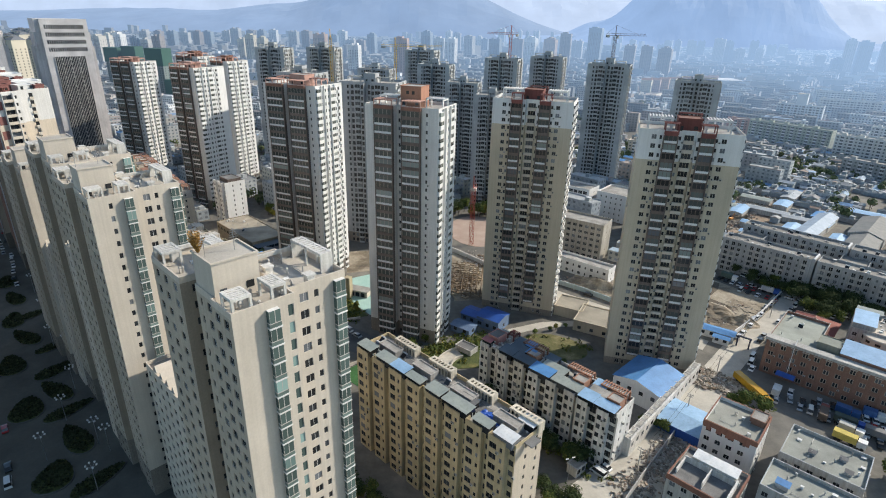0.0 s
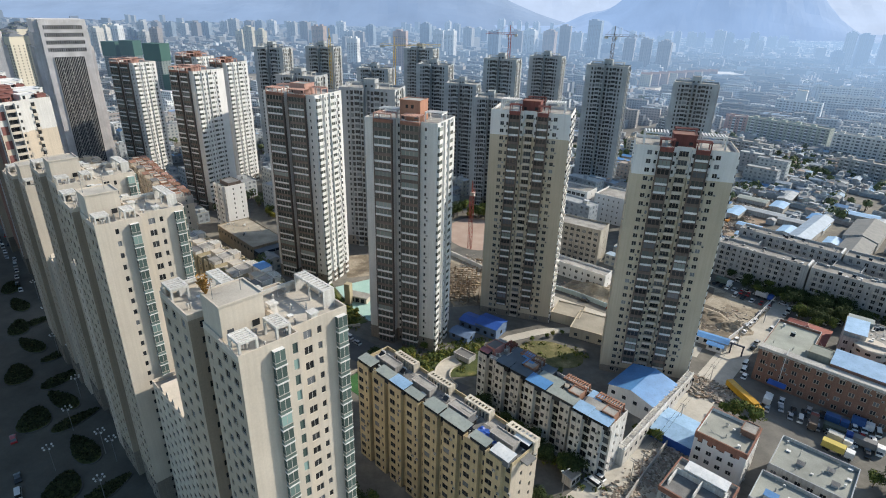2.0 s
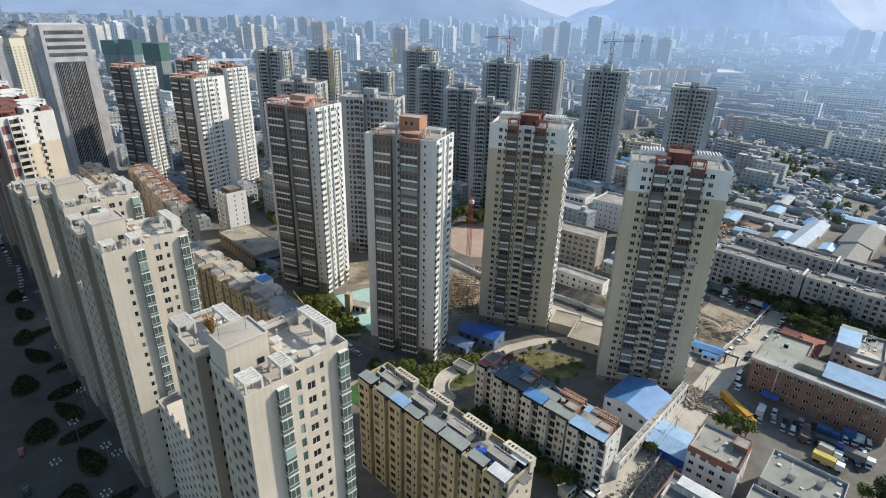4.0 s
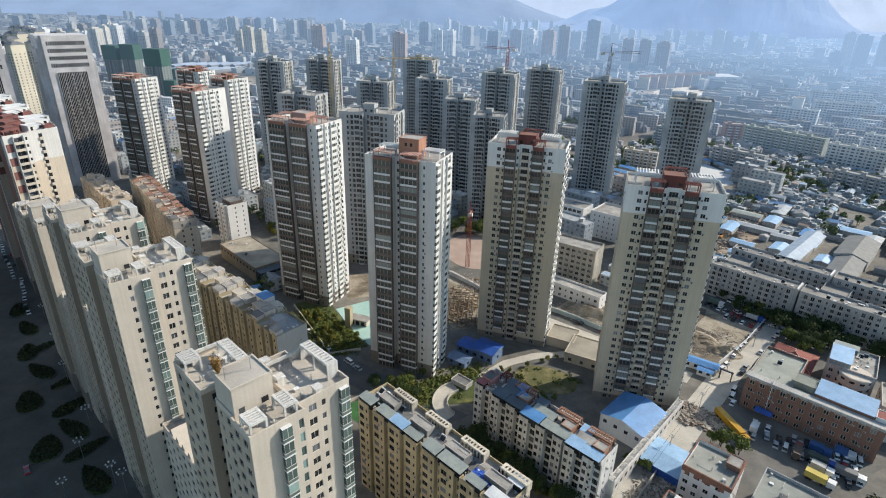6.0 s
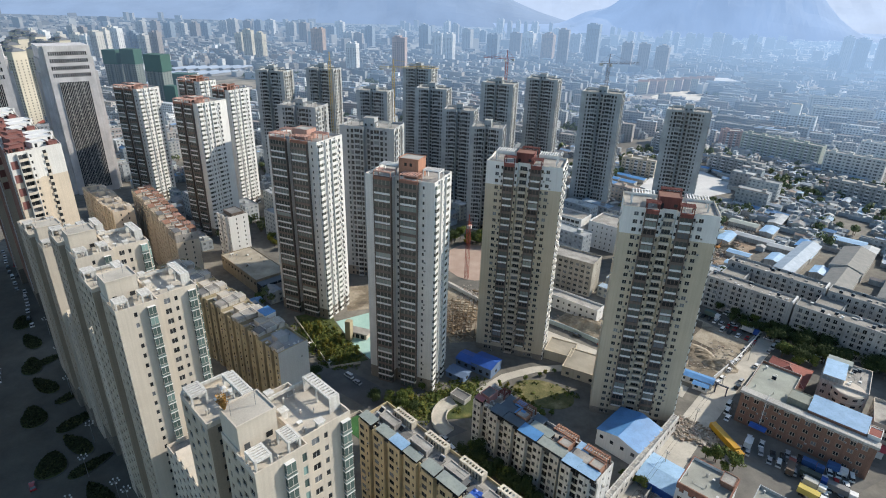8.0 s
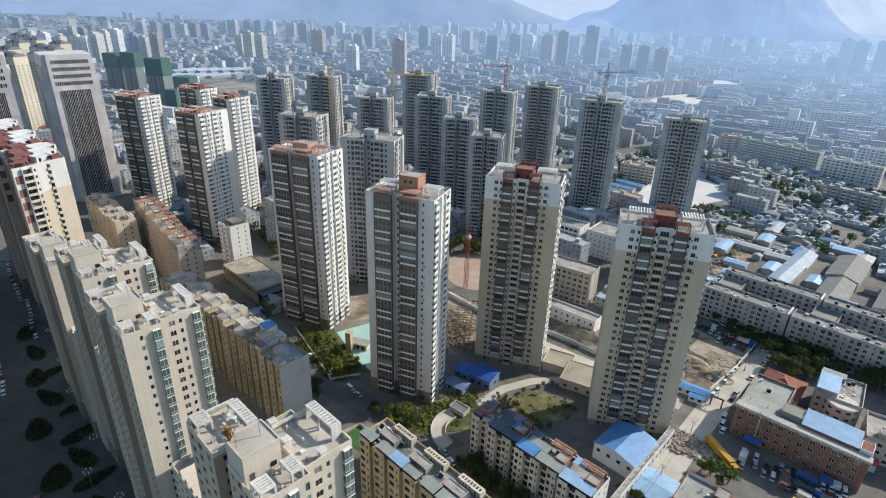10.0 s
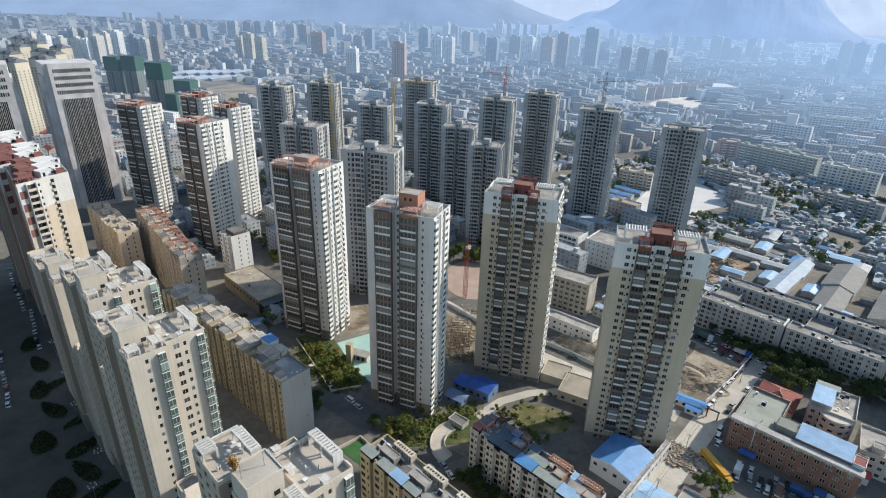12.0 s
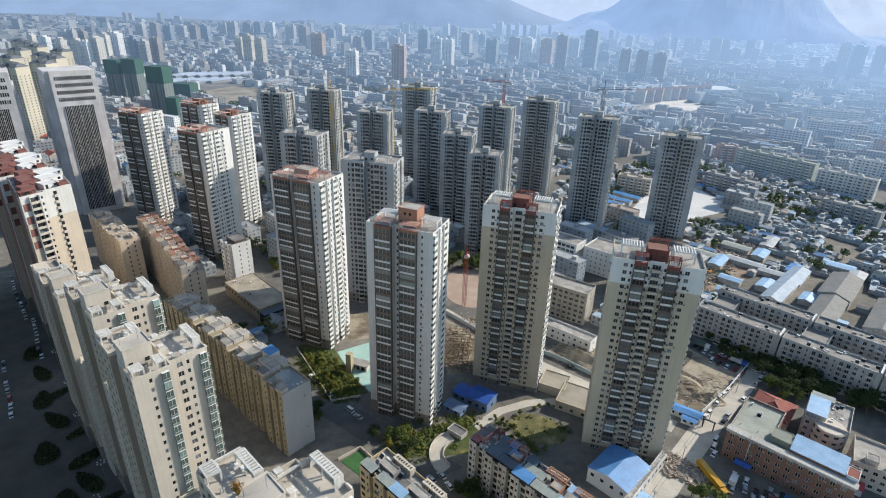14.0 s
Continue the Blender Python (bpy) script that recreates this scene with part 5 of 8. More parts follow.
stair_box(brick, 14.6, 21.4, 5.4, 12.2, z, 3.0, surface("olive_grey_render", (0.3, 0.3, 0.25), streak=0.1), surface("olive_roof_felt", (0.27, 0.29, 0.25), streak=0))
roof_shed(brick, 22, 40, 3.3, 12.2, z + 0.03, 2.2, BLUE_L, wall=BRICK, tilt=1.8)
for k in range(12):
    b = Batch()
    b.box(0.9 + 3.55 * k + 0.1, 3.45 + 3.55 * k - 0.1, -0.08, 0, z - 3.5 + 2.85, z - 3.5 + 3.05, 0)
    part("lintel", b, [CONC_L], brick)
roof_clutter(brick, 1, 14, 4.5, 26, z, 7, 71, 0.05)
penthouse(brick, 40.6, 44.3, 3.4, 9, z, 2.6, WHITE, roof=TILE_R, door=False)
dp = Batch()
dp.rod((9, -0.15, 1), (9, -0.15, z + 1), 0.12, 0, 6)
dp.rod((9, -0.6, z + 1.2), (9, 2.5, z + 2.4), 0.16, 0, 6)
part("drain_pipe", dp, [WHITE], brick)
aw = Batch()
aw.gable(6, 12, -4, 0, 3.2, 4.2, 0)
part("awning", aw, [BLUE_D], brick, "blue entrance awning")

SLAB_ROOF = surface("dark_slab_roof", (0.3, 0.285, 0.26), streak=0, blot=0.35, grain=0.25)


def slab_roof(th, L, z, seed):
    """Hatches, chimneys and a white party wall on a slab's roof."""
    b = Batch()
    rng = random.Random(seed)
    for k in range(int(L / 3.2)):
        x, y = 1.5 + 3.2 * k + rng.uniform(-0.5, 0.5), rng.uniform(2, 7.5)
        w, h = rng.uniform(0.3, 1.1), rng.uniform(0.25, 0.8)
        if rng.random() < 0.4:
            continue
        b.box(x - w, x + w, y - 0.5, y + 0.5, z + 0.03, z + h, 0)
        b.box(x - w * 0.8, x + w * 0.8, y - 0.52, y - 0.5, z + 0.1, z + h - 0.15, 1)
    tagged(part("roof_clutter", b, [CONC_L, ROOF_D], th), kind="stuff")
    w = Batch()
    w.box(L - 1.0, L - 0.3, 0.3, 9.7, z, z + 1.6, 0)
    part("party_wall", w, [WHITE], th)
    roof_clutter(th, 1, L - 2, 1, 9, z, int(L / 3), seed)


for x, y, L in ((150, 273, 43), (181, 242, 43), (212, 211, 60)):
    th, z = slab("apartment_block", at(x, y, -45), L, 10, 6, "weathered grey six-storey slab with enclosed balconies", SLAB_G, fh=2.85, roof=SLAB_ROOF, kinds=((WIN_D, BAL_PALE), (WIN_D, BAL_PALE), WIN, WIN_S), step=3.0)
    slab_roof(th, L, z, int(x))
for x, y, L in ((172, 294, 50), (208, 258, 50), (245, 222, 60)):
    th, z = slab("apartment_block", at(x, y, -45), L, 10, 6, "weathered grey six-storey slab with enclosed balconies", SLAB_G, fh=2.85, roof=SLAB_ROOF, kinds=((WIN_D, BAL_PALE), WIN), bulk=True)
    slab_roof(th, L, z, int(x))
for x, y in ((163, 283), (196, 249)):
    slab("apartment_block", at(x, y, -45), 12, 18, 5, "grey link wing between two slab blocks", SLAB_G, fh=2.85, roof=SLAB_ROOF, kinds=(WIN_S,))
slab("office_block", at(66.5, 292, -34), 26, 14, 6, "sand-grey office block with rows of windows", surface("sand_grey_render", (0.43, 0.4, 0.35)), kinds=(WIN_L,), fh=3.3, cat="office block")
slab("long_house", at(57, 272, -40), 36, 8, 2, "long low white two-storey house beside cleared plot", WHITE, kinds=(WIN_S, WIN), fh=3.4, cat="house")
WIN_W = hole(2.8, 0.7, 2.1, 3)
slab("school_block", at(76, 372, -40), 30, 15, 5, "white school block with rows of square windows", WHITE, kinds=(WIN_W,), fh=3.5, cat="school block")
slab("school_block", at(104, 352, -40), 22, 22, 5, "white school wing with a tall window slot", WHITE, kinds=(WIN_S,), fh=3.5, cat="school block")
slab("apartment_block", at(113, 320, -50), 18, 30, 8, "white narrow block behind the cream tower", WHITE, kinds=(WIN, BAL_CREAM), fh=3.0)

# ---- low halls, sheds and houses round the towers ----
def hall(name, m, W, D, h, label, wall, roof, rise=0.0, category="shed", windows=0, ridge_x=True):
    """A low hall: walls with window panels and a flat or pitched sheet roof."""
    th = thing(name, m, label, category)
    keep_clear(m, 0, W, 0, D)
    b = Batch()
    b.box(0, W, 0, D, 0, h, 0, bottom=False)
    part("wall", b, [wall], th)
    r = Batch()
    if rise:
        if ridge_x:
            r.gable(-0.4, W + 0.4, -0.4, D + 0.4, h + 0.02, h + rise, 0, 1)
        else:
            r.gable(-0.4, D + 0.4, -W - 0.4, 0.4, h + 0.02, h + rise, 0, 1, at=Matrix.Rotation(radians(90), 4, "Z"))
    else:
        ring = [(-0.15, -0.15), (W + 0.15, -0.15), (W + 0.15, D + 0.15), (-0.15, D + 0.15)]
        r.v = [(x, y, h + 0.02) for x, y in ring] + [(x, y, h + 0.5) for x, y in ring] + [(x, y, h + 0.5) for x, y in inset(ring, 0.3)] + [(x, y, h + 0.1) for x, y in inset(ring, 0.3)]
        r.f = [(4 * k + i, 4 * k + (i + 1) % 4, 4 * k + 4 + (i + 1) % 4, 4 * k + 4 + i) for k in range(3) for i in range(4)] + [(12, 13, 14, 15)]
        r.m = [1] * 12 + [0]
    part("roof", r, [roof, wall], th)
    if windows:
        g_ = Batch()
        g_.box(-0.7, 0.7, -0.06, 0, 1.2, 2.6, 0)
        me = g_.mesh("window", [GLASS])
        for k in range(windows):
            ob = new("window", me)
            ob.parent, ob.matrix_local = th, Matrix.Translation((W * (k + 0.5) / windows, 0, h - 4.2 if h > 5 else 0))
        for k in range(max(1, windows // 2)):
            ob = new("window", me)
            ob.parent, ob.matrix_local = th, Matrix.Translation((W, D * (k + 0.5) / max(1, windows // 2), h - 4.2 if h > 5 else 0)) @ Matrix.Rotation(radians(90), 4, "Z")
    return th


PALE_S = sheet("grey_blue_sheet_metal", (0.34, 0.42, 0.52), rough=0.7)
DULL_S = sheet("dull_grey_sheet", (0.21, 0.21, 0.205), rough=0.8)
hall("blue_hall", at(62.4, 162.4, -46), 16.8, 17.8, 7.2, "white hall with large bright blue sheet roof", WHITE, BLUE, 2.2, windows=4, category="hall", ridge_x=False)
hall("arcade_wall", at(58.5, 130.5, 46.5), 55, 2.2, 6.2, "long narrow white building with a row of openings", WHITE_P, CONC_L, windows=16, category="building")
ladder = thing("roof_trellis", at(58.5, 130.5, 46.5, 6.7), "white concrete trellis of beams along the narrow building's roof", "trellis")
b = Batch()
for yy in (0.05, 1.95):
    b.box(0, 55, yy, yy + 0.2, 0.0, 0.5)
part("beam", b, [WBLK], ladder)
rung = Batch()
rung.box(-0.13, 0.13, 0, 2.2, 0.5, 0.7)
rme = rung.mesh("rung", [WBLK])
for k in range(14):
    ob = new("rung", rme)
    ob.parent, ob.matrix_local = ladder, Matrix.Translation((1.2 + 4.0 * k, 0, 0))
hall("blue_canopy", at(71.5, 144.5, -44), 16, 14, 3.6, "sagging pale blue sheet canopy over a dark yard shed", BLUE_D, BLUE_L, 0.9, windows=0)
SANDY_ROOF = surface("sandy_roof", (0.33, 0.3, 0.245), streak=0, blot=0.35)
hall("tan_hall", at(52.0, 217.5, -27), 12.5, 12, 4.4, "low tan hall with a flat sandy roof", CREAM_D, SANDY_ROOF)
hall("tan_hall", at(57.8, 204.6, -28), 15.5, 16, 4.6, "low tan hall with a flat sandy roof beside the tower", CREAM_D, SANDY_ROOF, windows=3)
BLUE_W = surface("dull_blue_panel", (0.14, 0.21, 0.34), streak=0.1)
hall("site_shed", at(10.5, 211, -35), 11, 8, 3.6, "site shed with deep blue sheet roof and walls", BLUE_W, BLUE_D, 1.0, windows=3)
hall("site_shed", at(17, 206.5, -35), 10.5, 9.5, 5.0, "blue-walled two-storey site shed with deep blue roof", BLUE_W, BLUE_D, 1.2, windows=3)
hall("site_shed", at(6, 202, -35), 9, 6, 3.0, "site shed with a grey-blue sheet roof by the tower", BLUE_W, BLUE_W, 0.8, windows=2)
hall("gate_shed", at(110.6, 203.2, -34), 13.5, 5, 3.2, "gatehouse row with a bright blue sheet roof", WHITE, BLUE, 0.8, windows=4)
hall("gate_shed", at(113.8, 196.9, -34), 6, 3.2, 2.6, "small white gatehouse with a blue sheet roof", WHITE, BLUE, 0.5, windows=2)
gate = thing("gate_portal", at(122.4, 194.6, -40), "dark blue steel gate portal over the yard entrance", "gate")
NAVY = surface("navy_steel_paint", (0.045, 0.055, 0.09), streak=0)
for x in (0.0, 4.5):
    b = Batch()
    b.box(x, x + 0.5, 0, 0.5, 0, 4.4)
    part("post", b, [NAVY], gate)
b = Batch()
b.box(-0.2, 5.2, -0.1, 0.6, 4.42, 4.9)
part("beam", b, [NAVY], gate)
fh_ = hall("flat_hall", at(-129, 304, -46), 44, 19, 8.5, "low broad tan hall with dusty roof and dark glazed end", surface("tan_hall_plaster", (0.34, 0.29, 0.215)), surface("dusty_tan_roof", (0.43, 0.385, 0.31), streak=0, blot=0.4), windows=11, category="hall")
b = Batch()
b.box(44.16, 50, 0, 19, 0, 7.6, 0, top=1, bottom=False)
part("glazed_end", b, [GLASS_B, SLATE], fh_, "dark glazed end with slate roof")
b = Batch()
b.box(50.003, 50.25, 6, 13, 1.2, 6.2, 0)
part("portal_panel", b, [GREY_B], fh_)
for k in range(5):
    b = Batch()
    b.box(50.003, 50.2, 0.2 + 4.6 * k, 0.4 + 4.6 * k, 0, 7.5)
    part("mullion", b, [METAL], fh_)
roof_clutter(fh_, 2, 25, 2, 17, 8.6, 16, 44, 0.1)
th, z = bay_slab("apartment_block", at(-137, 325, -44), 13, 14, 9, "white nine-storey block end with brown roof", WHITE, unit=6.5, wide=4.5, fh=3.0)
stair_box(th, 1, 12, 4, 12, z, 2.6, BROWN, ROOF_D)
hall("long_shed", at(217.5, 302.5, 43.5), 66, 11.5, 4.8, "long market shed with grey-blue sheet roof", CONC_L, PALE_S, 2.2)
hall("grey_shed", at(232, 274, 45), 40, 15, 6, "long shed with a dull grey sheet roof", CONC_L, DULL_S, 2.8)
hall("grey_shed", at(262, 303, 45), 42, 18, 6.5, "long shed with a dull grey sheet roof", CONC_L, DULL_S, 3.0)
hall("grey_shed", at(262, 262, 45), 50, 17, 6, "broad workshop shed with a grey sheet roof", CONC_L, DULL_S, 2.6)
for q, (x, y, w, d, mt) in enumerate(((186, 322, 16, 7, BLUE_L), (176, 335, 20, 8, GREY_S), (196, 340, 14, 7, BLUE_L), (205, 356, 22, 9, BLUE_L), (230, 352, 18, 8, GREY_S), (256, 348, 16, 8, BLUE), (216, 372, 26, 8, GREY_S), (245, 372, 18, 9, BLUE_L),
                                      (160, 352, 16, 6, GREY_S), (170, 372, 18, 7, BLUE_L), (190, 388, 24, 8, SHED_ROOF), (150, 322, 12, 6, BLUE_L), (225, 398, 20, 9, SHED_ROOF), (262, 392, 26, 9, GREY_S), (285, 366, 20, 10, BLUE_L), (292, 334, 22, 10, GREY_S))):
    hall("small_shed", at(x, y, -45 + 90 * (q % 2) + q % 5), w, d, 3.4, "low yard shed with a pale sheet roof", CONC_L, mt, 0.9)
hall("small_shed", at(222, 322, 45), 16, 9, 3.5, "small shed with pale blue roof", CONC_L, BLUE_L, 1.2)
hall("small_shed", at(240, 305, 45), 14, 8, 3.5, "small shed with pale blue roof", CONC_L, BLUE_L, 1.2)
hall("small_shed", at(247, 330, 45), 18, 9, 3.5, "small shed with pale blue roof", CONC_L, BLUE_L, 1.2)
hall("small_shed", at(225, 275, -45), 11, 22, 3.5, "lean-to with bright pale blue roof", CONC_L, BLUE_L, 0.8)
rh = hall("red_roof_house", at(145.6, 200.4, -43), 15.5, 17, 6.0, "low house with a red tiled hip roof", CREAM, TILE_R, 0.0, windows=3, category="house")
b = Batch()
b.v = [(-0.6, -0.6, 6.52), (16.1, -0.6, 6.52), (16.1, 17.6, 6.52), (-0.6, 17.6, 6.52), (7.75, 7.5, 10.4), (7.75, 9.5, 10.4)]
b.f = [(0, 1, 4), (1, 2, 5, 4), (2, 3, 5), (3, 0, 4, 5), (3, 2, 1, 0)]
b.m = [0] * 5
part("hip_roof", b, [TILE_R], rh, "red tiled hip roof")
b = Batch()
for p0, p1 in (((-0.6, -0.6, 6.56), (7.75, 7.5, 10.44)), ((16.1, -0.6, 6.56), (7.75, 7.5, 10.44)), ((16.1, 17.6, 6.56), (7.75, 9.5, 10.44)), ((-0.6, 17.6, 6.56), (7.75, 9.5, 10.44)), ((7.75, 7.5, 10.44), (7.75, 9.5, 10.44))):
    b.rod(p0, p1, 0.16, 0, 5)
part("ridge_tiles", b, [ROSE], rh)

# small houses by the road
WINH = hole(1.5, 1.0, 1.5, 2)


def town_house(m, W, D, floors, label, wall, top, roof=ROOF, step=3.1, fh=3.3):
    fr = [(1.7 + step * k, WINH) for k in range(int((W - 1) / step))]
    sd = [(1.9 + step * k, WINH) for k in range(int((D - 1) / step))]
    th, z = building("town_house", m, rect(W, D), floors, [fr, sd, fr, sd], wall, label, "house", fh=fh, roof=roof, cap=top, bands=())
    if top is RED:
        ring = [(-0.12, -0.12), (W + 0.12, -0.12), (W + 0.12, D + 0.12), (-0.12, D + 0.12)]
        b = Batch()
        for zz in (z - 0.5, z + 1.15):
            b.v.extend((x, y, zz) for x, y in ring)
        b.v.extend((x, y, z + 1.15) for x, y in inset(ring, 0.42))
        b.f = [(4 * k + i, 4 * k + (i + 1) % 4, 4 * k + 4 + (i + 1) % 4, 4 * k + 4 + i) for k in range(2) for i in range(4)]
        b.m = [0] * 8
        part("cornice", b, [RUST], th, "rust-brown cornice")
    return th, z


def teeth(th, L, y, z, seed, off):
    """A ragged lower edge of old cornice facing, stepping down the wall."""
    rng = random.Random(seed)
    x = 0.0
    while x < L - 0.3:
        w = min(L - x, rng.uniform(0.8, 1.9))
        b = Batch()
        b.box(x, x + w, y - 0.16, y - 0.004, z - 0.5 - rng.choice((0.0, 0.5, 0.9, 1.3)), z - 0.49, 0)
        part("facing_piece", b, [RUST], th)
        x += w


th, z = town_house(at(79, 131, -42), 14.5, 15, 4, "white four-storey house with brown roof edge", WHITE, RED, roof=surface("dusty_flat_roof", (0.33, 0.335, 0.3), streak=0, blot=0.3))
stair_box(th, 10, 14, 9, 14, z, 2.2, BRICK)
roof_clutter(th, 1, 13, 1, 13, z, 9, 60, 0.06)
teeth(th, 14.5, 0, z, 3, -0.02)
th, z = town_house(at(97, 122, -43), 20, 16, 3, "grey three-storey house with a patched flat roof", CONC_L, CONC, roof=surface("patched_flat_roof", (0.315, 0.33, 0.3), streak=0, blot=0.35))
roof_clutter(th, 1, 19, 1, 15, z, 14, 61, 0.04)
for x, y in ((6, 6), (13, 9), (15, 4)):
    roof_shed(th, x, x + 1.6, y, y + 1.2, z + 0.03, 0.8, ROOF_D, wall=CONC)
th, z = town_house(at(85, 110, -43), 22, 13, 3, "grey three-storey house with arched balconies and flat roof", CONC_L, CONC, roof=surface("patched_flat_roof", (0.315, 0.33, 0.3), streak=0, blot=0.35))
roof_shed(th, 3, 6, 3, 5, z + 0.03, 1.4, BLUE, wall=CONC)
roof_clutter(th, 1, 21, 1, 12, z, 14, 62, 0.04)
th, z = town_house(at(62, 113, -44), 16, 15, 3, "half-demolished house with broken brick walls and white roof slab", CONC_L, RED, roof=ROOF_D)
for x0, x1, y0, y1, h in ((1, 15, 9, 9.4, 1.8), (1, 1.4, 3, 9, 1.6), (8, 8.3, 2, 9, 2.2), (14.4, 14.8, 1, 9, 2.6)):
    b = Batch()
    b.box(x0, x1, y0, y1, z + 0.03, z + h, 0)
    part("broken_wall", b, [WBLK], th)
roof_shed(th, 3, 14, 9.6, 13, z + 0.03, 2.4, WHITE_S, wall=WBLK)
th, z = town_house(at(160.6, 187.0, -39), 16.5, 20, 4, "pale house with a terrace and pale blue roof sheet", CONC_L, CREAM)
roof_shed(th, 0.3, 7.6, 2, 15.5, z + 0.03, 2.4, BLUE_L, wall=CONC_L)
roof_shed(th, 0.5, 9, 15.9, 19.5, z + 0.03, 2.2, SHED_ROOF, wall=TAN_GLASS)
roof_clutter(th, 8.4, 16, 2, 18, z, 16, 64, 0.3)
th, z = town_house(at(168, 165, -36), 20, 18, 3, "pale stone house with arched dormers", CREAM, CREAM)
stair_box(th, 4, 8, 2, 6, z, 3, CREAM)
stair_box(th, 12, 16, 2, 6, z, 3, CREAM)
rd = thing("round_stair_house", at(169.0, 181.6, 0), "round cream stair house with window bands", "house")
b = Batch()
n = 20
for zz in (0, 13.25):
    b.v.extend((5.6 * math.cos(k * math.tau / n), 5.6 * math.sin(k * math.tau / n), zz) for k in range(n))
b.f = [(k, (k + 1) % n, (k + 1) % n + n, k + n) for k in range(n)] + [tuple(range(n, 2 * n))]
b.m = [0] * (n + 1)
part("wall", b, [CREAM], rd)
for f in range(4):
    b = Batch()
    for zz in (1.4 + 3.2 * f, 2.35 + 3.2 * f):
        b.v.extend((5.67 * math.cos(k * math.tau / n), 5.67 * math.sin(k * math.tau / n), zz) for k in range(n))
    b.f = [(k, (k + 1) % n, (k + 1) % n + n, k + n) for k in range(0, n, 2)]
    b.m = [0] * (n // 2)
    tagged(part("window", b, [GLASS], rd), kind="stuff")
    b = Batch()
    for rr, zz in ((5.6, 3.1), (5.95, 3.12), (5.95, 3.4), (5.6, 3.42)):
        b.v.extend((rr * math.cos(k * math.tau / n), rr * math.sin(k * math.tau / n), zz + 3.2 * f) for k in range(n))
    b.f = [(q * n + k, q * n + (k + 1) % n, (q + 1) * n + (k + 1) % n, (q + 1) * n + k) for q in range(3) for k in range(n)]
    b.m = [0] * (3 * n)
    part("ledge", b, [CREAM], rd)
hall("red_tent", at(163, 161, -38), 7, 5, 3.2, "small pavilion with a red roof", WHITE, sheet("red_sheet", (0.45, 0.06, 0.07)), 1.2)

# kerbed ramp to the underground garage
ramp_ = thing("garage_ramp", at(0, 0, 0), "curved pale concrete ramp into an underground garage", "ramp")
arc = [(13.3 + 10.4 * math.cos(radians(a)), 174.7 + 10.8 * math.sin(radians(a))) for a in range(112, 236, 10)]
b = Batch()
line = strip(arc, 5.5)
b.quad([(x, y, 0.25) for x, y in line])
part("deck", b, [CONCRETE_ROAD], ramp_)
for s in (-2.9, 2.9):
    wl_ = strip([tuple(Vector(p) + (Vector(p) - Vector((13.3, 174.7))).normalized() * s) for p in arc], 0.35)
    b = Batch()
    b.quad([(x, y, 1.2) for x, y in wl_])
    for i in range(len(wl_)):
        (ax, ay), (bx, by) = wl_[i], wl_[(i + 1) % len(wl_)]
        b.quad([(ax, ay, 0), (bx, by, 0), (bx, by, 1.2), (ax, ay, 1.2)])
    part("side_wall", b, [CONCRETE_ROAD], ramp_)
# closed box: its dark sunk lid stands in for the opening's shade
hall("garage_mouth", at(7.6, 187.5, -40), 7.5, 4.6, 2.0, "dark garage mouth with concrete rim", CONC_L, ROOF_D)

# boundary walls
def wall_run(pts, h, mat, label):
    b = Batch()
    ln = strip(pts, 0.35)
    b.quad([(x, y, h) for x, y in ln])
    for i in range(len(ln)):
        (ax, ay), (bx, by) = ln[i], ln[(i + 1) % len(ln)]
        b.quad([(ax, ay, 0), (bx, by, 0), (bx, by, h), (ax, ay, h)])
    solid("boundary_wall", b, [mat], label, "wall", "structure")


wall_run([(44, 103), (60, 122), (76, 140)], 2.4, CONC_L, "rough grey boundary wall beside a rubble lot")
wall_run([(126, 203), (148, 222), (172, 246)], 2.2, WHITE, "white boundary wall along the road and cleared plot")
wall_run([(2, 293.5), (9.1, 286.4), (24.1, 269.9), (33, 260)], 2.4, PALE, "pale site wall between the dug plot and the sports ground")
flat("road", strip([(0, 299), (10, 289.5), (26, 272), (36, 261)], 3.6), 0.09, CONCRETE_ROAD, "narrow pale concrete lane along the site wall", "road")
wall_run([(-33, 210), (-46, 206), (-72, 248)], 1.2, CREAM, "low cream garden wall beside the court")

# ---- mountains, and a glowing sheet for the sky ----
def ridge(name, y, x0, x1, height, seed, col, glow):
    """A distant range: its profile in x, folded slopes towards the city."""
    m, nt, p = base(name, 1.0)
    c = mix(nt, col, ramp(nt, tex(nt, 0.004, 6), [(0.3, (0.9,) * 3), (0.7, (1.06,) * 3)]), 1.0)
    # slopes nearly black; their haze is put in as emission
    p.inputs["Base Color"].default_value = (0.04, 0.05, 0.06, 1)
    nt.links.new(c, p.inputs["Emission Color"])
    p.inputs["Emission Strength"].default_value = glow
    b = Batch()
    nx, ny = 140, 14
    for j in range(ny):
        v = j / (ny - 1)
        for i in range(nx):
            x = x0 + (x1 - x0) * i / (nx - 1)
            h = height(x) * math.sin(math.pi * v / 2)
            h *= 1 + (0.05 + 0.2 * (1 - v)) * noise.fractal((x * 0.004 + seed, v * 2, 0), 0.9, 2.1, 5)
            b.v.append((x, y - 500 + 500 * v, h - 3 * (1 - v)))
    for j in range(ny - 1):
        for i in range(nx - 1):
            k = j * nx + i
            b.f.append((k, k + 1, k + nx + 1, k + nx))
            b.m.append(0)
    solid(name, b, [m], "hazy blue glowing backdrop ridge behind the city", "mountain", "structure")


def bell(x, c, w, h):
    return h * math.exp(-((x - c) / w) ** 2)


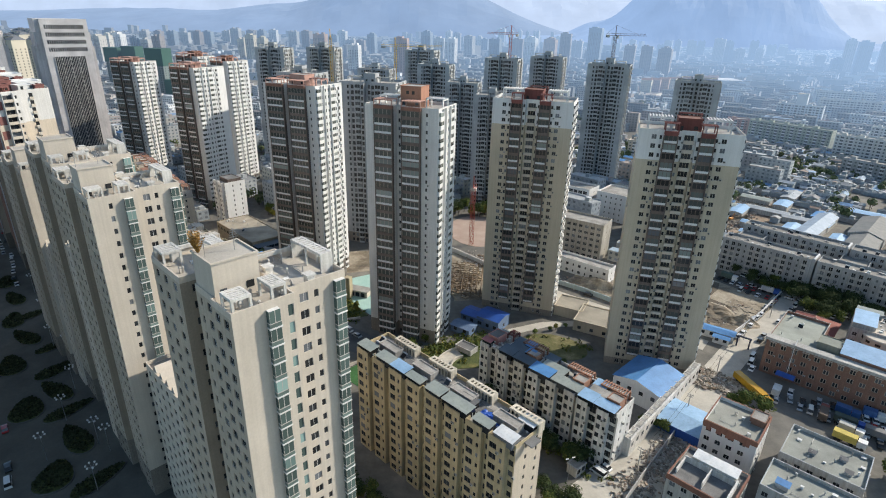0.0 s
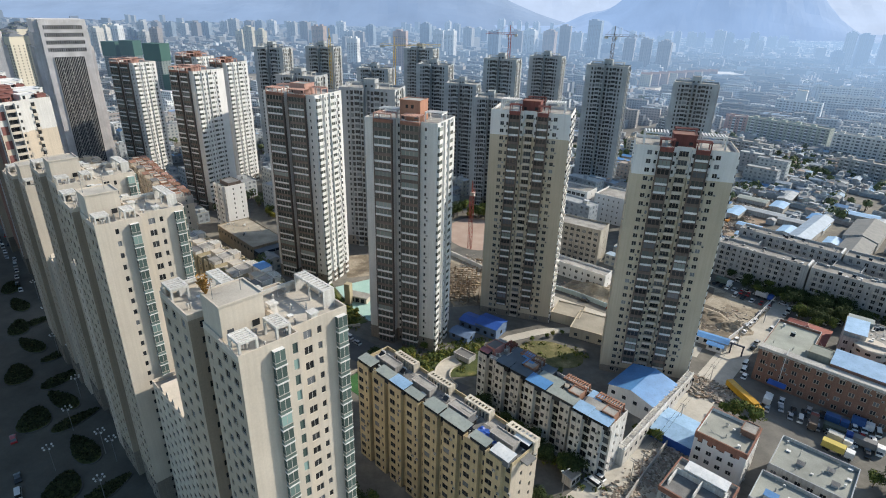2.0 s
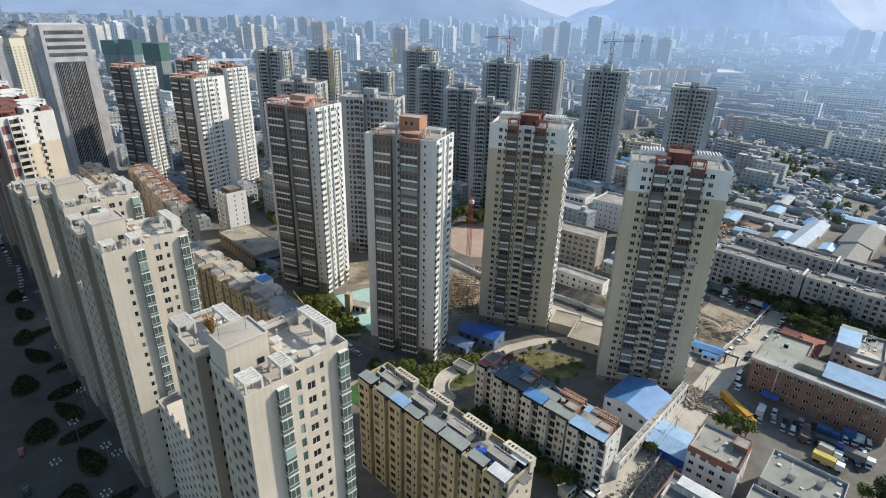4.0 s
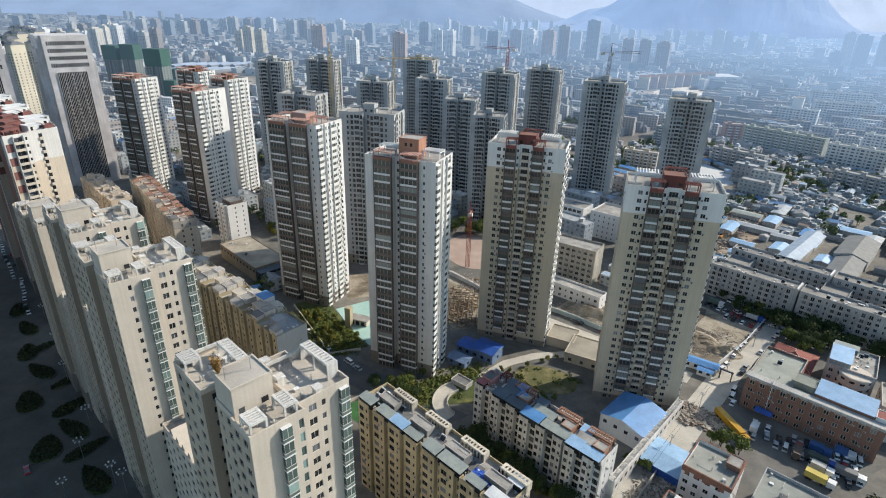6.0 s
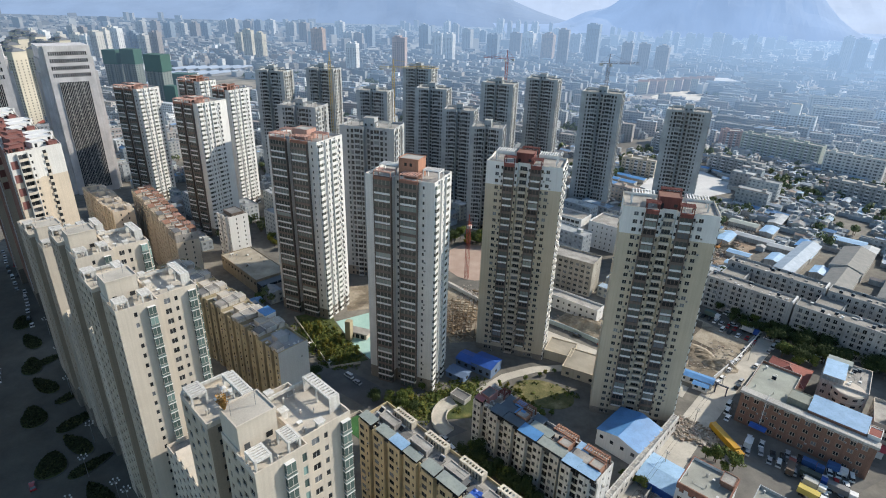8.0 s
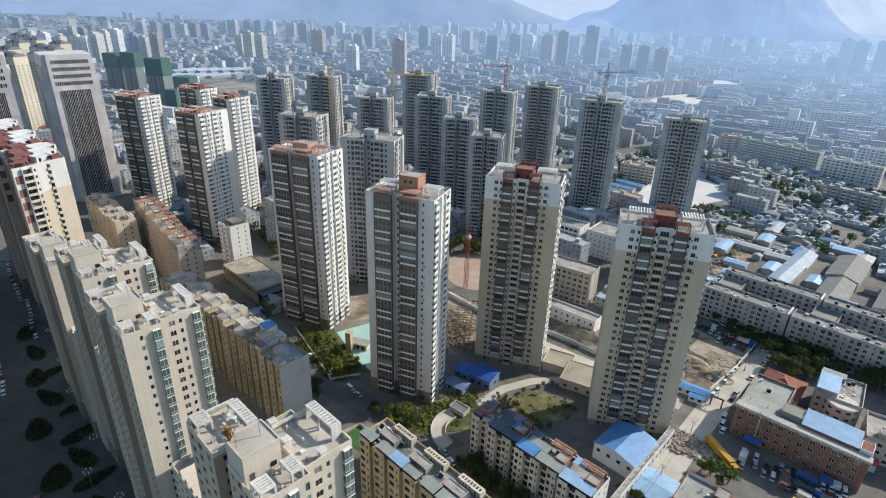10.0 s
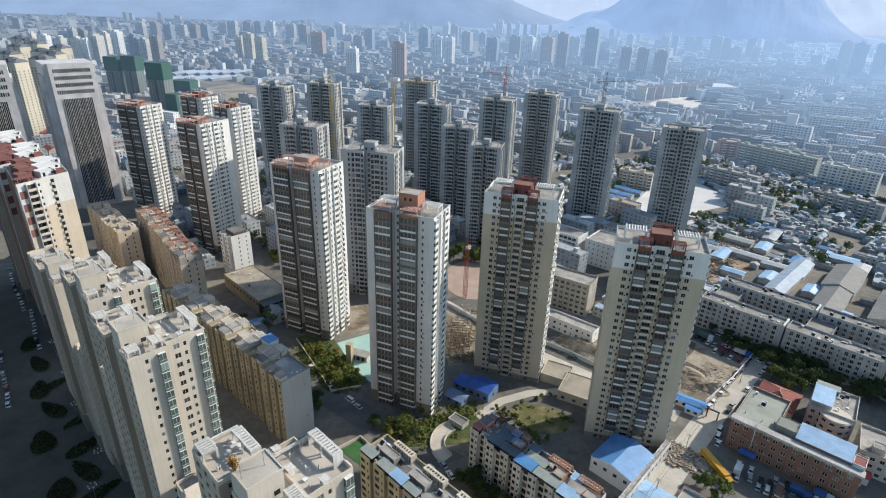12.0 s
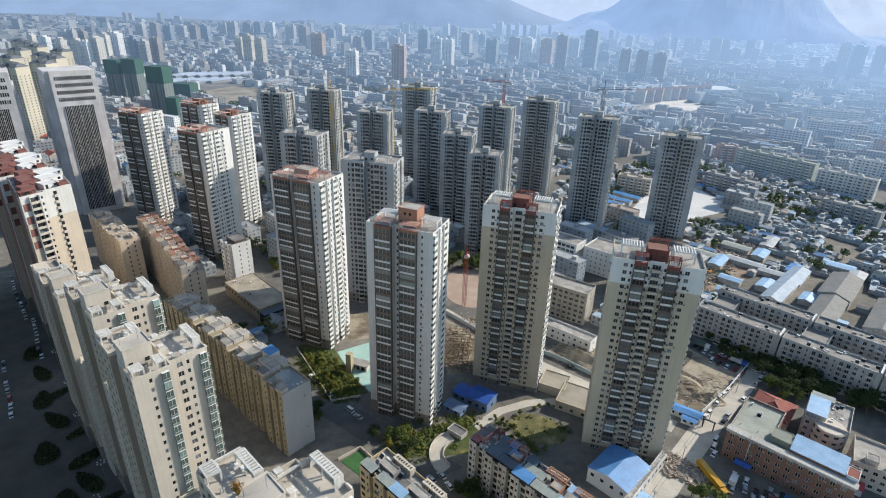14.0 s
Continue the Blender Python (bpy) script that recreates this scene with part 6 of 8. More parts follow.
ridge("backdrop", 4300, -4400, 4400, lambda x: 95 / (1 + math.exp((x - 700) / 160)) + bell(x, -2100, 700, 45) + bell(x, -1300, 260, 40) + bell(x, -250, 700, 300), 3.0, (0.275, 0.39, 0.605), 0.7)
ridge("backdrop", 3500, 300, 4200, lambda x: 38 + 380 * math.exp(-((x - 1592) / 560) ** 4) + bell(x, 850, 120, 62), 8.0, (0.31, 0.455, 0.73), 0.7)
# no mountain: pale glowing sheet added in place of low sky
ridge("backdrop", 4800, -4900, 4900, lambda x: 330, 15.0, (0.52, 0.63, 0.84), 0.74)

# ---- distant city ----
# cool tint of walls and roofs puts the town's haze into their colours
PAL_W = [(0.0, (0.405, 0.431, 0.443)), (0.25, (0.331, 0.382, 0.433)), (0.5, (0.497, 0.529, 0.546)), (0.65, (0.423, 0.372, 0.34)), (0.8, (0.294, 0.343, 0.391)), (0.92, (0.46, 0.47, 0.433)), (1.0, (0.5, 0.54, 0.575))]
PAL_R = [(0.0, (0.33, 0.35, 0.365)), (0.3, (0.43, 0.45, 0.46)), (0.5, (0.26, 0.275, 0.29)), (0.6, (0.34, 0.25, 0.2)), (0.66, (0.46, 0.475, 0.47)), (0.88, (0.54, 0.565, 0.585)), (1.0, (0.64, 0.67, 0.7))]
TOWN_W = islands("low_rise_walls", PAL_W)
TOWN_R = islands("low_rise_roofs", PAL_R)
TOWN_B = islands("low_rise_sheet_roofs", [(0, (0.2, 0.36, 0.6)), (0.4, (0.34, 0.48, 0.64)), (0.7, (0.43, 0.48, 0.54)), (1, (0.3, 0.42, 0.55))])
# panes kept pale blue to imitate haze over the town
TOWN_G = islands("low_rise_windows", [(0, (0.14, 0.16, 0.18)), (0.6, (0.22, 0.25, 0.29)), (1, (0.36, 0.4, 0.46))], rough=0.2)


def far_tower(x, y, w, h, mats, label, deg, cols=6, d=None, hip=False, crown=0):
    """A distant tower: two wings before a set-back core, columns of windows and a stepped or a dark hipped roof."""
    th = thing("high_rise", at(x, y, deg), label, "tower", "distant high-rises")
    d = d or min(20, w * 0.7)
    ring = [(-w / 2, -0.5), (-w * 0.47, -0.5), (-w * 0.47, 0), (-w * 0.13, 0), (-w * 0.13, -0.5), (-w * 0.1, -0.5), (-w * 0.1, 1.8), (w * 0.1, 1.8), (w * 0.1, -0.5), (w * 0.13, -0.5), (w * 0.13, 0), (w * 0.47, 0), (w * 0.47, -0.5), (w / 2, -0.5), (w / 2, d), (-w / 2, d)]
    n = len(ring)
    b = Batch()
    b.v = [(px, py, z) for z in (0, h) for px, py in ring]
    b.f = [(q, (q + 1) % n, n + (q + 1) % n, n + q) for q in range(n)] + [tuple(range(n, 2 * n))]
    b.m = [0] * (n + 1)
    part("wall", b, mats[:1], th)
    if crown % 4:
        c = Batch()
        c.box(-w * 0.12, w * 0.12, 1.9, d - 1.2, h + 0.01, h + (0, 3, 6, 4)[crown % 4], 0, bottom=False)
        part("core", c, mats[:1], th)
    t = Batch()
    if hip:
        for u in (-0.3, 0.3):
            t = Batch()
            x0, x1 = (u - 0.19) * w, (u + 0.19) * w
            e = 0.7
            k = len(t.v)
            t.v += [(x0 - e, -e, h + 0.02), (x1 + e, -e, h + 0.02), (x1 + e, d + e, h + 0.02), (x0 - e, d + e, h + 0.02), (x0 + 2, d * 0.3, h + 3.2), (x1 - 2, d * 0.3, h + 3.2), (x1 - 2, d * 0.7, h + 3.2), (x0 + 2, d * 0.7, h + 3.2)]
            t.f += [tuple(k + q for q in f) for f in ((0, 1, 5, 4), (1, 2, 6, 5), (2, 3, 7, 6), (3, 0, 4, 7), (4, 5, 6, 7))]
            t.m += [0] * 5
            part("tiled_roof", t, [HIP_GREY], th, "dark grey hipped roof")
        t = Batch()
        t.box(-w * 0.13, w * 0.13, d * 0.3, d * 0.7, h, h + 3.6, 1, bottom=False)
        lantern = part("roof_house", t, [HIP_GREY, mats[0]], th)
        t = Batch()
        t.gable(-w * 0.17, w * 0.17, d * 0.22, d * 0.78, h + 3.62, h + 5.2, 0)
        part("gable_roof", t, [HIP_GREY], lantern, "dark grey gabled roof")
    else:
        t.box(-w * 0.36, -w * 0.16, d * 0.3, d * 0.7, h + 0.01, h + 3.2, 0, bottom=False)
        part("roof_house", t, mats[:1], th)
        if crown % 2 == 0:
            t = Batch()
            t.box(w * 0.16, w * 0.36, d * 0.25, d * 0.7, h + 0.01, h + 4.2, 0, bottom=False)
            part("roof_house", t, mats[:1], th)
    g = Batch()
    fl = int((h - 7) / 3.1)
    for k in range(cols):
        c = -w / 2 + w * (k + 0.5) / cols
        y0 = 1.74 if abs(c) < w * 0.1 else -0.06
        hw = w / cols * (0.36 if k % 2 else 0.22)
        for f in range(1, fl):
            z = f * 3.1
            g.quad([(c - hw, y0, z), (c + hw, y0, z), (c + hw, y0, z + 1.9), (c - hw, y0, z + 1.9)])
    for k in range(3):
        c = d * (k + 0.5) / 3
        for f in range(1, fl):
            z = f * 3.1
            g.quad([(w / 2 + 0.06, c - 0.8, z), (w / 2 + 0.06, c + 0.8, z), (w / 2 + 0.06, c + 0.8, z + 1.6), (w / 2 + 0.06, c - 0.8, z + 1.6)])
    tagged(part("window", g, mats[1:2], th), kind="stuff")
    OCCUPIED.append((x, y + d / 2, w * 0.7 + 6))
    return th


COLS = {"pale grey": (0.44, 0.44, 0.44), "white": (0.68, 0.68, 0.68), "cream": (0.52, 0.475, 0.385), "brown": (0.42, 0.3, 0.23), "pinkish": (0.46, 0.35, 0.33), "blue-grey": (0.25, 0.31, 0.38),
        "brown-grey": (0.29, 0.265, 0.26), "pale cream": (0.6, 0.57, 0.52)}
FAR = {}
HIP_GREY = haze_paint("dark_grey_roof_tile", (0.13, 0.14, 0.16))
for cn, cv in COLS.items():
    FAR[cn] = [haze_paint("distant_" + cn.replace(" ", "_").replace("-", "_"), cv), haze_paint("distant_window", tuple(0.06 + 0.2 * v for v in cv), 0.3)]


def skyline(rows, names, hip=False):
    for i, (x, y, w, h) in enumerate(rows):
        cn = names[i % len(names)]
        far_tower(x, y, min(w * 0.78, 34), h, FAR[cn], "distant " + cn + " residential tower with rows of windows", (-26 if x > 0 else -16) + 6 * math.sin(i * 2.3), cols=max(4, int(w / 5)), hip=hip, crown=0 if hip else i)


# yellow-cream towers with dark hipped roofs behind the offices
skyline([(-480, 647, 30, 88), (-482, 700, 30, 86), (-553, 744, 30, 86), (-533, 779, 30, 86), (-605, 837, 30, 86), (-548, 840, 30, 86), (-658, 937, 30, 86), (-694, 970, 30, 86), (-615, 890, 30, 86), (-505, 756, 30, 86)], ["cream"], hip=True)
HOUSE_ROWS = ((-512, 736, 24, 30), (-498, 671, 26, 40), (-437, 603, 24, 36), (-412, 585, 20, -40), (-455, 597, 26, 36), (-470, 640, 24, 36))
for x, y, L, deg in HOUSE_ROWS:
    hall("red_roof_house", at(x - 10, y, deg), L, 11, 9, "cream house with a red tiled roof below office towers", CREAM, TILE_R, 2.6, category="house")
# field of long low sheds, bare ground before it
SHED_F = haze_paint("pale_blue_shed_sheet", (0.4, 0.47, 0.58))
SHED_W = haze_paint("grey_shed_wall", (0.3, 0.31, 0.32))
for k in range(14):
    x, y = -590 + 22 * (k % 7) + 11 * (k // 7), 1110 + 26 * (k % 7) // 3 + 105 * (k // 7)
    hall("long_shed", at(x, y, 62), 84, 13, 4, "long low shed with a pale blue sheet roof", SHED_W, SHED_F, 1.8)
for x, y, L, deg in ((-470, 950, 60, 62), (-492, 985, 60, 62), (-520, 1010, 60, 62), (-500, 1060, 50, 62), (-343, 709, 26, -40), (-255, 600, 24, -30)):
    hall("long_shed", at(x, y, deg), L, 13, 4.5, "long low shed with a pale blue sheet roof", SHED_W, SHED_F, 1.6)
flat("ground", [(-445, 1060), (-396, 1162), (-330, 1100), (-300, 950), (-388, 936)], 0.12, haze_paint("bare_tan_field", lambda nt: ramp(nt, tex(nt, 0.03, 6), [(0.35, (0.2, 0.17, 0.12)), (0.6, (0.36, 0.31, 0.23))])), "bare tan field beside the long sheds", "ground")
OCCUPIED += [(-560, 1150, 60), (-480, 1150, 60), (-520, 1230, 60), (-440, 1240, 50), (-490, 1000, 50), (-400, 1090, 50), (-350, 1010, 60)]
# white-cream stand of towers beyond the nets, greyer ones behind
skyline([(-998, 1445, 21, 60), (-945, 1411, 26, 59), (-873, 1353, 27, 58), (-826, 1340, 30, 60), (-806, 1337, 24, 58), (-791, 1349, 35, 66), (-822, 1446, 26, 64), (-823, 1497, 33, 66), (-859, 1540, 24, 66)], ["pale cream", "white", "pale cream"])
skyline([(-1036, 1668, 26, 60), (-994, 1648, 26, 58), (-775, 1485, 29, 58), (-689, 1367, 25, 60), (-655, 1354, 28, 68), (-720, 1400, 26, 58), (-1094, 2170, 39, 51), (-1074, 2237, 40, 52), (-930, 2030, 40, 58), (-949, 2178, 48, 51), (-838, 2020, 37, 58), (-823, 2074, 41, 59), (-853, 2340, 42, 55)], ["pale grey", "brown-grey", "blue-grey"])
skyline([(-539, 1580, 26, 57), (-486, 1491, 30, 71), (-444, 1445, 29, 65)], ["cream"])
skyline([(-331, 1586, 44, 74), (-84, 1183, 34, 82), (298, 1648, 46, 73)], ["brown", "pinkish", "brown"])
skyline([(-754, 2154, 47, 69), (-753, 2324, 41, 59), (-717, 2340, 42, 59), (-691, 2415, 43, 61), (-552, 2185, 48, 63), (-459, 1986, 40, 71), (-406, 2193, 40, 52), (-393, 2305, 50, 66), (-301, 1920, 41, 49), (-264, 1894, 35, 49), (-235, 1942, 35, 66), (-143, 2195, 32, 45)], ["pale grey", "brown-grey", "blue-grey", "white"])
skyline([(-188, 1240, 30, 64), (-157, 2010, 44, 45), (-51, 1787, 39, 80), (-10, 1622, 36, 70), (19, 1577, 38, 71), (82, 1890, 39, 70), (55, 2493, 27, 63), (29, 2610, 24, 70)], ["white", "pale grey", "blue-grey", "white"])
skyline([(139, 1590, 39, 72), (225, 1782, 47, 68), (240, 1632, 44, 75), (319, 1539, 35, 91), (435, 1910, 42, 63), (393, 1534, 43, 106), (482, 1719, 45, 38)], ["blue-grey", "brown-grey", "white", "brown-grey", "pale grey", "blue-grey", "blue-grey"])
skyline([(459, 1443, 33, 69), (488, 1404, 34, 70), (517, 1366, 38, 66)], ["brown-grey"])
skyline([(22, 2436, 31, 70), (60, 2339, 25, 67), (131, 2167, 32, 59), (151, 2129, 31, 55), (249, 2529, 37, 85), (292, 2547, 23, 77), (331, 2563, 24, 78), (357, 2513, 19, 76), (387, 2467, 32, 79), (460, 2496, 18, 76), (442, 2279, 37, 62), (717, 2483, 23, 68), (748, 2494, 18, 64), (734, 2287, 30, 59)], ["white", "pale grey", "white", "blue-grey"])
skyline([(822, 2224, 33, 46), (815, 2138, 32, 63), (838, 2106, 27, 65), (904, 2142, 40, 65), (945, 2155, 32, 64), (895, 1909, 43, 79), (932, 1919, 36, 70), (942, 1859, 35, 52), (1028, 1946, 33, 74), (1015, 1879, 28, 53)], ["blue-grey", "pale grey"])
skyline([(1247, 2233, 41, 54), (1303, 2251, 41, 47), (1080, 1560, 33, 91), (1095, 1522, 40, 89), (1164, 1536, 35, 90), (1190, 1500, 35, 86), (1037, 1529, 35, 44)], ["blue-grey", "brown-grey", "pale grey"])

# towers wrapped in green building net
NET = haze_paint("green_building_net", (0.035, 0.1, 0.078))
SHELL = [haze_paint("raw_tower_shell", (0.17, 0.2, 0.195)), haze_paint("shell_opening", (0.06, 0.075, 0.07))]
for x, y, w, h, drop in ((-530, 940, 25, 61, 17), (-496, 930, 24, 64, 18), (-397, 807, 26, 69, 18), (-423, 940, 34, 27, 22), (-372, 790, 16, 30, 22)):
    th = far_tower(x, y, w, h, SHELL, "grey tower shell with green building net round its top", -14, 6)
    b = Batch()
    d = min(20, w * 0.7)
    b.box(-w / 2 - 0.8, w / 2 + 0.8, -0.8, d + 0.8, h - drop, h + 4.5)
    part("building_net", b, [NET], th, "green building net")

# pale open lots and red-roofed rows
PALE_LOT = layered("pale_concrete_lot", [(0.3, (0.52, 0.52, 0.52)), (0.7, (0.68, 0.68, 0.67))], 0.05, 0.5, bumpy=0.1, speck=0.14)
flat("pavement", [(164, 451), (200, 446), (234, 463), (267, 480), (280, 511), (271, 550), (216, 534), (176, 474)], 0.1, PALE_LOT, "wide pale concrete lot among low houses", "lot")
flat("pavement", [(360, 1015), (383, 938), (519, 1072), (492, 1169)], 0.1, PALE_LOT, "wide white paved square before distant blocks", "square")
for x, y, w in ((150, 478, 14), (158, 490, 16), (170, 498, 14), (181, 510, 16), (160, 508, 12), (172, 520, 14), (262, 556, 16)):
    hall("small_shed", at(x, y, -40), w, 8, 3.6, "low shed with bright blue sheet roof beside the pale lot", CONC_L, BLUE, 0.9)
OCCUPIED += [(205, 475, 32), (235, 505, 40), (440, 1050, 80), (185, 460, 18), (255, 525, 28), (165, 496, 20)]
FAR_GLASS = haze_paint("distant_block_window", (0.07, 0.08, 0.09), 0.3)
WIN_F = hole(1.5, 0.9, 1.5, mats=[FAR_GLASS, FAR["pale grey"][0], FAR["pale grey"][0]])
BAL_F = outer("balcony", 3.0, balcony_batch(3.0, 1.0, FH, posts=3), [FAR_GLASS, FAR["pale grey"][0], FAR["white"][0], FAR["white"][0]])
FAR_TILE = haze_paint("distant_roof_tile", (0.33, 0.2, 0.15))
for k in range(9):
    th, z = building("apartment_block", at(375 + 21 * k, 1085 + 12 * k, -30 + 3 * (k % 2)), rect(19, 14), 7, [[(2.5 + 3.6 * q, WIN_F) for q in range(5)], [(4, WIN_F), (10, WIN_F)]], (FAR["cream"][0], FAR["pinkish"][0], FAR["brown"][0])[k % 3], "seven-storey block with a red hipped roof", "apartment block", "red-roofed row", fh=3.0, bulk=True)
    b = Batch()
    b.gable(-0.3, 19.3, -0.3, 14.3, z + 1.12, z + 4.5, 0)
    part("tiled_roof", b, [FAR_TILE], th)

MINT = haze_paint("pale_green_paint", (0.4, 0.43, 0.375))
COOL = haze_paint("cool_white_paint", (0.6, 0.63, 0.66))
WHITE_F, CONC_F, PINK_F, SAND_F = haze_paint("distant_white_paint", (0.6, 0.6, 0.59)), haze_paint("distant_concrete", (0.36, 0.37, 0.38)), haze_paint("distant_pink_paint", (0.46, 0.31, 0.28)), haze_paint("distant_sand_paint", (0.5, 0.44, 0.36))
ROOF_F = haze_paint("distant_roof_screed", (0.34, 0.33, 0.31))
# long blocks that stand out of the low town
for x, y, L, d, deg, fl, wl_, lab in ((352, 640, 84, 12, -52, 7, MINT, "long pale green and cream block of flats"), (441, 745, 52, 16, -39, 9, COOL, "white clinic-like block with a taller core"), (530, 797, 74, 13, -24, 9, WHITE_F, "long white block of flats"),
                                      (396, 557, 52, 12, -46, 7, WHITE_F, "white block of flats with enclosed balconies"), (352, 478, 46, 12, -52, 5, CONC_F, "grey block of flats with flat roof"), (279, 557, 50, 12, -48, 5, CONC_F, "grey long block with few windows"),
                                      (341, 662, 22, 14, -13, 6, PINK_F, "pinkish block with flat roof"), (182, 536, 32, 12, -30, 5, SAND_F, "cream block behind a grey tower"),
                                      (470, 610, 60, 12, -46, 7, WHITE_F, "white block of flats with enclosed balconies"), (430, 500, 48, 12, -50, 6, CONC_F, "pale grey block of flats"),
                                      (560, 690, 60, 13, -40, 8, PINK_F, "pinkish block of flats with flat roof"), (250, 640, 44, 12, -46, 6, CONC_F, "pale grey block of flats"), (590, 900, 80, 14, -20, 9, WHITE_F, "long white block of flats")):
    n = int(L / 4)
    th, z = building("apartment_block", at(x, y, deg), rect(L, d), fl, [[(2 + 4 * q, BAL_F if q % 2 else WIN_F) for q in range(n)], [(4, WIN_F), (8, WIN_F)], [], [(4, WIN_F), (8, WIN_F)]], wl_, lab, "apartment block", fh=3.1, bulk=True, roof=ROOF_F)
    for q in range(int(L / 15)):
        stair_box(th, 4 + 15 * q, 8 + 15 * q, d * 0.4, d * 0.8, z, 2.6, wl_)
    if "core" in lab:
        penthouse(th, 20, 32, 3, 13, z, 14, COOL, door=False)
hall("market_hall", at(496, 1165, 1), 118, 60, 17, "broad white market hall with flat roof", FAR["white"][0], FAR["white"][0], category="hall")

# cleared ground behind the slab blocks
flat("ground", [(150, 318), (186, 326), (212, 338), (240, 366), (246, 398), (224, 410), (192, 372), (170, 350)], 0.09, layered("red_brown_debris_ground", [(0.3, (0.13, 0.085, 0.06)), (0.5, (0.28, 0.2, 0.14)), (0.7, (0.42, 0.35, 0.27))], 0.12, 0.8, bumpy=0.8), "cleared ground strewn with brick debris", "ground")
flat("ground", [(133, 304), (150, 290), (166, 300), (158, 316), (142, 318)], 0.08, DIRT, "sandy cleared lot behind the cream tower", "ground")
OCCUPIED += [(170, 332, 10), (190, 342, 12), (208, 356, 13), (224, 376, 14), (234, 396, 12), (150, 304, 13)]

# ---- low-rise town ----
RNG = random.Random(11)
OCCUPIED += [(23, 318, 34), (20, 258, 26), (130, 228, 32), (84, 248, 24), (-42, 232, 26), (-42, 270, 18), (40, 200, 24), (5, 185, 24), (140, 160, 34), (88, 150, 34)]


def town_block(b, x, y, w, d, h, deg, sheet_roof=False, windows=True, pitch=False):
    m = at(x, y, deg)
    b.box(-w / 2, w / 2, -d / 2, d / 2, 0, h, 0, top=2 if sheet_roof else 1, at=m, bottom=False)
    if pitch:
        b.gable(-w / 2 - 0.3, w / 2 + 0.3, -d / 2 - 0.3, d / 2 + 0.3, h + 0.02, h + d * 0.22, 2 if sheet_roof else 1, 0, at=m)
    elif w > 7:
        u = RNG.uniform(-0.3, 0.3) * w
        b.box(u - 1.5, u + 1.5, -1.5, 1.5, h, h + 2.2, 0, top=1, at=m, bottom=False)
        for s in (-1, 1):
            b.box(-w / 2, w / 2, s * (d / 2 - 0.12) - 0.1, s * (d / 2 - 0.12) + 0.1, h, h + 0.7, 0, at=m, bottom=False)
    if windows and h > 5:
        r3 = m.to_3x3()
        for side in (0, 1):
            ln = w if side == 0 else d
            n = max(1, int(ln / 3.2))
            for f in range(int(h / 3)):
                for k in range(n):
                    c, z = -ln / 2 + ln * (k + 0.5) / n, f * 3 + 1.0
                    if side == 0:
                        pts = [(c - 0.8, -d / 2 - 0.05, z), (c + 0.8, -d / 2 - 0.05, z), (c + 0.8, -d / 2 - 0.05, z + 1.4), (c - 0.8, -d / 2 - 0.05, z + 1.4)]
                    else:
                        pts = [(w / 2 + 0.05, c - 0.7, z), (w / 2 + 0.05, c + 0.7, z), (w / 2 + 0.05, c + 0.7, z + 1.4), (w / 2 + 0.05, c - 0.7, z + 1.4)]
                    b.quad([m @ Vector(p) for p in pts], 3)


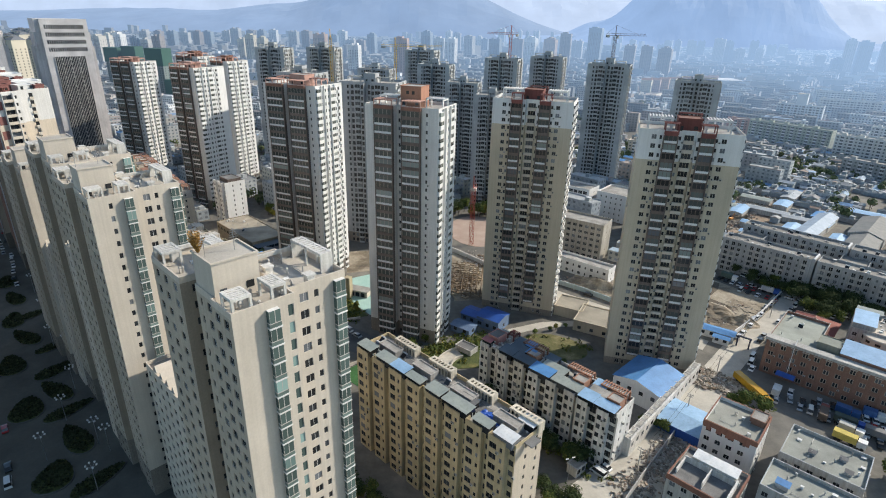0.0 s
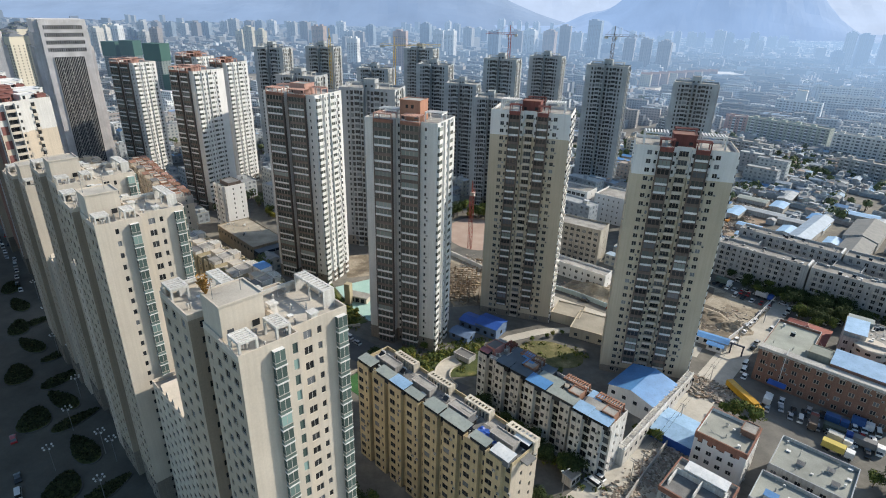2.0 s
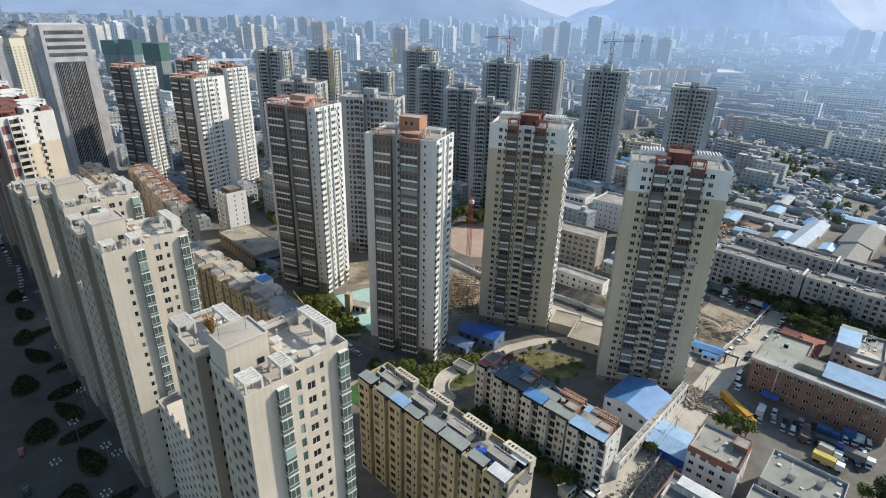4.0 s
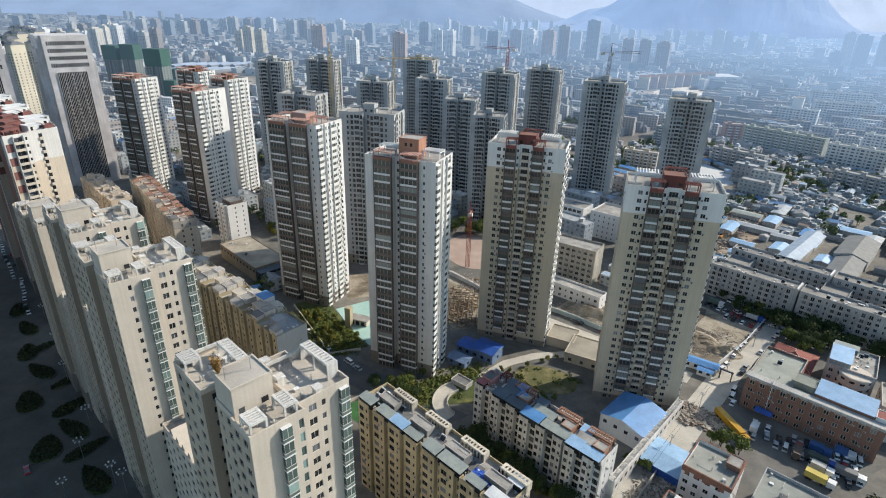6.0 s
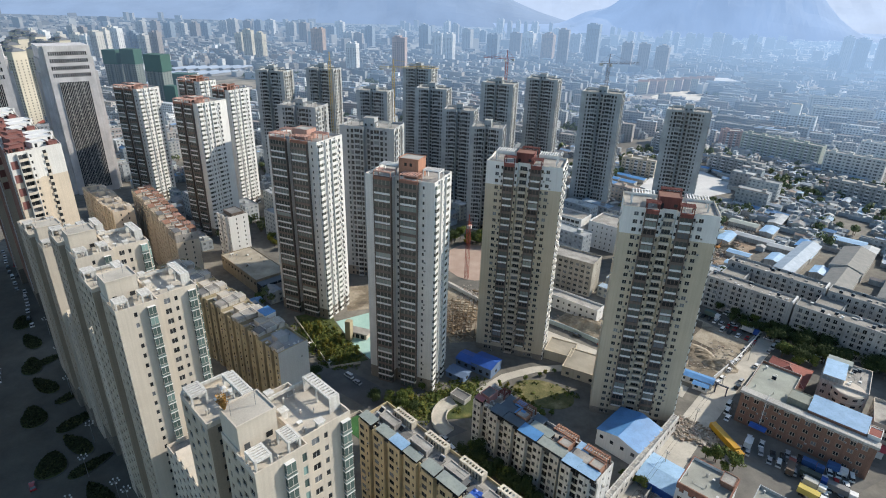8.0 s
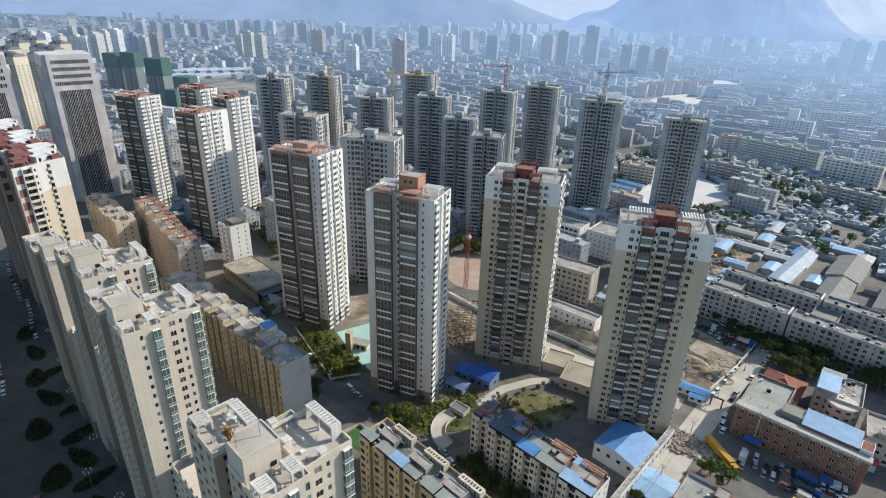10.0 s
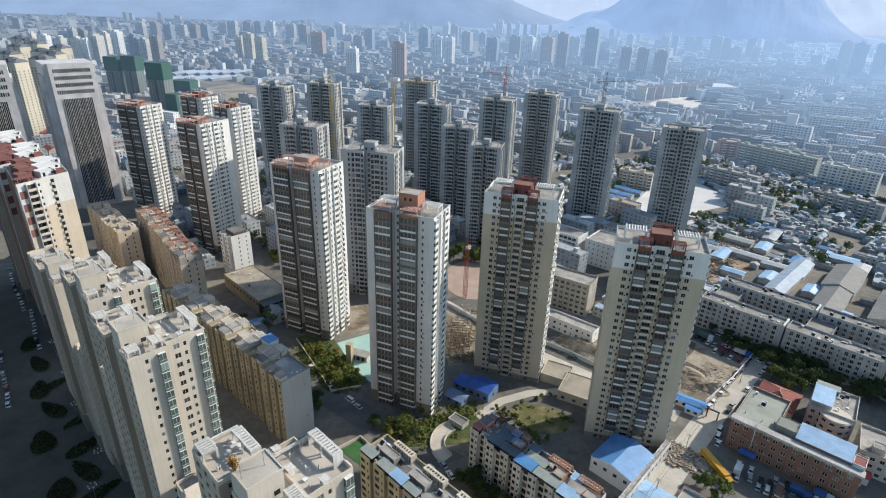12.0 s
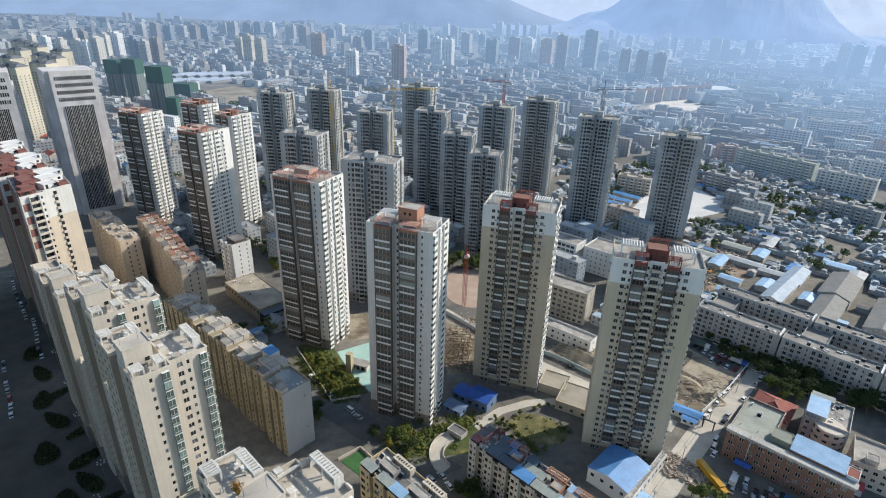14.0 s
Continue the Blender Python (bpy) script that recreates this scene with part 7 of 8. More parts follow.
town, far_town = Batch(), Batch()
far_trees = []
c45, s45 = math.cos(radians(-45)), math.sin(radians(-45))
STEP = 25.0
for i in range(-70, 90):
    for j in range(0, 90):
        p, q = i * STEP, j * STEP
        x, y = c45 * p - s45 * q + RNG.uniform(-3, 3), s45 * p + c45 * q + RNG.uniform(-3, 3)
        if y < 225 or y > 1750 or abs(x) > 0.84 * y + 60 or not free(x, y, 9):
            continue
        if abs((p + 60) % 250) < 14 or abs((q + 40) % 300) < 14:
            continue
        street = x < -0.62 * y + 30 and y < 520
        if street:
            continue
        n1 = noise.noise((x * 0.006, y * 0.006, 3.0))
        bt = town if y < 560 else far_town
        shanty = (x > 140 and 235 < y < 620 and n1 < 0.3) or n1 < -0.22
        if noise.noise((x * 0.02, y * 0.02, 9.0)) > 0.3:
            far_trees.append((x, y, 10))
            continue
        if y > 640 and RNG.random() < 0.62:
            big = noise.noise((x * 0.008, y * 0.008, 21.0))
            if big > 0.3:
                town_block(bt, x, y, RNG.uniform(24, 46), RNG.uniform(16, 24), RNG.uniform(6, 9), -45 + RNG.choice((0, 90)), RNG.random() < 0.4, False)
            else:
                turn = -30 if x > 0 else -20
                for k in range(RNG.choice((1, 1, 2))):
                    town_block(bt, x, y + 13 * k - 6, RNG.uniform(18, 34), RNG.uniform(9, 12), RNG.choice((9, 12, 15, 18, 18, 21)), turn + RNG.uniform(-4, 4), RNG.random() < 0.06, y < 1100)
            if RNG.random() < 0.45:
                far_trees.append((x + RNG.uniform(-12, 12), y + RNG.uniform(-16, -8), RNG.uniform(3, 6)))
        elif shanty:
            for k in range(RNG.randint(6, 9)):
                w, d = RNG.uniform(5, 14), RNG.uniform(4, 7)
                hx, hy = x + RNG.uniform(-12, 12), y + RNG.uniform(-12, 12)
                if free(hx, hy, 5):
                    town_block(bt, hx, hy, w, d, RNG.choice((3.0, 3.2, 3.5, 6.2, 6.4)), -45 + RNG.choice((0, 0, 90)) + RNG.uniform(-5, 5), RNG.random() < 0.3, y < 600, RNG.random() < 0.3)
            if RNG.random() < 0.7:
                far_trees.append((x + RNG.uniform(-9, 9), y + RNG.uniform(-9, 9), RNG.uniform(2, 4)))
        elif n1 > 0.12:
            x, y = c45 * p - s45 * q, s45 * p + c45 * q
            if RNG.random() < 0.4:
                far_trees.append((x + RNG.uniform(4, 9), y + RNG.uniform(-14, -8), RNG.uniform(2, 4)))
            hgt = 12 + 3 * int(3.4 * (0.5 + noise.noise((int(i / 3), j, 7.7))))
            if noise.noise((x * 0.004, y * 0.004, 5.0)) > -0.25:
                town_block(bt, x, y, 24.6 if i % 3 else 19, RNG.uniform(10, 11), hgt, -45, RNG.random() < 0.06)
            else:
                town_block(bt, x, y, 24.6 if j % 3 else 19, RNG.uniform(10, 11), hgt, 45, RNG.random() < 0.06)
        else:
            for k in range(6):
                hx, hy = x + (k % 3 - 1) * 8.3 + RNG.uniform(-1, 1), y + (k // 3 - 0.5) * 12 + RNG.uniform(-3, 3)
                if free(hx, hy, 5):
                    town_block(bt, hx, hy, RNG.uniform(6, 13), RNG.uniform(5, 8), RNG.choice((3.2, 6.2, 6.2, 6.4, 9, 9.3, 12, 15)), -45 + RNG.choice((0, 90)) + RNG.uniform(-3, 3), RNG.random() < 0.2, y < 800, RNG.random() < 0.15)
# cleared ground with shacks and debris behind the slab blocks
for k in range(1000):
    x, y = RNG.uniform(130, 430), RNG.uniform(235, 560)
    if x + y > 470 and free(x, y, 3.5) and noise.noise((x * 0.02, y * 0.02, 2.0)) > -0.25:
        town_block(town, x, y, RNG.choice((5, 8, 12, 18, 26)) * RNG.uniform(0.8, 1.2), RNG.uniform(3.2, 6), RNG.uniform(2.3, 3.8), -45 + RNG.choice((0, 0, 90)) + RNG.uniform(-5, 5), RNG.random() < 0.2, False, RNG.random() < 0.4)
        if RNG.random() < 0.22:
            far_trees.append((x + 6, y - 4, RNG.uniform(1, 2.5)))
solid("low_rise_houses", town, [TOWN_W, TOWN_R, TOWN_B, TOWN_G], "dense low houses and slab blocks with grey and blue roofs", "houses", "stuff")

FAR_W = [haze_paint("distant_house_walls", [(0, (0.27, 0.3, 0.33)), (0.35, (0.38, 0.4, 0.42)), (0.6, (0.46, 0.46, 0.45)), (0.78, (0.4, 0.34, 0.31)), (0.85, (0.52, 0.54, 0.56)), (1, (0.68, 0.7, 0.71))]),
         haze_paint("distant_house_roofs", [(0, (0.22, 0.23, 0.25)), (0.5, (0.33, 0.34, 0.35)), (0.72, (0.33, 0.27, 0.24)), (0.8, (0.46, 0.47, 0.49)), (1, (0.62, 0.64, 0.66))]),
         haze_paint("distant_sheet_roofs", [(0, (0.2, 0.3, 0.46)), (0.6, (0.36, 0.44, 0.54)), (1, (0.56, 0.58, 0.6))]), haze_paint("distant_house_windows", (0.09, 0.1, 0.115), 0.3)]
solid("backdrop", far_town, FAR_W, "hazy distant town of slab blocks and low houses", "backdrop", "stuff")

# farthest houses, thinning out before the mountains
fringe = Batch()
for k in range(2600):
    y = RNG.uniform(1700, 3400)
    x = RNG.uniform(-0.86, 0.86) * y
    h = RNG.choice((6, 9, 12, 15, 18, 18)) if RNG.random() < 0.95 else RNG.uniform(28, 52)
    w = RNG.uniform(18, 60) if h < 26 else RNG.uniform(22, 44)
    fringe.box(-w / 2, w / 2, 0, 14, 0, h, 0, at=at(x, y, RNG.choice((-45, -20, 45)) + RNG.uniform(-8, 8)), bottom=False)
solid("backdrop", fringe, [haze_paint("farthest_city", [(0, (0.2, 0.22, 0.25)), (0.6, (0.38, 0.38, 0.38)), (1, (0.6, 0.6, 0.6))])], "hazy mass of the farthest city blocks", "backdrop", "stuff")

# ---- trees ----
LEAF = islands("leaves", [(0, (0.05, 0.08, 0.025)), (0.5, (0.095, 0.135, 0.035)), (0.85, (0.15, 0.175, 0.045)), (1, (0.2, 0.19, 0.055))], rough=0.9)
LEAF_Y = islands("yellowing_leaves", [(0, (0.085, 0.105, 0.022)), (0.5, (0.16, 0.16, 0.032)), (1, (0.26, 0.21, 0.045))], rough=0.9)
LEAF_D = islands("dark_leaves", [(0, (0.03, 0.048, 0.02)), (0.6, (0.055, 0.08, 0.03)), (1, (0.09, 0.11, 0.04))], rough=0.9)
for leaf in (LEAF, LEAF_Y, LEAF_D):
    leaf.node_tree.nodes["Principled BSDF"].inputs["Specular IOR Level"].default_value = 0.15
BARK = surface("bark", (0.12, 0.09, 0.07), streak=0.3)


def crown_batch(rng, h, r, count, leaf):
    """Many small leaf clumps on the limbs' ends, with gaps between them."""
    b = Batch()
    lobes = [(rng.uniform(-0.55, 0.55) * r, rng.uniform(-0.55, 0.55) * r, h * rng.uniform(0.5, 0.9), r * rng.uniform(0.38, 0.6)) for _ in range(15)]
    for _ in range(count):
        lx, ly, lz, lr = rng.choice(lobes)
        d = Vector((rng.gauss(0, 1), rng.gauss(0, 1), rng.gauss(0, 0.8))).normalized() * lr * rng.uniform(0.55, 1.05)
        c = Vector((lx, ly, lz)) + d
        nrm = (d.normalized() + Vector((rng.uniform(-0.6, 0.6), rng.uniform(-0.6, 0.6), rng.uniform(0, 0.8)))).normalized()
        q = nrm.to_track_quat("Z", "Y").to_matrix()
        s = leaf * rng.uniform(0.6, 1.4)
        b.quad([c + q @ Vector((x * s, y * s * 0.7, 0.12 * s * (abs(x) - 0.5))) for x, y in ((-1, -0.3), (0, -1), (1, -0.2), (0.4, 1), (-0.6, 0.8))])
    return b, lobes


def make_tree(seed, h, r, leafmat, label, count=1050):
    rng = random.Random(seed)
    th = thing("tree", pose(0, 0, 0), label, "tree", "trees")
    crown, lobes = crown_batch(rng, h, r, count, 0.3)
    t = Batch()
    t.rod((0, 0, 0), (0.1, 0.05, h * 0.45), 0.2, 0, 7, 0.13)
    for lx, ly, lz, lr in lobes[:6]:
        t.rod((0.1, 0.05, h * 0.38), (lx, ly, lz), 0.09, 0, 5, 0.03)
    part("trunk", t, [BARK], th)
    part("crown", crown, [leafmat], th)
    return th


TREES = [make_tree(1, 7.5, 3.2, LEAF, "leafy green street tree with an uneven crown"), make_tree(2, 9.0, 4.2, LEAF_D, "broad dark green tree with gaps in its crown", 1350),
         make_tree(3, 6.0, 2.6, LEAF_Y, "small tree with yellowing autumn leaves", 1000), make_tree(4, 5.0, 2.4, LEAF, "small round green garden tree", 900),
         make_tree(5, 6.5, 1.5, LEAF_Y, "slim young garden tree with yellow-green leaves", 420)]
first_used = [False] * 5
TR = random.Random(5)


def plant(kind, x, y, s=1.0):
    m = pose(x, y, 0, 0, 0, TR.uniform(0, 360)) @ Matrix.Scale(s, 4)
    if not first_used[kind]:
        first_used[kind] = True
        TREES[kind].matrix_world = m
    else:
        t = copy_thing(TREES[kind], m)
        t.scale = (s, s, s)


def grove(x0, y0, x1, y1, w, n, kinds, s0=0.7, s1=1.2):
    """Trees along a line, scattered w to either side."""
    for k in range(n):
        u = (k + TR.uniform(0.1, 0.9)) / n
        plant(TR.choice(kinds), x0 + (x1 - x0) * u + TR.uniform(-w, w), y0 + (y1 - y0) * u + TR.uniform(-w, w), TR.uniform(s0, s1))


grove(164, 226, 206, 240, 7, 20, (1, 1, 1, 0))
grove(184, 222, 222, 200, 6, 16, (1, 1, 1, 0))
grove(166, 218, 188, 216, 4, 8, (1, 1, 0), 0.7, 1.0)
grove(152, 268, 226, 196, 2, 14, (1, 1, 0), 0.55, 0.9)
grove(154, 252, 174, 236, 2, 8, (1, 1, 0), 0.5, 0.8)
grove(170, 246, 190, 232, 2, 6, (1,), 0.6, 0.9)
grove(101, 157, 109, 149, 2.0, 5, (0, 0, 3), 0.8, 1.1)
grove(-63, 239, -42, 212, 6.0, 34, (4, 4, 3), 0.4, 0.75)
grove(-50, 236, -36, 215, 2.5, 8, (4, 3), 0.35, 0.6)
grove(-16, 180, -6, 190, 3, 10, (0, 2, 3), 0.5, 0.8)
grove(-24, 186, -4, 176, 3, 8, (1, 0), 0.5, 0.8)
grove(12, 156, 44, 125, 3.0, 28, (1, 1, 0), 0.5, 0.85)
grove(26, 118, 40, 104, 3, 10, (0, 1), 0.6, 0.9)
grove(-30, 124, 8, 86, 3.0, 22, (1, 1, 0), 0.5, 0.9)
grove(40, 200, 58, 206, 2, 4, (2, 3), 0.4, 0.55)
grove(34, 186, 48, 178, 2.5, 9, (3, 4, 3), 0.4, 0.6)
grove(28, 196, 36, 190, 2.0, 6, (3, 4), 0.35, 0.55)
grove(10, 352, 44, 348, 5, 14, (0, 1, 2), 0.8, 1.3)
grove(-104, 236, -66, 200, 2.5, 10, (1, 3), 0.5, 0.7)
grove(-128, 268, -92, 262, 4, 7, (1, 0), 0.5, 0.8)
grove(-112, 345, -88, 330, 6, 8, (0, 2), 0.8, 1.1)
grove(-150, 120, -270, 262, 2.0, 18, (2, 0, 1), 0.6, 0.9)
grove(68, 148, 74, 140, 1.5, 4, (0, 3), 0.5, 0.8)
grove(-198, 318, -150, 262, 2.5, 14, (1, 0), 0.5, 0.8)

grove(134, 126, 142, 116, 3, 8, (0, 1), 0.7, 1.1)
grove(-4, 352, 60, 356, 6, 16, (0, 1, 2), 0.8, 1.3)

grove(-62, 208, -50, 192, 3, 8, (1, 1, 0), 0.5, 0.8)

wood = Batch()
for x, y, r in far_trees:
    if y > 1300:
        continue
    for k in range(int(r * 2)):
        tx, ty = x + TR.uniform(-r, r), y + TR.uniform(-r, r)
        hh = TR.uniform(3, 8)
        wood.rod((tx, ty, 0), (tx, ty, hh * 0.6), 0.2, 1, 4)
        for q in range(26 if y < 560 else 10):
            d = Vector((TR.gauss(0, 1), TR.gauss(0, 1), TR.gauss(0, 0.8))).normalized() * hh * 0.38
            c = Vector((tx, ty, hh * 0.72)) + d * TR.uniform(0.6, 1.1)
            qm = d.to_track_quat("Z", "Y").to_matrix()
            s = hh * (0.14 if y < 560 else 0.24)
            wood.quad([c + qm @ Vector((px * s, py * s, 0)) for px, py in ((-1, -0.4), (0.2, -1), (1, 0.2), (-0.2, 1))], 0)
TOWN_LEAF = haze_paint("town_tree_leaves", [(0, (0.07, 0.1, 0.045)), (0.6, (0.12, 0.155, 0.07)), (1, (0.18, 0.2, 0.09))])
solid("town_trees", wood, [TOWN_LEAF, BARK], "scattered dark green trees between the low houses", "trees", "stuff")

shrubs = Batch()
SH = random.Random(9)
for x0, y0, x1, y1, w, n in ((-64, 240, -40, 212, 8, 800), (-14, 176, 18, 194, 8, 420), (38, 196, 58, 186, 6, 70), (30, 194, 46, 178, 3, 130), (56, 196, 62, 188, 2, 40), (12, 160, 48, 124, 4, 160)):
    for k in range(n):
        u = SH.random()
        bx, by = x0 + (x1 - x0) * u + SH.uniform(-w, w), y0 + (y1 - y0) * u + SH.uniform(-w, w)
        if 6.0 < math.hypot(bx - 13.3, by - 174.7) < 15.0 or (bx > 24 and by > 160 and SH.random() < 0.7):
            continue
        r = SH.uniform(0.5, 1.2)
        for q in range(14):
            d = Vector((SH.gauss(0, 1), SH.gauss(0, 1), abs(SH.gauss(0, 0.8)))).normalized() * r
            qm = d.to_track_quat("Z", "Y").to_matrix()
            shrubs.quad([Vector((bx, by, 0.15)) + d + qm @ Vector((px * 0.3, py * 0.3, 0)) for px, py in ((-1, -0.5), (0.3, -1), (1, 0.3), (-0.3, 1))], 0 if SH.random() < 0.72 else 1)
solid("shrubs", shrubs, [LEAF, LEAF_Y], "low green and yellowing garden shrubs", "shrubs", "stuff")


# ---- cars ----
TYRE = surface("tyre_rubber", (0.02, 0.02, 0.02), streak=0)


def car_paint(name, col):
    m, nt, p = base(name, 0.25)
    p.inputs["Base Color"].default_value = (*col, 1)
    p.inputs["Coat Weight"].default_value = 0.6
    return m


def make_car(name, paint, label, L=4.5, W=1.8, H=1.48, van=False):
    th = thing(name, pose(0, 0, 0), label, "van" if van else "car", "parked cars")
    b = Batch()
    prof = [(-L / 2, 0.3), (-L / 2, 0.75), (-L * 0.44, 0.88), (L * 0.22, 0.92), (L * 0.47, 0.78), (L / 2, 0.6), (L / 2, 0.3)] if not van else [(-L / 2, 0.3), (-L / 2, 1.0), (-L * 0.47, 1.05), (L * 0.36, 1.05), (L * 0.48, 0.9), (L / 2, 0.6), (L / 2, 0.3)]
    n = len(prof)
    for y, k in ((-W / 2, 1.0), (W / 2, 1.0)):
        b.v.extend((x, y * (1 if z < 0.85 else 0.96), z) for x, z in prof)
    b.f = [tuple(range(n)), tuple(range(2 * n - 1, n - 1, -1))] + [(i + n, (i + 1) % n + n, (i + 1) % n, i) for i in range(n)]
    b.m = [0] * len(b.f)
    part("body", b, [paint], th)
    c = Batch()
    z0 = 0.9 if not van else 1.05
    x = (-L * 0.42, -L * 0.3, L * 0.1, L * 0.25) if not van else (-L * 0.48, -L * 0.46, L * 0.26, L * 0.38)
    hw, hr = W * 0.46, W * 0.38
    c.v = [(x[0], -hw, z0), (x[3], -hw, z0), (x[3], hw, z0), (x[0], hw, z0), (x[1], -hr, H), (x[2], -hr, H), (x[2], hr, H), (x[1], hr, H)]
    c.f = [(0, 1, 5, 4), (1, 2, 6, 5), (2, 3, 7, 6), (3, 0, 4, 7), (4, 5, 6, 7)]
    c.m = [1, 1, 1, 1, 0]
    part("cabin", c, [paint, GLASS], th)
    w = Batch()
    w.rod((0, -0.1, 0), (0, 0.1, 0), 0.32, 0, 10)
    w.f.append(tuple(range(9, -1, -1)))
    w.m.append(0)
    me = w.mesh("wheel", [TYRE])
    for sx in (-L * 0.31, L * 0.31):
        for sy in (-W / 2 + 0.08, W / 2 - 0.08):
            ob = new("wheel", me)
            ob.parent, ob.matrix_local = th, Matrix.Translation((sx, sy, 0.32))
    for sx, nm, mt in ((L / 2, "headlight", FRAME),):
        for sy in (-W * 0.35, W * 0.35):
            l = Batch()
            l.box(sx - 0.04, sx + 0.04, sy - 0.18, sy + 0.18, 0.55, 0.7)
            part(nm, l, [mt], th)
    return th


CARS = [make_car("car", car_paint("white_car_paint", (0.75, 0.75, 0.75)), "white parked saloon car"), make_car("car", car_paint("dark_car_paint", (0.03, 0.035, 0.04)), "black parked saloon car"),
        make_car("car", car_paint("silver_car_paint", (0.42, 0.43, 0.45)), "silver-grey parked saloon car"), make_car("car", car_paint("red_car_paint", (0.35, 0.03, 0.03)), "red parked saloon car"),
        make_car("van", car_paint("white_van_paint", (0.7, 0.71, 0.7)), "white parked delivery van", 4.9, 1.85, 2.1, True)]
used_car = [False] * 5
CR = random.Random(21)


def park(x, y, deg, kind=None):
    k = CR.choices(range(5), (5, 3, 3, 1, 2))[0] if kind is None else kind
    m = pose(x, y, 0.1, 0, 0, deg)
    if used_car[k]:
        copy_thing(CARS[k], m)
    else:
        used_car[k] = True
        CARS[k].matrix_world = m


def park_line(x0, y0, x1, y1, n, deg, jitter=0.4, skip=0.15):
    for k in range(n):
        if CR.random() < skip:
            continue
        u = (k + 0.5) / n
        park(x0 + (x1 - x0) * u + CR.uniform(-jitter, jitter), y0 + (y1 - y0) * u + CR.uniform(-jitter, jitter), deg + CR.uniform(-4, 4))


park_line(125, 199, 172, 246, 14, 44)
park_line(132, 196, 178, 240, 11, 44, skip=0.2)
park_line(119, 176, 126, 188, 3, 50, skip=0)
park_line(112, 163, 132, 151, 7, 55, skip=0.1)
park_line(122, 167, 142, 152, 6, 55, skip=0.2)
park_line(130, 150, 148, 143, 6, 60, skip=0.1)
park_line(126, 146, 142, 136, 4, 60)
park_line(123, 160, 152, 146.5, 9, 62, skip=0.05)
park_line(132, 148, 146, 137, 5, 55, skip=0.1)
for x, y, d in ((47.7, 123.5, 130), (50.1, 125.8, 130), (43.6, 130.8, 120), (-36.8, 200.1, 138), (-32.5, 195.8, 138), (-58.8, 223.6, 130), (-54.4, 218.6, 130), (-48.3, 210.9, 130), (1, 161, 130), (5, 163, 130), (8, 158, 120)):
    park(x, y, d)
park_line(-110, 108, -135, 140, 6, 128, skip=0.3)
park_line(-182, 190, -215, 232, 8, 128, skip=0.25)
park_line(-196, 232, -228, 272, 6, 128, skip=0.2)
park_line(-228, 268, -275, 322, 8, 128, skip=0.1)
park_line(-236, 282, -290, 345, 5, 128, skip=0.1)
park_line(-160, 150, -200, 200, 8, 128, skip=0.5)
park_line(156, 252, 190, 214, 9, -45, skip=0.3)
park_line(166, 232, 196, 204, 8, 45, skip=0.3)
park_line(70, 238, 92, 222, 6, -36, skip=0.3)
park_line(158, 262, 184, 236, 8, -45, skip=0.2)
park_line(142, 262, 158, 245, 7, 45, skip=0.1)
park_line(148, 246, 160, 236, 4, 45, skip=0.1)


def make_truck(m, label, body_col, cab_col, L=13.0):
    """A long lorry: bed, cab with windows and wheels."""
    th = thing("lorry", m, label, "lorry")
    b = Batch()
    b.box(-L / 2, L / 2 - 2.6, -1.25, 1.25, 1.1, 3.4, 0)
    part("cargo_box", b, [body_col], th)
    c = Batch()
    c.box(L / 2 - 2.4, L / 2, -1.2, 1.2, 0.6, 2.9, 0)
    cab = part("cab", c, [cab_col], th)
    w = Batch()
    w.box(L / 2, L / 2 + 0.05, -1.0, 1.0, 1.7, 2.6, 0)
    part("windscreen", w, [GLASS], cab)
    f = Batch()
    f.box(-L / 2 + 0.2, L / 2 - 0.3, -0.5, 0.5, 0.6, 1.08, 0)
    part("chassis", f, [METAL], th)
    t = Batch()
    t.rod((0, -0.15, 0), (0, 0.15, 0), 0.5, 0, 12)
    t.f.append(tuple(range(11, -1, -1)))
    t.m.append(0)
    me = t.mesh("wheel", [TYRE])
    for sx in (-L * 0.38, -L * 0.28, L * 0.1, L * 0.4):
        for sy in (-1.05, 1.05):
            ob = new("wheel", me)
            ob.parent, ob.matrix_local = th, Matrix.Translation((sx, sy, 0.5))


YEL = surface("yellow_lorry_paint", (0.6, 0.33, 0.02), rough=0.4, streak=0.1)
make_truck(at(112.9, 163.4, -78, 0.06), "long ochre-yellow lorry parked in the yard", YEL, YEL, 17)
make_truck(at(163, 243, -45, 0.06), "white-topped lorry parked below the grey slab", surface("white_lorry_box", (0.6, 0.62, 0.64), streak=0.1), BLUE_D, 8)
make_truck(at(150, 258, -45, 0.06), "dull green covered lorry parked below the grey slab", surface("dull_green_tarp", (0.1, 0.15, 0.13), streak=0), WHITE_S, 8)
make_truck(at(130.5, 138, -44, 0.06), "lorry with a bright yellow load", surface("bright_yellow_load", (0.62, 0.5, 0.13), streak=0), WHITE_S, 9)
make_truck(at(136, 146, -40, 0.06), "dark green covered lorry in the yard", surface("dark_tarp", (0.06, 0.08, 0.07), streak=0), BLUE_D, 9)
make_truck(at(142, 140, -40, 0.06), "grey covered lorry in the yard", surface("grey_tarp", (0.2, 0.2, 0.2), streak=0), WHITE_S, 9)


# ---- plaza beds and lamps ----
HEDGE = islands("dark_clipped_hedge", [(0, (0.03, 0.04, 0.02)), (0.6, (0.05, 0.06, 0.03)), (1, (0.075, 0.08, 0.04))], rough=1.0)
HEDGE.node_tree.nodes["Principled BSDF"].inputs["Specular IOR Level"].default_value = 0.15
KERB = surface("weathered_kerb_stone", (0.11, 0.11, 0.105), streak=0)

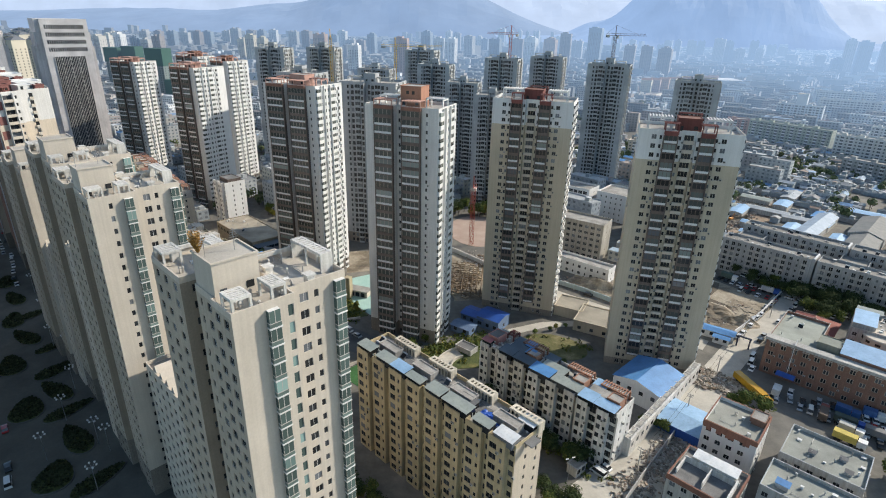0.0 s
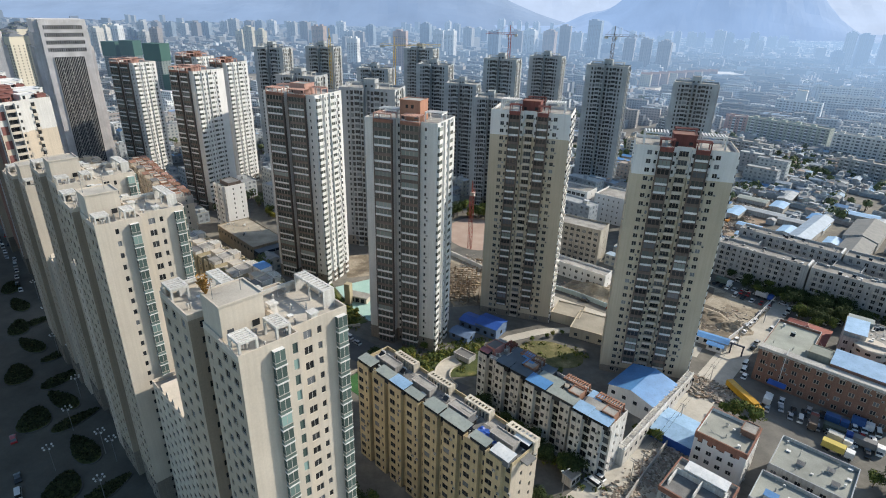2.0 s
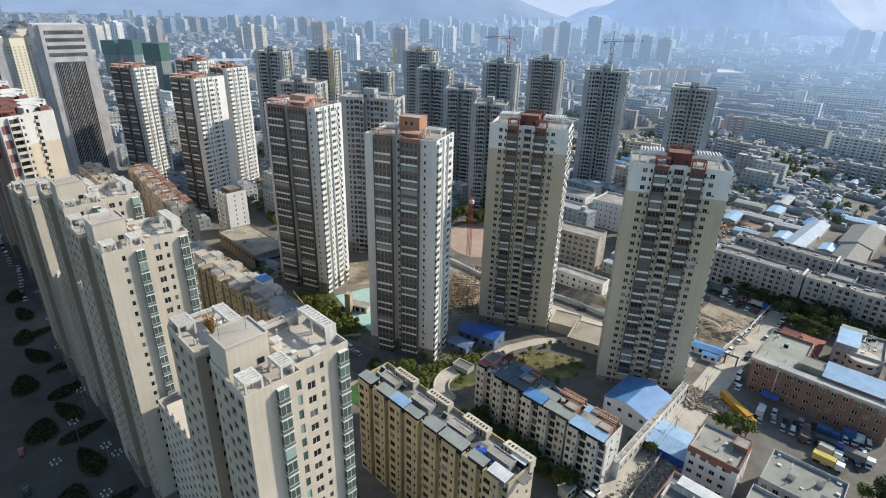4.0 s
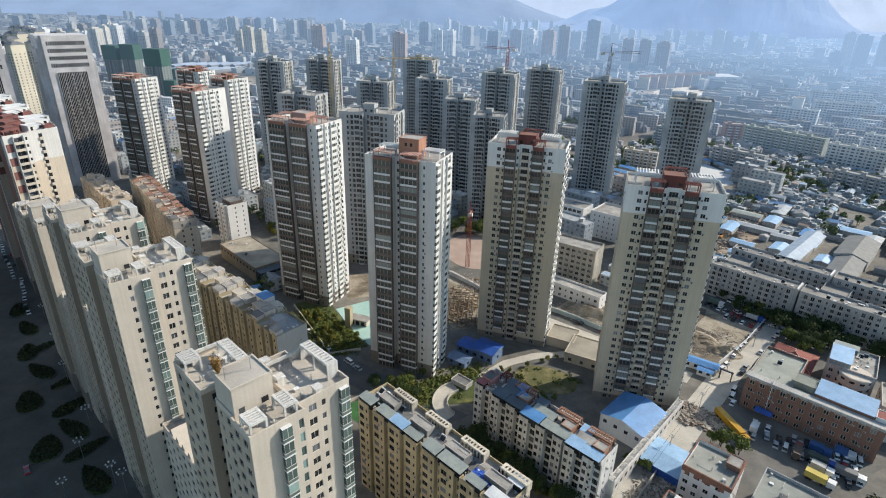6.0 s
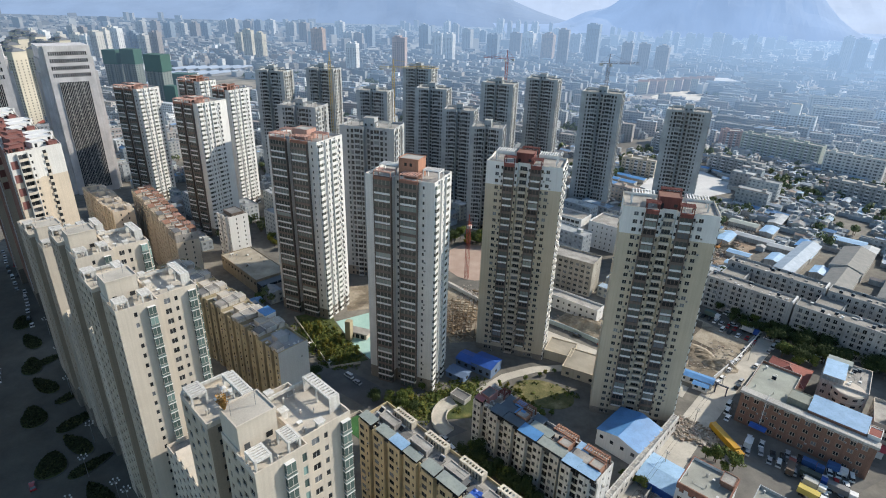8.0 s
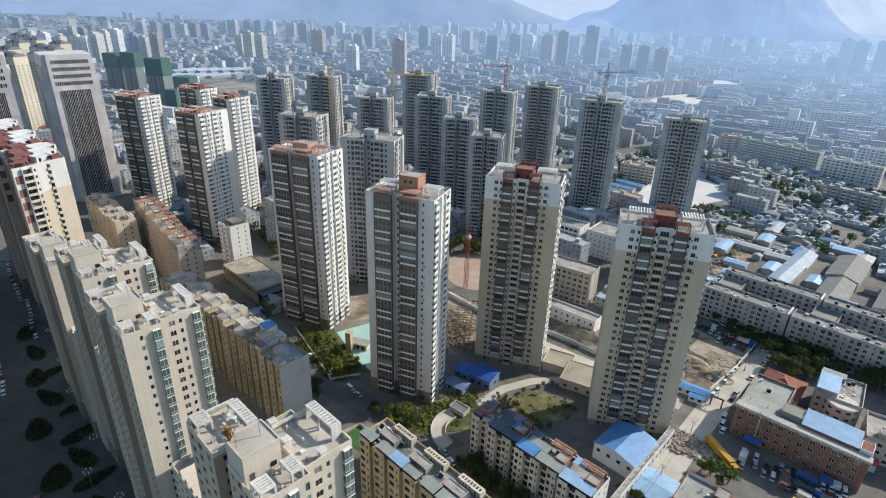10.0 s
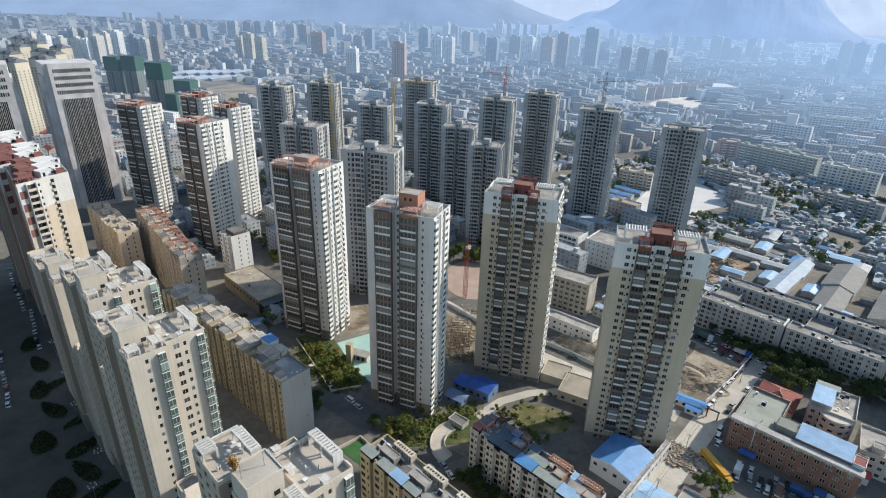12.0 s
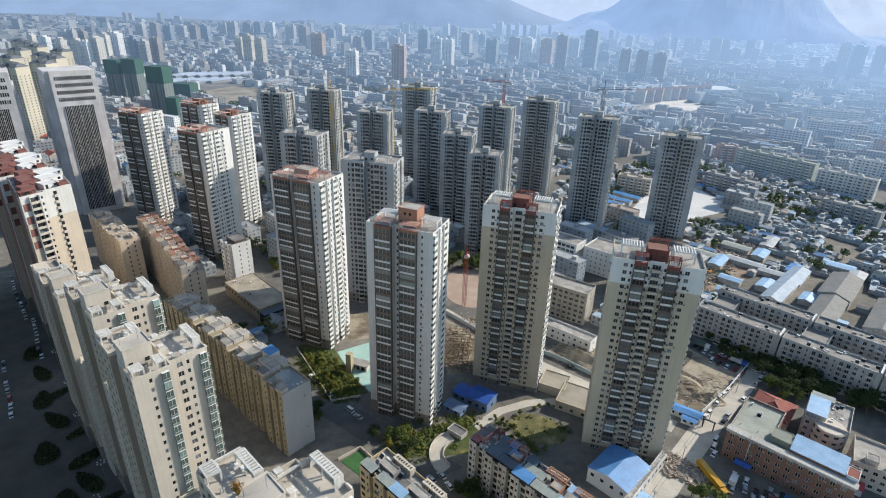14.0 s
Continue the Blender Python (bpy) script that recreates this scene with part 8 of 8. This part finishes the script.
def bed(x, y, a, b_, deg, seed):
    """A leaf-shaped planted bed with a kerb and clipped shrubs."""
    rng = random.Random(seed)
    th = thing("planted_bed", at(x, y, deg, 0.15), "leaf-shaped plaza bed with dark shrubs and kerb", "flower bed", "plaza beds")
    n = 20
    shape = [(a * math.cos(k * math.tau / n), b_ * math.sin(k * math.tau / n) * (1 - 0.35 * math.cos(k * math.tau / n))) for k in range(n)]
    k_ = Batch()
    inn = inset(shape, 0.3)
    for i in range(n):
        j = (i + 1) % n
        k_.quad([(*shape[i], 0), (*shape[j], 0), (*shape[j], 0.3), (*shape[i], 0.3)])
        k_.quad([(*shape[i], 0.3), (*shape[j], 0.3), (*inn[j], 0.3), (*inn[i], 0.3)])
    part("kerb", k_, [KERB], th)
    s = Batch()
    s.quad([(x_, y_, 0.2) for x_, y_ in inn])
    part("soil", s, [GRASS], th)
    l = Batch()
    for q in range(int(a * b_ * 15)):
        t, r = rng.uniform(0, math.tau), math.sqrt(rng.random()) * 0.9
        c = Vector((a * r * math.cos(t), b_ * r * math.sin(t) * (1 - 0.35 * math.cos(t)), rng.uniform(0.3, 0.75)))
        qm = Vector((rng.uniform(-1, 1), rng.uniform(-1, 1), rng.uniform(0.5, 1.2))).to_track_quat("Z", "Y").to_matrix()
        l.quad([c + qm @ Vector((px * 0.4, py * 0.36, 0)) for px, py in ((-1, -0.5), (0.3, -1), (1, 0.3), (-0.3, 1))])
    tagged(part("shrubs", l, [HEDGE], th), kind="stuff")


for i, (x, y, a, b_, d) in enumerate(((-155, 171, 8, 4.5, 130), (-137, 169, 8, 3.5, 60), (-130, 157, 9, 3.2, 150), (-133, 147, 7.5, 5, 120), (-119, 147, 8, 3, 55), (-109, 134, 9, 3.6, 140), (-106, 119, 7, 5, 110), (-93, 118, 8, 3, 60),
                                    (-163, 190, 9, 3.4, 150), (-177, 203, 8, 4, 125), (-172, 208, 7, 2.8, 60), (-190, 222, 9, 3.4, 140), (-205, 238, 8, 4, 125), (-82, 104, 8, 3.4, 130), (-148, 184, 7, 2.6, 60))):
    bed(x, y, a, b_, d, i)


def make_lamp():
    th = thing("street_lamp", pose(0, 0, 0), "tall plaza lamp post with a ring of white globes", "street lamp", "plaza lamps")
    b = Batch()
    b.rod((0, 0, 0), (0, 0, 9), 0.14, 0, 8, 0.08)
    part("post", b, [METAL], th)
    g_ = Batch()
    for lat in range(5):
        t = math.pi * lat / 4
        g_.v.extend((0.3 * math.sin(t) * math.cos(k * math.tau / 8), 0.3 * math.sin(t) * math.sin(k * math.tau / 8), 0.3 * math.cos(t)) for k in range(8))
    for lat in range(4):
        for k in range(8):
            g_.f.append((lat * 8 + k, lat * 8 + 8 + k, lat * 8 + 8 + (k + 1) % 8, lat * 8 + (k + 1) % 8))
            g_.m.append(0)
    me = g_.mesh("globe", [WHITE])
    arm = Batch()
    arm.rod((0, 0, 8.2), (1.3, 0, 8.9), 0.05, 0, 5)
    ma = arm.mesh("arm", [METAL])
    for k in range(6):
        r = Matrix.Rotation(k * math.tau / 6, 4, "Z")
        ob = new("arm", ma)
        ob.parent, ob.matrix_local = th, r
        gb = new("globe", me)
        gb.parent, gb.matrix_local = th, r @ Matrix.Translation((1.3, 0, 9.1))
    return th


lamp = make_lamp()
lamp.matrix_world = at(-124, 158, 0, 0.15)
for x, y in ((-101, 132), (-96, 129), (-117, 142), (-91, 114), (-148, 184), (-112, 125), (-138, 178), (-165, 205), (-185, 228)):
    copy_thing(lamp, at(x, y, 20, 0.15))


# ---- cranes ----
def crane(x, y, z0, h, jib, deg, mat, label):
    """A tower crane of lattice mast and jib."""
    th = thing("tower_crane", at(x, y, deg, z0), label, "crane")
    m = Batch()
    s = 0.9
    for cx, cy in ((-s, -s), (s, -s), (s, s), (-s, s)):
        m.rod((cx, cy, 0), (cx, cy, h), 0.14, 0, 4)
    for k in range(int(h / 3)):
        z = 3 * k
        for a, b_ in (((-s, -s), (s, -s)), ((s, -s), (s, s)), ((s, s), (-s, s)), ((-s, s), (-s, -s))):
            m.rod((*a, z), (*b_, z + 3), 0.08, 0, 4)
    part("mast", m, [mat], th)
    j = Batch()
    for yy, zz in ((-0.6, 0), (0.6, 0), (0, 1.3)):
        j.rod((-jib * 0.3, yy, h + zz), (jib, yy, h + zz), 0.12, 0, 4)
    n = int(jib / 2.5)
    for k in range(n):
        xx = jib * k / n
        j.rod((xx, -0.6, h), (xx + 1.2, 0, h + 1.3), 0.07, 0, 4)
        j.rod((xx + 1.2, 0, h + 1.3), (xx + 2.4, 0.6, h), 0.07, 0, 4)
    j.rod((0, 0, h + 7), (jib * 0.7, 0, h + 1.3), 0.06, 0, 4)
    j.rod((0, 0, h + 7), (-jib * 0.28, 0, h + 1.3), 0.06, 0, 4)
    j.rod((0, 0, h), (0, 0, h + 7), 0.3, 0, 4)
    part("jib", j, [mat], th)
    c = Batch()
    c.box(-jib * 0.3, -jib * 0.2, -0.8, 0.8, h - 1.5, h + 0.4)
    part("counterweight", c, [CONC_L], th)
    b = Batch()
    b.box(0.9, 2.4, -0.8, 0.8, h - 2.2, h - 0.2)
    part("driver_cab", b, [WHITE], th)


CRY = surface("yellow_crane_paint", (0.62, 0.4, 0.05), streak=0)
CRR = surface("red_crane_paint", (0.4, 0.1, 0.07), streak=0)
CRG = surface("dark_crane_paint", (0.13, 0.11, 0.11), streak=0)
crane(-40, 500, 0, 98, 40, 10, CRY, "yellow tower crane beside grey towers")
crane(55, 478, 0, 110, 20, 160, CRR, "red tower crane above a grey tower")
crane(128, 440, 0, 112, 24, 8, CRG, "dark grey tower crane with a thin jib")
crane(-92, 486, 0, 104, 12, 100, CRY, "yellow tower crane mast behind grey towers")
crane(19, 298, 0, 34, 4, 60, CRR, "slender red lattice mast on the construction ground")

# ---- rubble and stacks on the cleared ground ----
rub = Batch()
RB = random.Random(31)
for x0, y0, x1, y1, w, n, s0, s1 in ((52, 114, 78, 138, 5, 900, 0.15, 0.6), (96, 172, 108, 162, 4, 260, 0.2, 0.9), (8, 240, 22, 282, 7, 900, 0.15, 0.55), (120, 215, 145, 228, 8, 200, 0.15, 0.5), (98, 176, 112, 164, 4, 420, 0.2, 0.8), (164, 330, 232, 392, 13, 2300, 0.25, 1.1), (150, 380, 280, 420, 22, 1200, 0.2, 1.1), (66, 250, 98, 240, 9, 300, 0.2, 0.6)):
    for k in range(n):
        u = RB.random()
        bx, by, s = x0 + (x1 - x0) * u + RB.uniform(-w, w), y0 + (y1 - y0) * u + RB.uniform(-w, w), RB.uniform(s0, s1)
        mm = pose(bx, by, s * 0.2 + 0.08, RB.uniform(-30, 30), RB.uniform(-30, 30), RB.uniform(0, 180))
        rub.box(-s * RB.uniform(0.5, 1.8), s, -s * 0.6, s * 0.6, -s * 0.3, s * 0.4, 0, at=mm)
solid("rubble", rub, [islands("rubble_pieces", [(0, (0.16, 0.135, 0.11)), (0.4, (0.33, 0.29, 0.24)), (0.7, (0.44, 0.4, 0.34)), (0.82, (0.34, 0.23, 0.17)), (1, (0.62, 0.6, 0.56))])], "broken bricks, planks and concrete rubble", "rubble", "stuff")


def mound(x, y, a, b_, h, seed, label):
    bt = Batch()
    n = 22
    for j in range(n):
        for i in range(n):
            u, v = 2 * i / (n - 1) - 1, 2 * j / (n - 1) - 1
            r = min(1, math.hypot(u, v))
            z = h * (1 - r * r) * (1 + 0.9 * noise.fractal((u * 2 + seed, v * 2, 0), 0.9, 2.1, 4))
            bt.v.append((a * u, b_ * v, max(0.0, z) - 0.05))
    for j in range(n - 1):
        for i in range(n - 1):
            k = j * n + i
            bt.f.append((k, k + 1, k + n + 1, k + n))
            bt.m.append(0)
    solid("earth_mound", bt, [DIRT], label, "earth", m=at(x, y, -30, 0.07))


mound(124, 226, 12, 8, 3.0, 1.0, "heap of bare brown earth on a cleared plot")
mound(134, 214, 8, 5, 2.2, 5.0, "small heap of bare earth on a cleared plot")
mound(80, 246, 14, 8, 3.5, 9.0, "broad heap of sandy earth beside the long house")
mound(14, 262, 7, 10, 1.5, 13.0, "churned earth on the construction ground")


mound(204, 352, 9, 6, 2.4, 21.0, "heap of red-brown demolition debris")
mound(218, 374, 11, 7, 2.8, 25.0, "broad heap of red-brown demolition debris")
mound(182, 338, 8, 5, 2.0, 29.0, "low heap of pale demolition debris")
EXC = surface("orange_machine_paint", (0.55, 0.24, 0.05), rough=0.45, streak=0.1)


def excavator(m, label):
    """A tracked excavator: two tracks, a turned house with cab, boom, arm and bucket."""
    th = thing("excavator", m, label, "excavator", "excavators")
    for y in (-1.3, 0.8):
        b = Batch()
        prof = [(-1.9, 0.3), (-1.6, 0.02), (1.6, 0.02), (1.9, 0.3), (1.9, 0.6), (1.6, 0.88), (-1.6, 0.88), (-1.9, 0.6)]
        for yy in (y, y + 0.5):
            b.v.extend((px_, yy, pz_) for px_, pz_ in prof)
        b.f = [tuple(range(8)), tuple(range(15, 7, -1))] + [(i + 8, (i + 1) % 8 + 8, (i + 1) % 8, i) for i in range(8)]
        b.m = [0] * 10
        part("track", b, [TYRE], th)
    b = Batch()
    b.box(-2.2, 1.2, -1.25, 1.25, 0.95, 1.9)
    part("house", b, [EXC], th)
    b = Batch()
    b.box(-0.1, 1.3, 0.2, 1.2, 1.92, 2.9)
    part("cab", b, [GLASS], th)
    for nm, p0, p1, r in (("boom", (1.0, -0.3, 1.6), (3.6, -0.3, 4.2), 0.28), ("arm", (3.6, -0.3, 4.2), (5.4, -0.3, 1.9), 0.2)):
        b = Batch()
        b.rod(p0, p1, r, 0, 6, r * 0.7)
        part(nm, b, [EXC], th)
    b = Batch()
    b.gable(5.0, 6.0, -0.8, 0.2, 1.0, 1.9, 0)
    part("bucket", b, [TYRE], th)


excavator(at(196, 352, 40, 0.1), "orange tracked excavator standing on brick debris")
excavator(at(202, 362, 150, 0.1), "orange tracked excavator beside a debris heap")

# ---- court pavilion and site timber ----
pav = thing("court_pavilion", at(-42.2, 229, -20), "cream pavilion with a square tower beside the court", "pavilion")
for x0, x1, y0, y1, z1, mt, nm in ((-0.6, 2.2, -0.2, 2.6, 10.5, SAND, "tower"), (-1, 9, 3.2, 7.5, 3.0, CREAM, "room"), (-1.6, 9.6, 2.7, 8.0, 3.35, ROOF, "roof")):
    b = Batch()
    b.box(x0, x1, y0, y1, 0 if nm != "roof" else 3.0, z1)
    part(nm, b, [mt], pav)
for k in range(3):
    b = Batch()
    b.box(0.5 + 2.8 * k, 2.3 + 2.8 * k, 3.1, 3.2, 0.3, 2.4)
    part("window", b, [GLASS], pav)
TIMBER = surface("site_timber", (0.21, 0.15, 0.095), streak=0)
ST = random.Random(77)
pk = Batch()
pk.box(-2.4, 2.4, -0.5, 0.5, 0, 0.55)
pme = pk.mesh("timber_bale", [TIMBER])
for k in range(16):
    u = ST.random()
    x, y = (8 + 14 * u + ST.uniform(-5, 5), 236 + 44 * u + ST.uniform(-4, 4)) if k < 12 else (98 + 10 * ST.random(), 160 + 14 * ST.random())
    ob = new("timber_bale", pme)
    ob.matrix_world = at(x, y, ST.uniform(0, 180), 0.07)
    tagged(ob, "low bale of brown site timber on bare earth", "timber", "timber stacks")
form = thing("timber_formwork", at(6.5, 233.5, -6, 0.08), "brown timber formwork frame standing on the dug plot", "formwork")
fm = Batch()
fm.box(-0.13, 0.13, -0.13, 0.13, 0, 2.6)
fme = fm.mesh("post", [TIMBER])
for i in range(7):
    for j in range(15):
        if ST.random() < 0.82:
            ob = new("post", fme)
            ob.parent, ob.matrix_local = form, Matrix.Translation((i * 2.3 + ST.uniform(-0.3, 0.3), j * 2.5 + ST.uniform(-0.3, 0.3), 0))
for i in range(7):
    b = Batch()
    b.box(i * 2.3 - 0.12, i * 2.3 + 0.12, 0, 20 + ST.uniform(4, 15), 2.2 + 0.02 * i, 2.45 + 0.02 * i)
    part("rail", b, [TIMBER], form)
for j in range(15):
    b = Batch()
    b.box(ST.uniform(-1, 3), ST.uniform(9, 14.5), j * 2.5 - 0.14, j * 2.5 + 0.14, 1.5 + 0.02 * j, 1.75 + 0.02 * j)
    part("rail", b, [TIMBER], form)
b = Batch()
for k in range(46):
    x, y, a = ST.uniform(-1, 15), ST.uniform(-2, 38), ST.uniform(0, 180)
    b.box(-ST.uniform(0.8, 2.6), ST.uniform(0.8, 2.6), -0.3, 0.3, 0, ST.uniform(0.15, 0.7), 0, at=pose(x, y, 0, 0, 0, a))
tagged(part("planks", b, [surface("bleached_planks", (0.42, 0.33, 0.22), streak=0)], form), kind="stuff")


# ---- poles, wires and yard things ----
def utility_pole(x, y, h, deg, label):
    th = thing("utility_pole", at(x, y, deg), label, "pole", "utility poles")
    b = Batch()
    b.rod((0, 0, 0), (0, 0, h), 0.16, 0, 8, 0.1)
    part("shaft", b, [CONC_L], th)
    for zz in (h - 0.5, h - 1.3):
        a = Batch()
        a.box(-1.0, 1.0, -0.06, 0.06, zz, zz + 0.12, 0)
        part("crossarm", a, [METAL], th)
    ins = Batch()
    for sx in (-0.9, -0.4, 0.4, 0.9):
        ins.rod((sx, 0, h - 0.38), (sx, 0, h - 0.15), 0.06, 0, 6)
    tagged(part("insulator", ins, [WHITE], th), kind="stuff")
    return th


def wire(a, b, sag, label="thin dark overhead wire between two poles"):
    w = Batch()
    pts = [Vector(a).lerp(Vector(b), k / 10) - Vector((0, 0, sag * 4 * (k / 10) * (1 - k / 10))) for k in range(11)]
    for p in pts:
        w.v.extend([(p.x, p.y, p.z - 0.035), (p.x + 0.025, p.y - 0.025, p.z), (p.x, p.y, p.z + 0.035), (p.x - 0.025, p.y + 0.025, p.z)])
    for k in range(len(pts) - 1):
        for i in range(4):
            j = (i + 1) % 4
            w.f.append((4 * k + i, 4 * k + j, 4 * k + 4 + j, 4 * k + 4 + i))
            w.m.append(0)
    solid("overhead_wire", w, [TYRE], label, "wire", group="overhead wires")


PO = ((59, 124, 9.6), (63.1, 127.2, 9.0), (84, 150, 9.0), (105.5, 174.4, 8.0), (128, 199, 9.0), (150, 219, 9.0))
for x, y, h in PO:
    utility_pole(x, y, h, -45, "grey concrete utility pole beside the road")
for (x, y, h), (x2, y2, h2) in zip(PO[1:], PO[2:]):
    for s in (-0.6, 0.6):
        wire((x + s * 0.7, y - s * 0.7, h - 0.3), (x2 + s * 0.7, y2 - s * 0.7, h2 - 0.3), 0.7)
lp = thing("yard_lamp", at(37.9, 119.7, 20), "slim grey yard lamp with two short arms", "street lamp")
b = Batch()
b.rod((0, 0, 0), (0, 0, 9), 0.1, 0, 7, 0.06)
part("post", b, [METAL], lp)
for s in (-1, 1):
    b = Batch()
    b.rod((0, 0, 8.6), (1.3 * s, 0, 9.1), 0.05, 0, 5)
    arm_ = part("arm", b, [METAL], lp)
    b = Batch()
    b.box(1.0 * s - 0.4, 1.0 * s + 0.4, -0.15, 0.15, 9.12, 9.26, 0)
    part("lamp_head", b, [WHITE], arm_)
hall("guard_hut", at(40.8, 121.6, 40), 4.2, 3.4, 3.0, "small grey guard hut with flat roof beside parked cars", CONC_L, ROOF, windows=2, category="hut")
wall_run([(-37, 170.5), (-29, 177.2), (-15.2, 163)], 1.3, CREAM, "low cream kerb wall round the small lawn")
wall_run([(58, 250), (70.3, 240.8), (82, 229.5)], 2.4, surface("pale_blue_hoarding", (0.42, 0.52, 0.55), streak=0.1), "pale blue site hoarding along the lane")
BLUE_T = surface("faded_blue_lorry_paint", (0.05, 0.13, 0.33), rough=0.45, streak=0.15)
for x, y, L, deg, c1, c2, lab in ((139, 151.5, 7, -40, BLUE_T, BLUE_T, "small faded blue lorry before the brick block"), (147, 150, 6.5, -38, BLUE_T, WHITE_S, "small lorry with a faded blue box"),
                                  (130.4, 150.7, 8, 52, surface("brown_tarp", (0.13, 0.1, 0.08), streak=0), TILE_R, "lorry with a brown covered load"), (134, 142.4, 7, -44, surface("pale_lorry_load", (0.5, 0.5, 0.47), streak=0), WHITE_S, "pale covered lorry in the yard"),
                                  (121, 162.4, 5.5, 50, WHITE_S, WHITE_S, "small white box van in the yard")):
    make_truck(at(x, y, deg, 0.06), lab, c1, c2, L)
frame_yard = thing("timber_lattice", at(8, 240, 25), "brown site timber lattice standing on dug earth", "timber lattice")
for i in range(6):
    b = Batch()
    b.box(0.0, 14.0, i * 5.0 - 0.12, i * 5.0 + 0.12, 1.2, 1.5, 0)
    for q in range(6):
        b.box(q * 2.7 - 0.1, q * 2.7 + 0.1, i * 5.0 - 0.1, i * 5.0 + 0.1, 0, 1.2, 0)
    part("beam", b, [TIMBER], frame_yard)
for q in range(5):
    b = Batch()
    b.box(q * 3.4 - 0.1, q * 3.4 + 0.1, 0, 25.0, 1.5, 1.75, 0)
    part("cross_beam", b, [TIMBER], frame_yard)


# dried bush growing on the roof of the nearest street tower
bush = Batch()
BR = random.Random(88)
for k in range(60):
    a, r, h = BR.uniform(0, math.tau), BR.uniform(0.2, 1.3), BR.uniform(1.4, 3.6)
    tip = Vector((r * math.cos(a), r * math.sin(a), h))
    bush.rod((0.15 * math.cos(a), 0.15 * math.sin(a), 0), tip, 0.035, 0, 4, 0.015)
    for q in range(5):
        c = tip * BR.uniform(0.45, 1.0)
        d = Vector((BR.uniform(-1, 1), BR.uniform(-1, 1), BR.uniform(-0.4, 1))).normalized()
        qm = d.to_track_quat("Z", "Y").to_matrix()
        bush.quad([c + qm @ Vector((px * 0.2, py * 0.13, 0)) for px, py in ((-1, -0.5), (0.3, -1), (1, 0.3), (-0.3, 1))])
roof_at = at(-27.6, 65.2, ROW) @ Matrix.Translation((1.3, 11.6, 28 * FH + 6.15))
solid("roof_bush", bush, [surface("dried_leaves", (0.34, 0.19, 0.05), streak=0, spread=0.3)], "dried orange-brown bush on a penthouse roof", "bush", m=roof_at)
